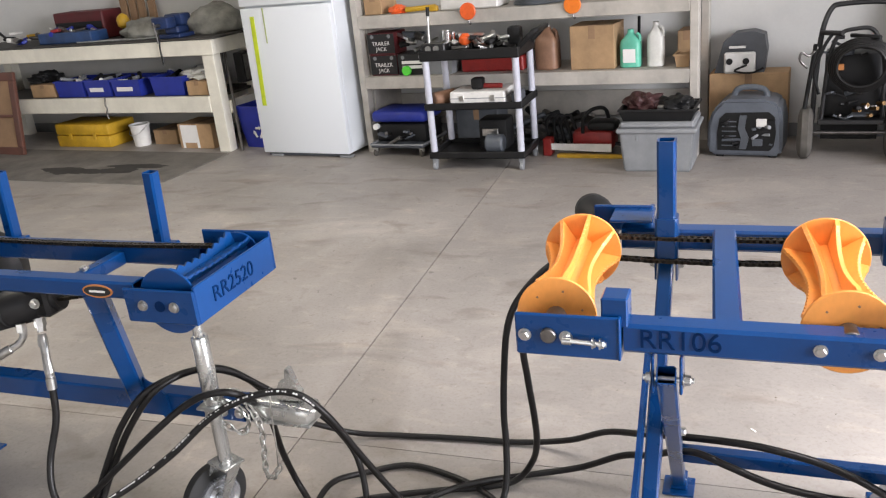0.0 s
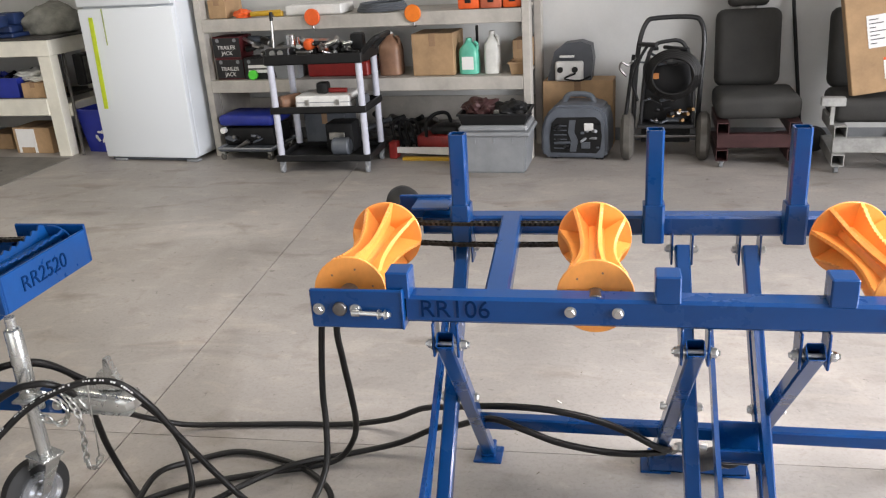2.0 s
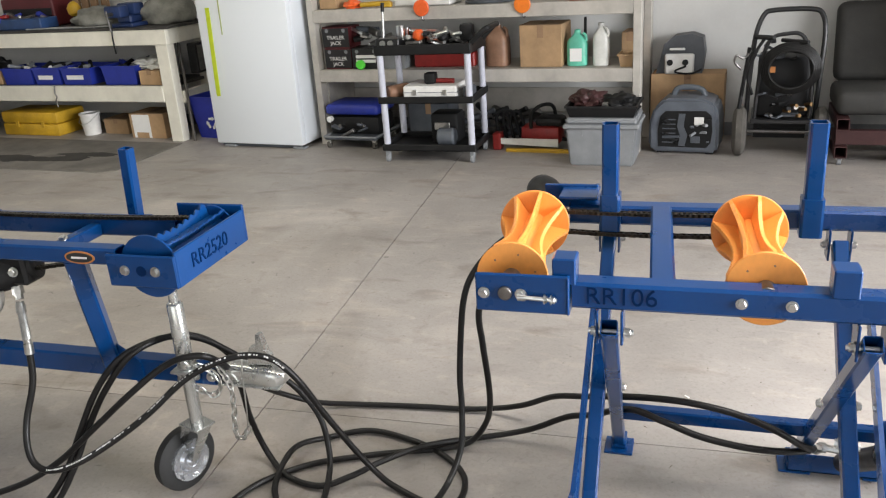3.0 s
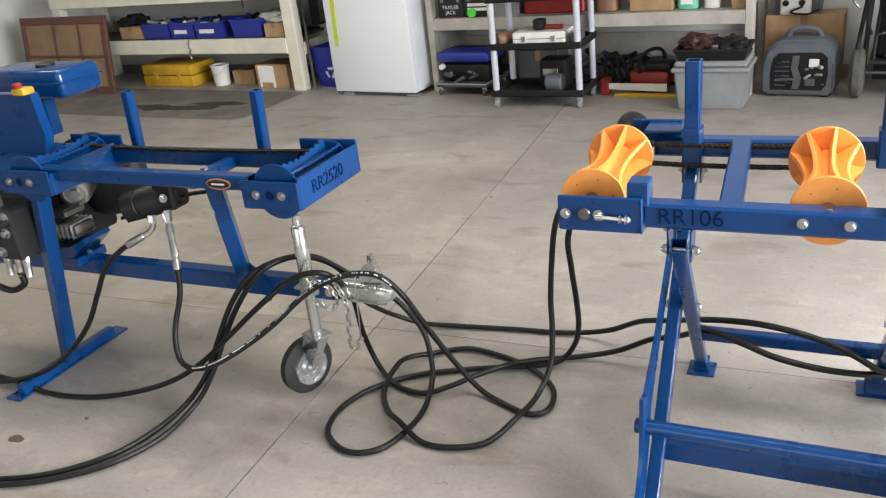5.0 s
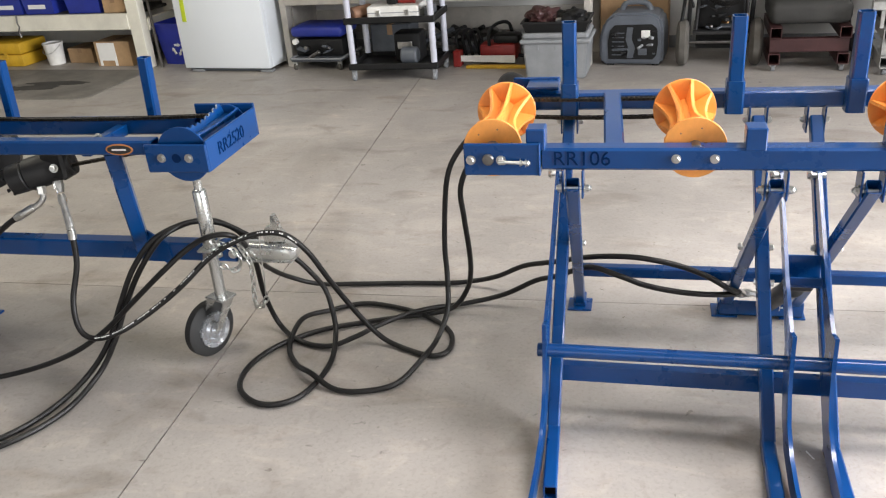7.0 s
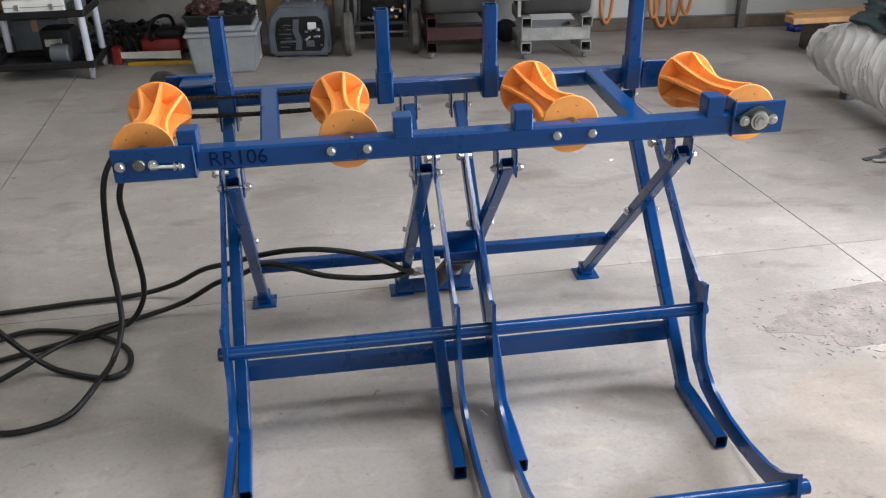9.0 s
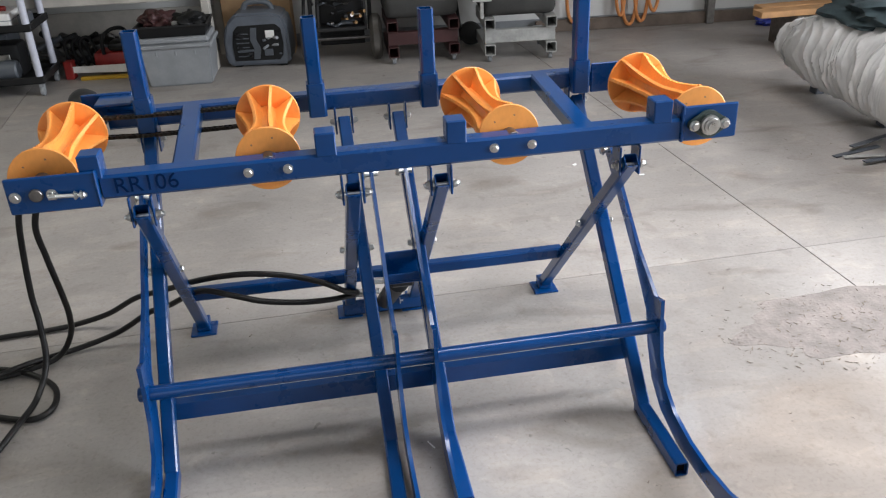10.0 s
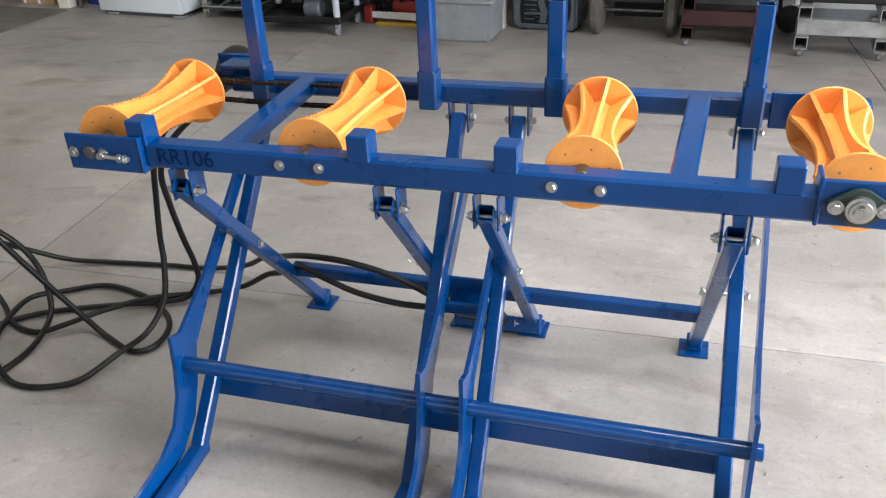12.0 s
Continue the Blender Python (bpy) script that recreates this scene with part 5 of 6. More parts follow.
# ---------------- recycling bin and poles ----------------
RM = on((-3.68, 4.42, 0), -6)
o = tub(RM, (0.02, 0.0, 0.0), (0.34, 0.30, 0.345), material("recycling_blue", (0.02, 0.035, 0.36), 0.4, 0, 0.08), "blue plastic recycling bin beside the refrigerator", flare=0.035)
for k in range(3):
    a = radians(90 + 120 * k)
    bm = B()
    t = Matrix.Translation((0.215, 0.0, 0.13)) @ Matrix.Rotation(-radians(120 * k), 4, "Y")
    bx(bm, (-0.024, 0.008, 0.028), (0.018, 0.018, 0.044), 0, t)
    prism(bm, [(0.014, 0.022), (0.014, 0.052), (0.036, 0.036)], "y", 0.0075, 0.0175)
    bmesh.ops.transform(bm, matrix=t, verts=bm.verts[-6:])
    part("arrow", bm, PAPER, o, "white recycling arrow", m=RM)
for x, lean in ((-3.70, 0.05), (-3.60, 0.12)):
    bm = cyl(B(), (x, 4.32, 0.0), (x - lean, 4.50, 0.80), 0.012, 10)
    thing("pole", bm, material("grey_pole", (0.10, 0.09, 0.08), 0.6), "slim dark pole leaning beside the bench", "pole")

# ---------------- refrigerator ----------------
FM = on((-3.280, 4.140, 0), -1.5)
fr = local_root("refrigerator", FM, (0.38, 0.33, 0), "white top-freezer refrigerator with lime-green tape on its door", "refrigerator")
part("body", box((0.005, 0.055, 0.030), (0.785, 0.66, 1.68), 0.008), WHITE, fr, m=FM)
d1 = part("door", box((0, 0, 0.030), (0.790, 0.052, 1.115), 0.012, seg=2), WHITE, fr, m=FM)
part("freezer_door", box((0, 0, 1.127), (0.790, 0.052, 1.68), 0.012, seg=2), WHITE, fr, m=FM)
part("tape", prism(B(), [(0.090, 1.055), (0.124, 1.055), (0.104, 0.40), (0.070, 0.40)], "y", -0.006, -0.0005), LIME, d1, "lime-green tape strip", m=FM)
part("tape", prism(B(), [(0.208, 1.112), (0.217, 1.112), (0.213, 0.86), (0.205, 0.86)], "y", -0.005, -0.0005), material("pale_green_strip", (0.42, 0.47, 0.20), 0.6), d1, "narrow faded green strip", m=FM)
part("toe_grille", box((0.03, 0.03, 0.006), (0.76, 0.05, 0.028), 0.003), DGREY, fr, m=FM)
for x in (0.06, 0.69):
    part("foot", box((x, 0.01, 0), (x + 0.10, 0.07, 0.018), 0.004), GREYP, fr, m=FM)

# ---------------- storage shelves ----------------
SM = on((-2.425, 4.235, 0))
sh = local_root("storage_shelves", SM, (1.2, 0.27, 0), "deep whitewashed wooden storage shelves against the wall", "shelf")
for x in (0.0, 2.355):
    part("post", box((x, 0, 0), (x + 0.05, 0.09, 1.62), 0.003), SHELFW, sh, m=SM)
    part("post", box((x, 0.44, 0), (x + 0.05, 0.53, 1.62), 0.003), SHELFW, sh, m=SM)
part("side_panel", box((0.051, 0.09, 0), (0.060, 0.44, 1.62)), SHELFW, sh, m=SM)
for z in (0.560, 0.990):
    part("board", box((0.051, 0.020, z - 0.020), (2.354, 0.52, z), 0.002), SHELFW, sh, m=SM)
    part("apron", box((0.051, -0.004, z - 0.086), (2.354, 0.018, z + 0.002), 0.003), SHELFW, sh, m=SM)
part("back_rail", box((0.05, 0.515, 0.16), (2.355, 0.529, 0.34), 0.002), SHELFW, sh, m=SM)


def jack_box(lo, hi, text=True):
    o = local_root("jack_carton", SM, ((lo[0] + hi[0]) / 2, 0.15, lo[2]), "black and dark red retail carton on the shelf", "box", "retail cartons")
    part("body", box(lo, hi, 0.003), DARKRED if text else BLACK, o, m=SM)
    part("black_band", box((lo[0] - 0.0008, lo[1] - 0.0012, lo[2] + 0.008), (hi[0] + 0.0008, lo[1] + 0.001, hi[2] - 0.008)), BLACK, o, m=SM)
    cx, h = (lo[0] + hi[0]) / 2, hi[2] - lo[2]
    for k in (0.18, 0.82):
        x = lo[0] + k * (hi[0] - lo[0])
        part("picture_spot", cyl(B(), (x, lo[1] - 0.003, hi[2] - 0.025), (x, lo[1] - 0.001, hi[2] - 0.025), 0.014, 12), GREYP, o, m=SM)
    if text:
        lettering("TRAILER", SM @ pose(cx, lo[1] - 0.0024, lo[2] + h * 0.50, 90, 0, 0), 0.039, PAPER, o)
        lettering("JACK", SM @ pose(cx, lo[1] - 0.0024, lo[2] + h * 0.24, 90, 0, 0), 0.039, PAPER, o)
    else:
        for k in (0.52, 0.30):
            part("print_bar", box((lo[0] + 0.03, lo[1] - 0.003, lo[2] + h * k), (hi[0] - 0.03, lo[1] - 0.0012, lo[2] + h * k + 0.022)), PAPER, o, m=SM)


jack_box((0.085, 0.05, 0.5625), (0.300, 0.24, 0.712))
jack_box((0.080, 0.05, 0.7140), (0.295, 0.24, 0.865))
jack_box((0.310, 0.05, 0.5625), (0.530, 0.24, 0.712), False)
thing("green_tape_roll", cyl(B(), (0.39, 0.0, 0.598), (0.39, 0.03, 0.598), 0.034, 20, 0.004), material("bright_green", (0.10, 0.75, 0.06), 0.5), "small bright green tape roll on the shelf edge", "tape", m=SM)
o = local_root("drill_set", SM, (0.42, 0.14, 0.7135), "dark cordless drill and parts piled on a carton", "drill")
junk(o, SM, (0.34, 0.08, 0.74), (0.52, 0.20, 0.83), (BLACKP, DGREY, ZINC), 9, 5, 0.07, "tool_part")
o = tub(SM, (0.545, 0.04, 0.5625), (0.74, 0.24, 0.68), GREYP, "small grey-blue parts tray on the shelf")
junk(o, SM, (0.58, 0.08, 0.66), (0.70, 0.20, 0.70), (BINBLUE, OFFWHITE, BLACKP), 5, 8, 0.05, "loose_item")
o = local_root("red_crate", SM, (1.02, 0.2, 0.5625), "low red plastic crate on the shelf behind the cart", "crate")
part("body", box((0.78, 0.10, 0.5625), (1.24, 0.34, 0.665), 0.01), RED, o, m=SM)
part("lid", box((0.77, 0.09, 0.668), (1.25, 0.35, 0.685), 0.006), BLACKP, o, m=SM)


def jug(m, x, y, z, w, d, h, mat, text, cap=OFFWHITE):
    o = local_root("jug", m, (x, y, z), text, "jug")
    bm = B()
    rings = []
    for s, k in ((0, 0.92), (0.02, 1), (0.58, 1), (0.72, 0.9), (0.84, 0.5), (0.90, 0.32), (0.95, 0.30)):
        rings.append([bm.verts.new((x + w / 2 * k * math.copysign(abs(math.cos(a)) ** 0.55, math.cos(a)), y + d / 2 * k * math.copysign(abs(math.sin(a)) ** 0.55, math.sin(a)), z + s * h)) for a in [2 * math.pi * i / 20 for i in range(20)]])
    for p, q in zip(rings, rings[1:]):
        for k in range(20):
            bm.faces.new((p[k], p[(k + 1) % 20], q[(k + 1) % 20], q[k]))
    bm.faces.new(rings[0][::-1])
    bm.faces.new(rings[-1])
    part("bottle", bm, mat, o, m=m)
    part("cap", lathe(B(), (x, y, z + 0.94 * h), (x, y, z + 2), [(0, 0.02), (0.06 * h, 0.02), (0.065 * h, 0.015)], 14), cap, o, m=m)
    part("grip", hose(B(), [(x + 0.30 * w, y - 0.02, z + 0.90 * h), (x + 0.44 * w, y - 0.02, z + 0.84 * h), (x + 0.46 * w, y - 0.02, z + 0.68 * h)], 0.010, 5, 8), mat, o, m=m)
    return o


jug(SM, 1.40, 0.16, 0.5625, 0.16, 0.15, 0.29, BROWNJUG, "brown plastic oil jug on the shelf")
carton(SM, (1.585, 0.06, 0.5625), (1.875, 0.34, 0.842), "open brown cardboard carton on the shelf")
o = jug(SM, 1.965, 0.14, 0.5625, 0.135, 0.11, 0.235, GREEN, "mint-green plastic jug on the shelf", GREEN)
part("paper_label", box((1.925, 0.083, 0.595), (2.005, 0.0845, 0.68)), PAPER, o, m=SM)
jug(SM, 2.125, 0.14, 0.5625, 0.105, 0.10, 0.275, MILK, "translucent white plastic jug on the shelf")
o = tub(SM, (2.255, 0.04, 0.5625), (2.352, 0.20, 0.645), CARD, "small open cardboard tray on the shelf")
thing("black_stick", cyl(B(), (1.98, 0.30, 0.5625), (1.985, 0.30, 0.86), 0.010, 8), BLACKP, "black stick standing on the shelf", "stick", m=SM)
o = carton(SM, (2.24, 0.24, 0.5625), (2.35, 0.45, 0.76), "narrow brown carton at the shelf end")
# top shelf
for x0, x1, mat, text in ((1.93, 2.07, REDOR, "orange-red plastic case on the top shelf"), (2.08, 2.22, material("terracotta_case", (0.55, 0.14, 0.07), 0.5), "faded red plastic case on the top shelf"), (2.23, 2.35, REDOR, "orange-red plastic case on the top shelf")):
    o = local_root("plastic_case", SM, ((x0 + x1) / 2, 0.15, 0.9925), text, "case", "red cases")
    part("shell", box((x0, 0.03, 0.9925), (x1, 0.28, 1.09), 0.012, seg=2), mat, o, m=SM)
    part("latch", box(((x0 + x1) / 2 - 0.02, 0.024, 1.03), ((x0 + x1) / 2 + 0.02, 0.03, 1.055), 0.002), BLACKP, o, m=SM)
for x, z, mat in ((0.915, 0.985, REDOR), (1.635, 0.985, material("safety_orange", (0.95, 0.22, 0.02), 0.4))):
    o = local_root("hanging_reel", SM, (x, -0.02, z - 0.05), "round orange plastic reel hung over the shelf edge", "reel", "hung reels")
    part("disc", cyl(B(), (x, -0.026, z), (x, -0.008, z), 0.056, 28, 0.004), mat, o, m=SM)
    part("hook", hose(B(), [(x, -0.017, z - 0.05), (x + 0.004, -0.017, z - 0.075), (x + 0.012, -0.017, z - 0.085), (x + 0.018, -0.017, z - 0.075)], 0.005, 5, 6), STEEL, o, m=SM)
o = local_root("cable_coil", SM, (1.35, 0.2, 0.9925), "coil of dark cable lying on the top shelf", "cable")
for k in range(4):
    bm = B()
    r = 0.17 - 0.008 * k
    sweep(bm, [Vector((1.35 + r * math.cos(a), 0.2 + r * math.sin(a), 1.003 + 0.013 * k)) for a in [2 * math.pi * i / 40 for i in range(41)]], 0.009, 8)
    part("loop", bm, DGREY, o, m=SM)
o = local_root("caulking_gun", SM, (0.54, 0.06, 0.9925), "yellow and black hand tool on the top shelf edge", "tool")
part("barrel", cyl(B(), (0.42, 0.05, 1.015), (0.64, 0.07, 1.02), 0.018, 12), YELLOW, o, m=SM)
part("grip", box((0.60, 0.04, 0.9925), (0.66, 0.08, 1.03), 0.006), YELLOW, o, m=SM)
o = local_root("red_cloth_bundle", SM, (0.33, 0.08, 0.9925), "bundle of orange-red straps on the top shelf", "strap")
blob(SM, (0.34, 0.09, 0.9925), (0.07, 0.06, 0.035), REDOR, "strap", "", "", 4, 0.3, o)
carton(SM, (0.08, 0.06, 0.9925), (0.22, 0.30, 1.12), "small cardboard carton on the top shelf")
o = local_root("clear_tray", SM, (0.72, 0.1, 0.9925), "pale plastic tray on the top shelf", "tray")
part("tray", box((0.68, 0.06, 0.9925), (1.10, 0.30, 1.06), 0.008), OFFWHITE, o, m=SM)

# floor under the shelves: creeper with a small generator, chainsaw, level
SC = SM @ Matrix.Translation((-0.035, -0.095, 0))
o = local_root("mechanic_creeper", SC, (0.34, 0.2, 0), "low grey creeper tray on small casters", "creeper")
part("tray", box((0.13, -0.03, 0.065), (0.56, 0.38, 0.085), 0.008), DGREY, o, m=SC)
part("rim", sweep(B(), [Vector(p) for p in ((0.13, -0.03, 0.09), (0.56, -0.03, 0.09), (0.56, 0.38, 0.09), (0.13, 0.38, 0.09), (0.13, -0.03, 0.09))], 0.008, 6), GREYP, o, m=SC)
for x in (0.155, 0.535):
    for y in (0.0, 0.34):
        part("caster", cyl(B(), (x - 0.011, y, 0.026), (x + 0.011, y, 0.026), 0.026, 16, 0.003), GREYTYRE, o, m=SC)
        part("caster_fork", box((x - 0.016, y - 0.012, 0.035), (x + 0.016, y + 0.012, 0.066), 0.002), ZINC, o, m=SC)
o = local_root("portable_generator", SC, (0.33, 0.25, 0.0855), "small blue and black generator on the creeper", "generator")
part("engine", box((0.13, 0.08, 0.0855), (0.54, 0.36, 0.22), 0.02, seg=2), BLACKP, o, m=SC)
part("fuel_tank", box((0.115, 0.05, 0.235), (0.555, 0.37, 0.315), 0.03, seg=3), BINBLUE, o, m=SC)
part("headlight", cyl(B(), (0.15, 0.04, 0.205), (0.15, 0.075, 0.205), 0.022, 14), PAPER, o, m=SC)
junk(o, SC, (0.20, 0.0, 0.10), (0.50, 0.08, 0.18), (STEEL, BLACKP, DGREY), 7, 21, 0.05, "engine_part")
o = local_root("chain_saw", SM, (1.68, 0.1, 0), "red chainsaw lying on the floor beneath the shelf", "chainsaw")
part("housing", box((1.58, 0.02, 0.03), (1.86, 0.20, 0.16), 0.03, seg=2), RED, o, m=SM)
part("engine_cover", box((1.68, 0.03, 0.155), (1.88, 0.19, 0.22), 0.03, seg=2), BLACKP, o, m=SM)
part("front_handle", hose(B(), [(1.66, 0.02, 0.15), (1.67, 0.01, 0.25), (1.72, 0.06, 0.30), (1.78, 0.16, 0.28), (1.80, 0.20, 0.16)], 0.013, 6, 8), BLACKP, o, m=SM)
part("rear_handle", hose(B(), [(1.84, 0.10, 0.17), (1.93, 0.10, 0.19), (1.98, 0.10, 0.13), (1.93, 0.10, 0.06), (1.85, 0.10, 0.06)], 0.014, 6, 8), BLACKP, o, m=SM)
part("guide_bar", prism(B(), [(1.40, 0.045), (1.86, 0.030), (1.86, 0.085), (1.42, 0.085)], "y", -0.022, -0.014), OFFWHITE, o, m=SM)
part("wheel_nut", box((1.39, -0.03, 0.0), (1.45, 0.05, 0.12), 0.008), RED, o, m=SM)
thing("spirit_level", box((1.50, -0.07, 0.0), (2.0, -0.03, 0.022), 0.003), YELLOW, "yellow level lying on the concrete floor", "level", m=SM)
o = local_root("floor_clutter", SM, (1.4, 0.3, 0), "dark tools and hoses heaped under the shelf", "tools")
junk(o, SM, (1.10, 0.16, 0.03), (1.62, 0.42, 0.20), (BLACKP, DGREY, STEEL, BLACKP), 18, 33, 0.10, "tool")
for k in range(3):
    part("hose_loop", hose(B(), [(1.40 + 0.05 * k, 0.14, 0.02), (1.38 + 0.05 * k, 0.12, 0.20), (1.45 + 0.05 * k, 0.12, 0.24), (1.50 + 0.05 * k, 0.14, 0.05)], 0.012, 6, 8), BLACKP, o, m=SM)
carton(SM, (0.62, 0.28, 0.0), (0.95, 0.50, 0.26), "dusty carton on the floor under the shelf", DGREY)

# ---------------- tool cart ----------------
CM = on((-1.738, 3.735, 0), 4)
ct2 = local_root("tool_cart", CM, (0.33, 0.18, 0), "three-tier black plastic tool cart with pale posts", "cart")
for z, d in ((0.080, 0.045), (0.405, 0.045), (0.725, 0.065)):
    bm = box((0.0, 0.0, z), (0.665, 0.40, z + 0.012), 0.004)
    for lo, hi in (((0, 0, z), (0.665, 0.022, z + d)), ((0, 0.378, z), (0.665, 0.40, z + d)), ((0, 0.022, z), (0.022, 0.378, z + d)), ((0.643, 0.022, z), (0.665, 0.378, z + d))):
        bx(bm, lo, hi, 0.004)
    part("tray", bm, BLACKP, ct2, m=CM)
for x in (0.03, 0.635):
    for y in (0.03, 0.37):
        for z0, z1 in ((0.125, 0.405), (0.45, 0.725)):
            part("post", cyl(B(), (x, y, z0), (x, y, z1), 0.0225, 16), LAV, ct2, m=CM)
        part("caster", cyl(B(), (x - 0.012, y - 0.006, 0.028), (x + 0.012, y - 0.006, 0.028), 0.028, 16, 0.004), GREYP, ct2, m=CM)
        part("caster_fork", box((x - 0.017, y - 0.014, 0.04), (x + 0.017, y + 0.014, 0.080), 0.003), GREYP, ct2, m=CM)
part("push_handle", hose(B(), [(0.655, 0.06, 0.78), (0.74, 0.06, 0.86), (0.77, 0.10, 0.875), (0.77, 0.30, 0.875), (0.74, 0.34, 0.86), (0.655, 0.34, 0.78)], 0.018, 6, 10), BLACKP, ct2, m=CM)
o = local_root("bottle_jack", CM, (0.06, 0.08, 0.737), "black hydraulic jack with an upright lever on the cart", "jack")
part("body", box((0.005, 0.03, 0.7375), (0.17, 0.16, 0.83), 0.008), BLACK, o, m=CM)
part("lever", cyl(B(), (0.045, 0.09, 0.83), (0.055, 0.09, 1.03), 0.009, 10), ZINC, o, m=CM)
part("lever_grip", cyl(B(), (0.054, 0.09, 1.0), (0.057, 0.09, 1.055), 0.012, 10), BLACKP, o, m=CM)
for k in range(2):
    part("gauge", cyl(B(), (0.06 + 0.055 * k, 0.028, 0.80), (0.06 + 0.055 * k, 0.018, 0.80), 0.020, 16), GALV, o, m=CM)
o = local_root("socket_tools", CM, (0.35, 0.2, 0.737), "jumble of chrome spanners and sockets on the cart", "tools")
junk(o, CM, (0.20, 0.06, 0.775), (0.58, 0.34, 0.84), (GALV, ZINC, BLACKP, ZINC, STEEL), 30, 93, 0.06, "hand_tool")
part("chrome_socket", cyl(B(), (0.15, 0.15, 0.80), (0.15, 0.15, 0.90), 0.032, 14), CHROME, o, m=CM)
part("chrome_socket", cyl(B(), (0.165, 0.22, 0.80), (0.165, 0.22, 0.88), 0.026, 14), CHROME, o, m=CM)
part("red_knob", lathe(B(), (0.27, 0.16, 0.80), (0.27, 0.16, 2), [(0, 0.03), (0.02, 0.042), (0.05, 0.04), (0.07, 0.02)], 14), REDOR, o, m=CM)
part("impact_gun", box((0.56, 0.12, 0.79), (0.65, 0.20, 0.90), 0.02, seg=2), BLACKP, o, m=CM)
o = local_root("metal_case", CM, (0.37, 0.15, 0.418), "flat white metal tool case on the cart's middle tray", "case")
part("shell", box((0.17, 0.04, 0.4185), (0.545, 0.30, 0.515), 0.008), OFFWHITE, o, m=CM)
part("lid_seam", box((0.168, 0.038, 0.470), (0.547, 0.302, 0.475)), GREYP, o, m=CM)
for x in (0.24, 0.45):
    part("latch", box((x, 0.032, 0.455), (x + 0.03, 0.040, 0.49), 0.002), ZINC, o, m=CM)
o = local_root("cordless_tool", CM, (0.33, 0.16, 0.516), "dark cordless tool lying on the white case", "drill")
part("body", box((0.30, 0.10, 0.5165), (0.38, 0.18, 0.59), 0.015, seg=2), BLACKP, o, m=CM)
part("nose", cyl(B(), (0.36, 0.14, 0.535), (0.50, 0.15, 0.530), 0.016, 10), RED, o, m=CM)
o = local_root("grinder", CM, (0.10, 0.15, 0.418), "red-brown angle grinder on the cart", "grinder")
part("body", cyl(B(), (0.05, 0.06, 0.47), (0.15, 0.20, 0.47), 0.045, 16, 0.008), BROWNJUG, o, m=CM)
part("head", box((0.58, 0.06, 0.4185), (0.64, 0.20, 0.50), 0.012), DGREY, o, m=CM)
o = local_root("battery_charger", CM, (0.40, 0.2, 0.093), "dark charger and metal parts on the lower cart tray", "charger")
part("body", box((0.30, 0.18, 0.0935), (0.50, 0.36, 0.30), 0.02, seg=2), BLACKP, o, m=CM)
part("plate", box((0.33, 0.172, 0.19), (0.44, 0.181, 0.24), 0.003), ZINC, o, m=CM)
part("motor", cyl(B(), (0.38, 0.10, 0.16), (0.50, 0.10, 0.16), 0.06, 18, 0.01), DGREY, o, m=CM)

# ---------------- tote with a tray on it ----------------
TM = on((-0.468, 3.685, 0), 2)
o = local_root("storage_tote", TM, (0.22, 0.16, 0), "grey plastic storage tote with its lid on", "tote")
bm = B()
rings = []
for z, g in ((0, 0.022), (0.255, 0.0)):
    rings.append([bm.verts.new(p) for p in ((g, g, z), (0.445 - g, g, z), (0.445 - g, 0.33 - g, z), (g, 0.33 - g, z))])
for k in range(4):
    bm.faces.new((rings[0][k], rings[0][(k + 1) % 4], rings[1][(k + 1) % 4], rings[1][k]))
bm.faces.new(rings[0][::-1])
bm.faces.new(rings[1])
bmesh.ops.bevel(bm, geom=list(bm.edges), offset=0.012, segments=2, affect="EDGES")
part("tub", bm, GREYP, o, m=TM)
bm = box((-0.015, -0.015, 0.245), (0.46, 0.345, 0.272), 0.008)
bx(bm, (0.0, 0.0, 0.272), (0.445, 0.33, 0.31), 0.014)
part("lid", bm, GREYP, o, m=TM)
for x in (0.10, 0.22, 0.34):
    part("rib", box((x, 0.001, 0.20), (x + 0.012, 0.012, 0.246), 0.002), GREYP, o, m=TM)
o = tub(TM, (0.0, 0.02, 0.3105), (0.44, 0.32, 0.385), BLACKP, "shallow black tray of dark red and black gear on the tote", flare=0.02)
blob(TM, (0.12, 0.17, 0.335), (0.105, 0.11, 0.075), MAROON, "rag", "", "", 33, 0.5, o)
blob(TM, (0.32, 0.17, 0.335), (0.115, 0.11, 0.07), BLACKP, "rag", "", "", 35, 0.45, o)
part("visor", box((0.22, 0.06, 0.345), (0.27, 0.09, 0.40), 0.008), ZINC, o, m=TM)

# ---------------- inverter generator, carton, battery pack ----------------
GM = on((0.028, 4.03, 0), -3)
g = local_root("inverter_generator", GM, (0.22, 0.14, 0), "grey plastic suitcase inverter generator on the floor", "generator")
bm = prism(B(), [(0.02, 0.015), (0.43, 0.015), (0.445, 0.06), (0.440, 0.24), (0.415, 0.33), (0.35, 0.365), (0.10, 0.365), (0.03, 0.30), (0.0, 0.20), (0.0, 0.05)], "y", 0.0, 0.28)
bmesh.ops.bevel(bm, geom=list(bm.edges), offset=0.018, segments=2, affect="EDGES")
part("shell", bm, material("slate_plastic", (0.105, 0.118, 0.14), 0.45, 0, 0.1), g, m=GM)
part("carry_handle", hose(B(), [(0.13, 0.14, 0.355), (0.16, 0.14, 0.405), (0.24, 0.14, 0.415), (0.31, 0.14, 0.40), (0.335, 0.14, 0.355)], 0.019, 6, 10), material("slate_grip", (0.11, 0.125, 0.145), 0.45), g, m=GM)
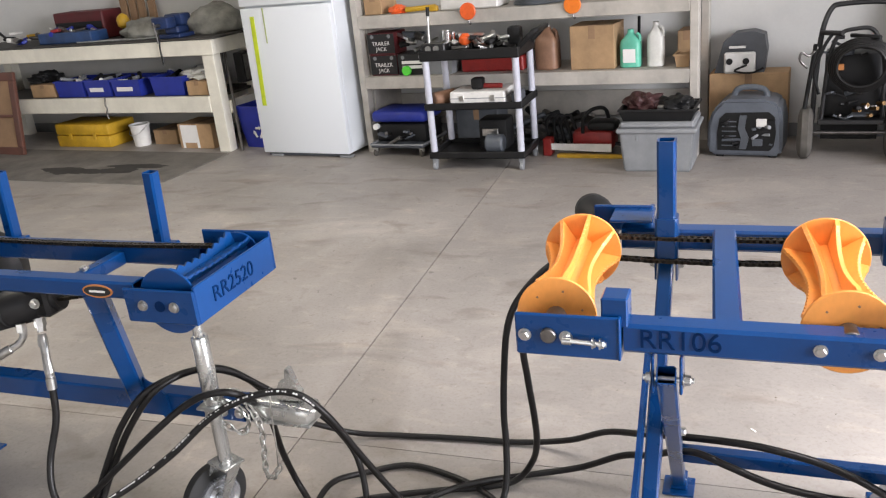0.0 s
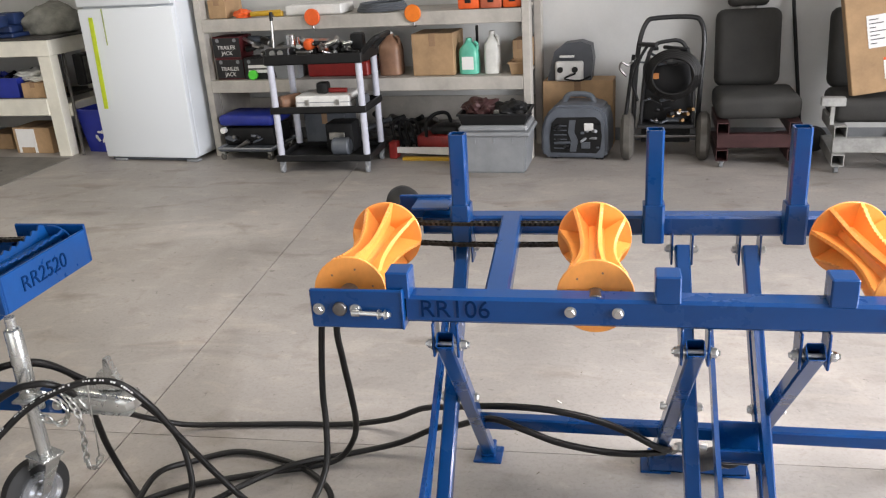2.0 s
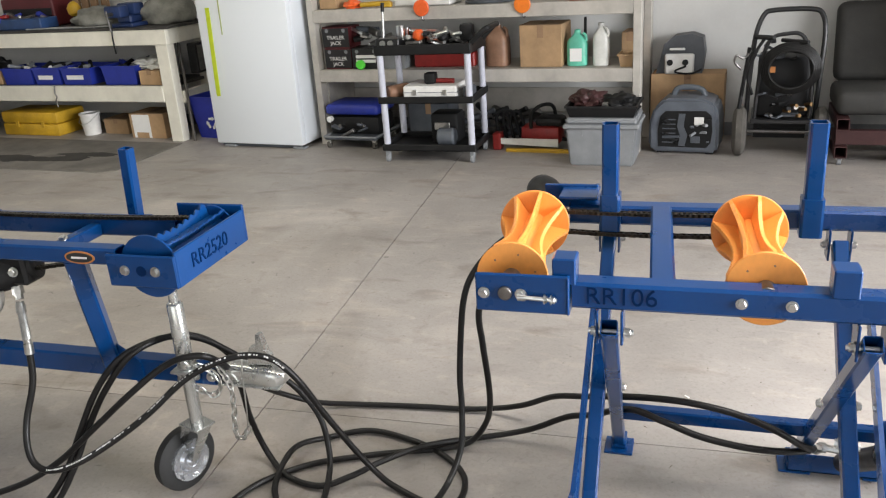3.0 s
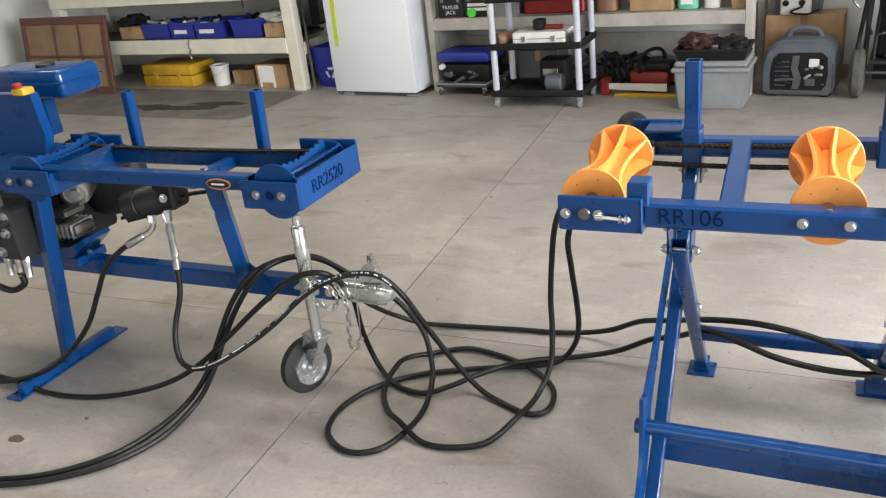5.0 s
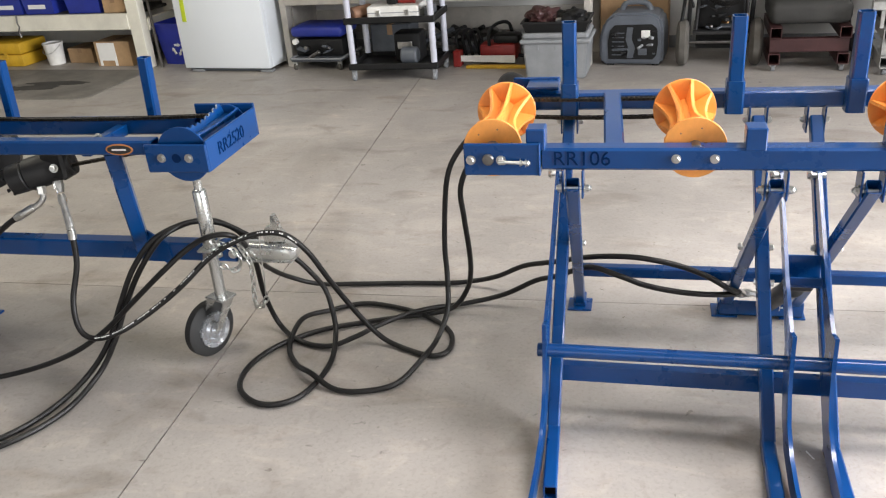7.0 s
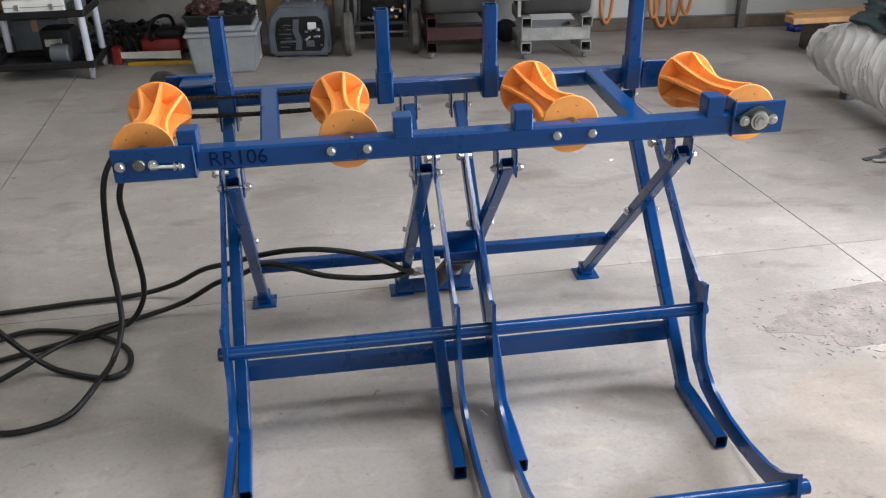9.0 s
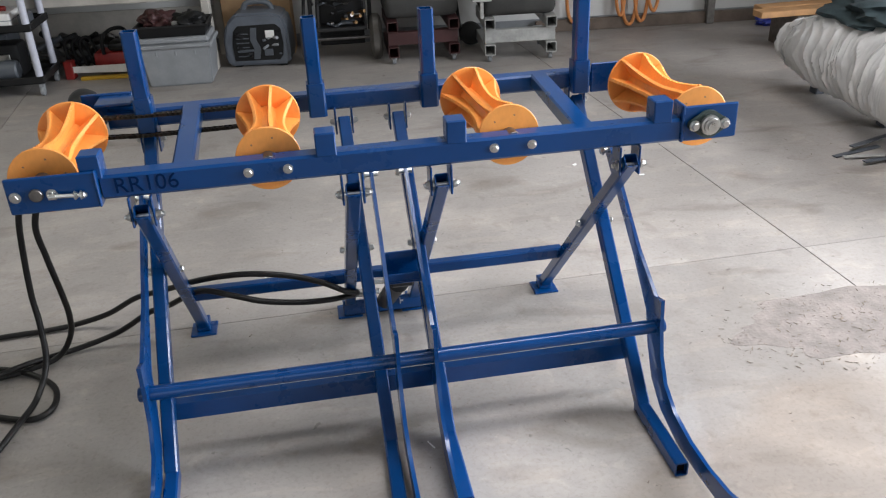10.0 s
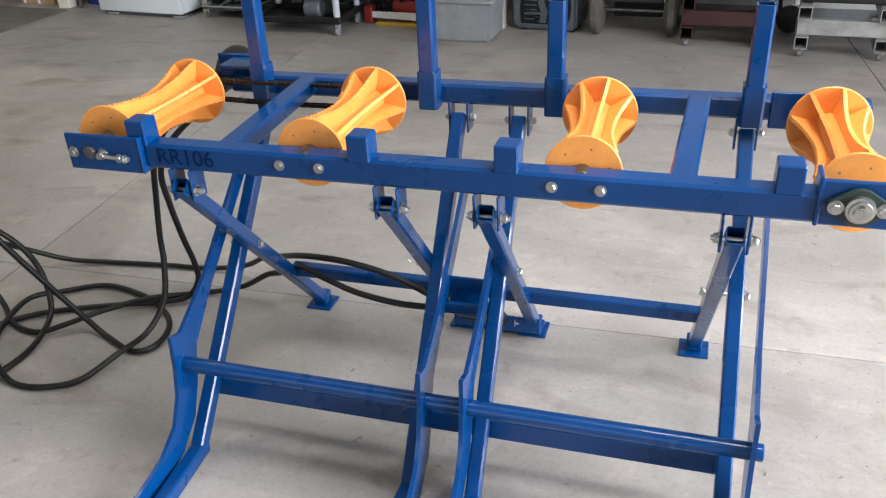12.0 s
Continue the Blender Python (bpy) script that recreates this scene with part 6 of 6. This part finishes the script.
bm = prism(B(), [(0.065, 0.05), (0.37, 0.05), (0.395, 0.08), (0.405, 0.16), (0.395, 0.26), (0.36, 0.29), (0.11, 0.285), (0.075, 0.25), (0.06, 0.16)], "y", -0.004, 0.01)
part("front_recess", bm, BLACKP, g, m=GM)
bm = prism(B(), [(0.195, 0.06), (0.235, 0.06), (0.25, 0.13), (0.225, 0.19), (0.235, 0.27), (0.195, 0.27), (0.185, 0.19), (0.205, 0.13)], "y", -0.012, -0.003)
part("centre_rib", bm, DGREY, g, m=GM)
junk(g, GM, (0.09, -0.006, 0.08), (0.18, 0.0, 0.24), (DGREY, BLACKP, BLACKP), 6, 61, 0.04, "grille_piece")
junk(g, GM, (0.26, -0.006, 0.07), (0.38, 0.0, 0.25), (GREYP, DGREY, BLACKP, BLACKP), 7, 62, 0.03, "panel_piece")
part("label", box((0.29, -0.009, 0.20), (0.35, -0.003, 0.25), 0.003), OFFWHITE, g, m=GM)
part("outlet_panel", box((0.27, -0.009, 0.08), (0.33, -0.003, 0.125), 0.003), DGREY, g, m=GM)
for k in range(6):
    part("vent", box((0.09, -0.007, 0.077 + 0.03 * k), (0.175, -0.003, 0.084 + 0.03 * k), 0.001), DGREY, g, m=GM)
for x in (0.05, 0.36):
    part("foot", box((x, 0.03, 0), (x + 0.05, 0.25, 0.018), 0.003), BLACKP, g, m=GM)
carton(on((0.0, 4.36, 0)), (0.02, 0.0, 0.0), (0.50, 0.20, 0.465), "large brown cardboard carton behind the generator")
PK = on((0.08, 4.35, 0))
o = local_root("backpack_blower", PK, (0.15, 0.1, 0.466), "dark grey backpack unit standing on a carton", "blower")
part("housing", prism(B(), [(-0.03, 0.4665), (0.27, 0.4665), (0.285, 0.60), (0.27, 0.70), (0.20, 0.725), (0.09, 0.715), (0.02, 0.66)], "y", 0.02, 0.16), material("dull_grey_shell", (0.075, 0.08, 0.09), 0.5, 0, 0.1), o, m=PK)
o2 = local_root("charger", PK, (0.13, 0.0, 0.466), "white battery charger with cables on a carton", "charger")
part("case", box((0.03, -0.02, 0.4675), (0.22, 0.018, 0.60), 0.01), OFFWHITE, o2, m=PK)
for x in (0.065, 0.165):
    part("dial", cyl(B(), (x, -0.028, 0.545), (x, -0.018, 0.545), 0.020, 16), BLACKP, o2, m=PK)
part("lead", hose(B(), [(0.17, -0.02, 0.52), (0.10, -0.05, 0.49), (0.20, -0.045, 0.475), (0.27, -0.02, 0.50)], 0.007, 6, 6), BLACKP, o2, m=PK)
part("handle", box((0.06, -0.02, 0.625), (0.16, 0.0, 0.64), 0.003), OFFWHITE, o2, m=PK)

# ---------------- pressure washer ----------------
WM = on((0.60, 3.95, 0), 1)
w = local_root("pressure_washer", WM, (0.24, 0.1, 0), "black pressure washer with dusty wheels and a coiled hose", "pressure washer")
for x in (-0.02, 0.45):
    t = part("wheel", lathe(B(), (x - 0.035, 0.06, 0.155), (x + 0.05, 0.06, 0.155), [(0, 0.10), (0.008, 0.135), (0.025, 0.155), (0.06, 0.155), (0.077, 0.135), (0.085, 0.10)], 30), GREYTYRE, w, "dusty grey pneumatic tyre", m=WM)
    part("rim", cyl(B(), (x - 0.03, 0.06, 0.155), (x + 0.045, 0.06, 0.155), 0.085, 20), BLACKP, t, m=WM)
part("axle", cyl(B(), (-0.02, 0.06, 0.155), (0.45, 0.06, 0.155), 0.012, 10), STEEL, w, m=WM)
part("base_frame", box((0.05, -0.02, 0.22), (0.40, 0.36, 0.245), 0.004), BLACK, w, m=WM)
part("engine", box((0.075, 0.05, 0.246), (0.385, 0.32, 0.62), 0.03, seg=2), BLACKP, w, m=WM)
# black sheet standing in for the shaded open space under the base frame
part("underside_shade", box((0.07, 0.20, 0.08), (0.38, 0.212, 0.22), 0.003), BLACKP, w, m=WM)
junk(w, WM, (0.09, -0.02, 0.25), (0.37, 0.04, 0.42), (BLACKP, DGREY, STEEL, BLACKP), 14, 71, 0.05, "engine_fitting")
junk(w, WM, (0.08, -0.01, 0.60), (0.36, 0.06, 0.74), (BLACKP, DGREY, BLACK), 9, 72, 0.05, "handle_fitting")
part("control_lever", hose(B(), [(0.05, -0.01, 0.40), (0.02, -0.03, 0.52), (0.06, -0.02, 0.66), (0.10, 0.02, 0.73)], 0.010, 6, 6), BLACKP, w, m=WM)
fr_pts = [(0.02, 0.10, 0.20), (0.03, 0.08, 0.50), (0.05, 0.10, 0.74), (0.09, 0.13, 0.86), (0.15, 0.14, 0.885), (0.36, 0.14, 0.885), (0.42, 0.13, 0.85), (0.44, 0.10, 0.74), (0.43, 0.08, 0.50), (0.42, 0.10, 0.20)]
part("handle_frame", hose(B(), fr_pts, 0.015, 6, 10), BLACK, w, m=WM)
part("inner_frame", hose(B(), [(0.07, 0.03, 0.24), (0.09, 0.01, 0.55), (0.13, 0.0, 0.72), (0.22, 0.0, 0.76), (0.32, 0.0, 0.74), (0.38, 0.01, 0.55), (0.39, 0.03, 0.24)], 0.012, 6, 8), BLACK, w, m=WM)
for k in range(5):
    r = 0.165 - 0.010 * k
    part("hose_loop", sweep(B(), [Vector((0.26 + r * math.cos(a), -0.02 - 0.014 * k, 0.56 + r * 0.9 * math.sin(a))) for a in [2 * math.pi * i / 36 for i in range(37)]], 0.0085, 8), RUBBER, w, m=WM)
bm = B()
for x, z in ((0.24, 0.30), (0.28, 0.33), (0.33, 0.31), (0.30, 0.27), (0.36, 0.34)):
    cyl(bm, (x, -0.01, z), (x + 0.03, -0.05, z + 0.01), 0.012, 10)
part("pump_fittings", bm, BRASS, w, "brass pump fittings", m=WM)
part("label", box((0.12, 0.035, 0.525), (0.175, 0.048, 0.56), 0.002), CORDOR, w, m=WM)
part("spray_hook", hose(B(), [(-0.02, 0.0, 0.55), (-0.06, -0.02, 0.60), (-0.05, -0.02, 0.64), (-0.01, 0.0, 0.62), (0.03, 0.04, 0.66)], 0.008, 6, 6), STEEL, w, m=WM)
part("spray_wand", cyl(B(), (-0.03, 0.03, 0.24), (0.02, 0.03, 0.68), 0.012, 8), BLACKP, w, m=WM)


# ---------------- seats on caster frames ----------------
def seat(m, frame_mat, text, wide, tab):
    s = local_root("vehicle_seat", m, (wide / 2, 0.2, 0), text, "seat", "seats on casters")
    bm = beam(B(), (0.0, 0.0, 0.168), (wide, 0.0, 0.168), 0.05, 0.085, 0.004)
    part("front_bar", bm, frame_mat, s, m=m)
    for x in (0.03, wide - 0.03):
        part("side_tube", beam(B(), (x, -0.055, 0.085), (x, 0.45, 0.085), 0.07, 0.07, 0.005), frame_mat, s, m=m)
        part("upper_tube", beam(B(), (x, -0.055, 0.252), (x, 0.45, 0.252), 0.07, 0.07, 0.005), frame_mat, s, m=m)
        part("upright", box((x - 0.03, -0.02, 0.12), (x + 0.03, 0.02, 0.217), 0.003), frame_mat, s, m=m)
        for y in (-0.01, 0.38):
            part("caster", cyl(B(), (x - 0.012, y, 0.025), (x + 0.012, y, 0.025), 0.025, 16, 0.003), GREYP, s, m=m)
            part("caster_fork", box((x - 0.018, y - 0.012, 0.03), (x + 0.018, y + 0.012, 0.052), 0.002), ZINC, s, m=m)
    bm = box((-0.01, 0.0, 0.29), (wide + 0.01, 0.46, 0.43), 0.045, seg=3)
    part("cushion", bm, VINYL, s, m=m)
    B2 = m @ Matrix.Translation((0, 0.44, 0.42)) @ pose(0, 0, 0, -12, 0, 0)
    bm = box((0.0, -0.06, 0.0), (wide - 0.07, 0.07, 0.485), 0.055, seg=3)
    part("backrest", bm, VINYL, s, m=B2)
    part("headrest", box((0.07, -0.05, 0.50), (wide - 0.15, 0.05, 0.67), 0.035, seg=3), VINYL, s, m=B2)
    part("headrest_post", box((wide / 2 - 0.09, -0.01, 0.46), (wide / 2 + 0.01, 0.01, 0.52), 0.003), STEEL, s, m=B2)
    if tab:
        part("clamp_post", box((-0.03, -0.03, 0.29), (-0.008, 0.0, 0.44), 0.002), frame_mat, s, m=m)
        part("clamp", box((-0.085, -0.045, 0.40), (0.045, 0.01, 0.45), 0.004), frame_mat, s, m=m)
    return s


seat(on((1.125, 3.80, 0), 3), MAROON, "dusty black vehicle seat on a maroon caster frame", 0.47, False)
seat(on((1.755, 3.655, 0), 0), GREYPAINT, "dusty black vehicle seat on a grey steel caster frame", 0.47, True)
CB = on((1.845, 3.735, 0.434), 1) @ pose(0, 0, 0, -10, -8.5, 0)
o = root("tall_carton", (1.87, 3.75, 0.434), "tall brown cardboard carton with shipping labels, propped on a seat", "box")
part("body", box((0, -0.06, 0), (0.295, 0.05, 0.85), 0.004), CARD, o, m=CB)
for x0, z0, x1, z1 in ((0.105, 0.25, 0.235, 0.43), (0.175, 0.07, 0.275, 0.19)):
    label = part("shipping_label", box((x0, -0.0625, z0), (x1, -0.0605, z1)), PAPER, o, m=CB)
    n = int((z1 - z0) / 0.022)
    for k in range(1, n):
        z = z1 - 0.022 * k - 0.004
        part("print_bar", box((x0 + 0.012, -0.064, z), (x0 + 0.012 + (x1 - x0 - 0.024) * (0.9, 0.45, 0.7, 0.3)[k % 4], -0.0626, z + 0.005)), INK, label, m=CB)
part("red_print", box((0.175, -0.064, 0.175), (0.275, -0.0626, 0.19)), REDOR, o, m=CB)
part("packing_tape", box((0.282, -0.0615, 0.0), (0.294, -0.0604, 0.849)), CARD, o, "brown packing tape along the edge", m=CB)
thing("black_pole", cyl(B(), (1.72, 4.30, 0.0), (1.60, wall_y(1.6) - 0.02, 1.15), 0.012, 10), BLACKP, "black pole leaning on the wall", "pole")
thing("spare_tyre", lathe(B(), (1.74, 4.10, 0.085), (1.78, 4.20, 0.085), [(0, 0.045), (0.02, 0.077), (0.045, 0.085), (0.07, 0.077), (0.095, 0.045)], 28), TYRE, "small dusty black tyre on the floor", "tyre")

# ---------------- the far right: cords, tarp, boards, dust ----------------
for x, w2, low in ((2.57, 0.045, 0.07), (2.93, 0.035, 0.10), (3.00, 0.055, 0.03), (3.09, 0.05, 0.05), (3.18, 0.045, 0.12)):
    yy = wall_y(x) - 0.035
    bm = hose(B(), [(x, yy, 1.25), (x - w2, yy - 0.01, 0.8), (x - w2, yy - 0.03, low + 0.16), (x, yy - 0.05, low), (x + w2, yy - 0.03, low + 0.16), (x + w2, yy - 0.01, 0.8), (x, yy, 1.25)], 0.013, 8, 8)
    thing("extension_cord", bm, CORDOR, "looped orange extension cord hanging on the wall", "cord", "hanging cords")
thing("skirting_board", box((2.3, wall_y(2.3) - 0.07, 0.0), (5.8, wall_y(2.3) - 0.03, 0.085), 0.003), material("dusty_brown_board", (0.15, 0.115, 0.09), 0.8, 0, 0.18, 5, 50, 0.15), "dull brown board along the wall foot", "board", m=Matrix.Translation((2.3, wall_y(2.3), 0)) @ pose(0, 0, 0, 0, 0, -5) @ Matrix.Translation((-2.3, -wall_y(2.3), 0)))
o = root("wall_bracket", (3.62, wall_y(3.62) - 0.05, 0), "dark steel bracket standing at the wall", "bracket")
part("post", box((3.59, wall_y(3.62) - 0.10, 0.0), (3.65, wall_y(3.62) - 0.04, 0.9), 0.004), STEEL, o)
part("clip", box((3.57, wall_y(3.62) - 0.13, 0.28), (3.67, wall_y(3.62) - 0.10, 0.36), 0.004), BROWNW, o)

def roll_point(s, u, out=0.0):
    """A point of the tarp roll, s metres from its gathered far end, u round it."""
    grow = min(1.0, 0.42 + 1.25 * s) if s > 0.03 else 0.42 * (s / 0.03) ** 0.5
    w = Vector((math.cos(u) * 0.9, math.sin(u) * 0.9, s * 2.6))
    warp = noise.noise(w * 1.4)
    fold = (1 - abs(math.sin(s * 30 + 2.6 * math.sin(u + 0.6) + 4.5 * warp))) ** 2
    fine = (1 - abs(math.sin(s * 78 + 3.1 * math.sin(u) + 7.0 * noise.noise(w * 2.1)))) ** 3
    r = 0.235 * grow * (1 + 0.16 * noise.noise(w * 0.8 + Vector((3, 1, 0)))) + 0.015 * fold + 0.010 * fine * max(0.0, 0.5 + warp) - 0.008 + out
    z = 0.285 - 0.05 * (1 - grow) + r * math.sin(u)
    return Vector((3.36 + 1.06 * r * math.cos(u) + 0.03 * math.sin(s * 1.7), 2.66 - s, max(z, 0.085)))


def tarp_roll():
    """A long roll of tarp lying along y, gathered at its far end, wrinkled crosswise."""
    bm = B()
    nu, nv = 80, 460
    rings = [[bm.verts.new(roll_point(j / (nv - 1) * 1.95, 2 * math.pi * i / nu)) for i in range(nu)] for j in range(nv)]
    for p, q in zip(rings, rings[1:]):
        for i in range(nu):
            k = (i + 1) % nu
            bm.faces.new((p[i], p[k], q[k], q[i]))
    bm.faces.new(rings[0][::-1])
    bm.faces.new(rings[-1])
    o = root("tarp", (3.36, 1.7, 0.085), "long wrinkled silver-grey tarp rolled up on wooden blocks", "tarp")
    part("roll", bm, TARP, o, smooth=50)
    # two raised lines added round the roll for a seam and line highlights
    for s in (0.22, 0.98):
        loop = [roll_point(s + 0.02 * math.sin(2 * math.pi * i / 60), 2 * math.pi * i / 60, 0.003) for i in range(61)]
        part("roll_line", sweep(B(), loop, 0.0045, 6), GREYPAINT, o, "thin grey line added round the roll")


tarp_roll()
o = root("skid_blocks", (3.36, 1.6, 0), "dark wooden blocks under the tarp roll", "blocks")
for y in (0.95, 1.75, 2.35):
    part("block", box((3.37, y, 0.0), (3.57, y + 0.07, 0.088), 0.006), DGREY, o)
o = root("scrap_slats", (3.12, 1.45, 0), "thin dark grey slats lying beside the tarp roll", "slats")
for k, (x, y, a) in enumerate(((3.05, 1.50, 14), (3.08, 1.42, -8), (3.12, 1.36, 6), (3.16, 1.56, 20))):
    part("slat", box((-0.13, -0.014, 0.001 + 0.007 * k), (0.15, 0.014, 0.007 + 0.007 * k), 0.001), GREYPAINT if k == 1 else DGREY, o, m=pose(x, y, 0, 0, 0, a))
blob(Matrix.Identity(4), (3.44, 2.02, 0.475), (0.22, 0.34, 0.085), DKCLOTH, "rumpled_jacket", "rumpled dark patterned jacket lying on the tarp", "jacket", 21, 0.4)
blob(Matrix.Identity(4), (3.52, 2.22, 0.565), (0.15, 0.20, 0.07), PINK, "pink_cloth", "magenta cloth thrown on the clothes heap", "cloth", 23, 0.35)
o = root("board_stack", (3.9, 3.45, 0), "orange-tinted pine boards lying on trestles", "boards")
part("board", box((3.50, 3.25, 0.23), (4.85, 3.37, 0.27), 0.004), PINE, o)
part("board", box((3.58, 3.39, 0.23), (4.95, 3.51, 0.27), 0.004), PINE, o)
for x in (3.75, 4.5):
    part("trestle", box((x, 3.24, 0.0), (x + 0.07, 3.56, 0.229), 0.004), STEEL, o)
blob(Matrix.Identity(4), (4.00, 4.02, 0.0), (0.09, 0.07, 0.05), BINBLUE, "blue_strap", "crumpled blue strap on the floor by the wall", "strap", 31, 0.5)

# dust and wood chips swept on the floor
bm = B()
pts = []
for i in range(60):
    a = 2 * math.pi * i / 60
    r = 1 + 0.35 * noise.fractal(Vector((math.cos(a) * 1.6, math.sin(a) * 1.6, 2.0)), 1, 2, 4)
    pts.append((2.30 + 0.50 * r * math.cos(a), 0.19 + 0.17 * r * math.sin(a)))
prism(bm, pts, "z", 0.0003, 0.0007)
dust = thing("wood_dust", bm, DIRT, "thin patch of dry wood dust on the concrete", "dust")
dust["kind"] = "stuff"
rnd = random.Random(12)


def flake(verts, faces, x, y, s):
    a, t = rnd.uniform(0, 6.28), rnd.uniform(-0.5, 0.5)
    c, d = math.cos(a), math.sin(a)
    L, W, H = s * rnd.uniform(0.6, 1.8), s * rnd.uniform(0.12, 0.4), s * rnd.uniform(0.08, 0.25)
    b = len(verts)
    for z in (0, H):
        for px, py in ((-L, -W), (L, -W * 0.6), (L * 0.8, W), (-L * 0.9, W * 0.7)):
            verts.append((x + px * c - py * d, y + px * d + py * c, 0.0009 + z + (px + L) * max(0, t) * 0.3))
    faces += [(b, b + 3, b + 2, b + 1), (b + 4, b + 5, b + 6, b + 7)] + [(b + i, b + (i + 1) % 4, b + 4 + (i + 1) % 4, b + 4 + i) for i in range(4)]


def scatter(name, places, mat, text):
    verts, faces = [], []
    for x, y, s in places:
        flake(verts, faces, x, y, s)
    me = bpy.data.meshes.new(name)
    me.from_pydata(verts, [], faces)
    me.materials.append(mat)
    ob = new(name, me)
    WORLD_AT[ob] = Vector((0, 0, 0))
    tagged(ob, text, "debris", kind="stuff")


near = []
for k in range(520):
    a, r = rnd.uniform(0, 6.28), rnd.random() ** 0.6
    near.append((2.30 + 0.62 * r * math.cos(a), 0.19 + 0.24 * r * math.sin(a) + rnd.gauss(0, 0.02), rnd.choice((0.0015, 0.002, 0.003, 0.005))))
for k in range(170):
    a, r = rnd.uniform(0, 6.28), rnd.random() ** 0.5
    near.append((2.22 + 0.50 * r * math.cos(a), 0.10 + 0.16 * r * math.sin(a), rnd.choice((0.002, 0.003, 0.004, 0.006))))
scatter("wood_chips", near, CHIP, "brown wood chips and bark crumbs on the concrete")
scatter("pale_chips", [(x + rnd.gauss(0, 0.05), y + rnd.gauss(0, 0.04), s * 0.8) for x, y, s in near[:140] + near[-80:]], DIRT, "pale wood shavings on the concrete")
wide = [(rnd.uniform(0.2, 3.2), rnd.uniform(-0.7, 2.2), rnd.choice((0.002, 0.003, 0.004, 0.006))) for k in range(130)]
scatter("floor_crumbs", wide, CHIP, "scattered dark crumbs on the concrete floor")
scatter("paper_scraps", [(0.78, -0.09, 0.012), (0.98, 0.22, 0.010), (0.33, 0.95, 0.008), (1.75, 1.7, 0.02), (2.0, 1.5, 0.016), (-0.5, 1.9, 0.012)], PAPER, "small pale scraps on the concrete floor")
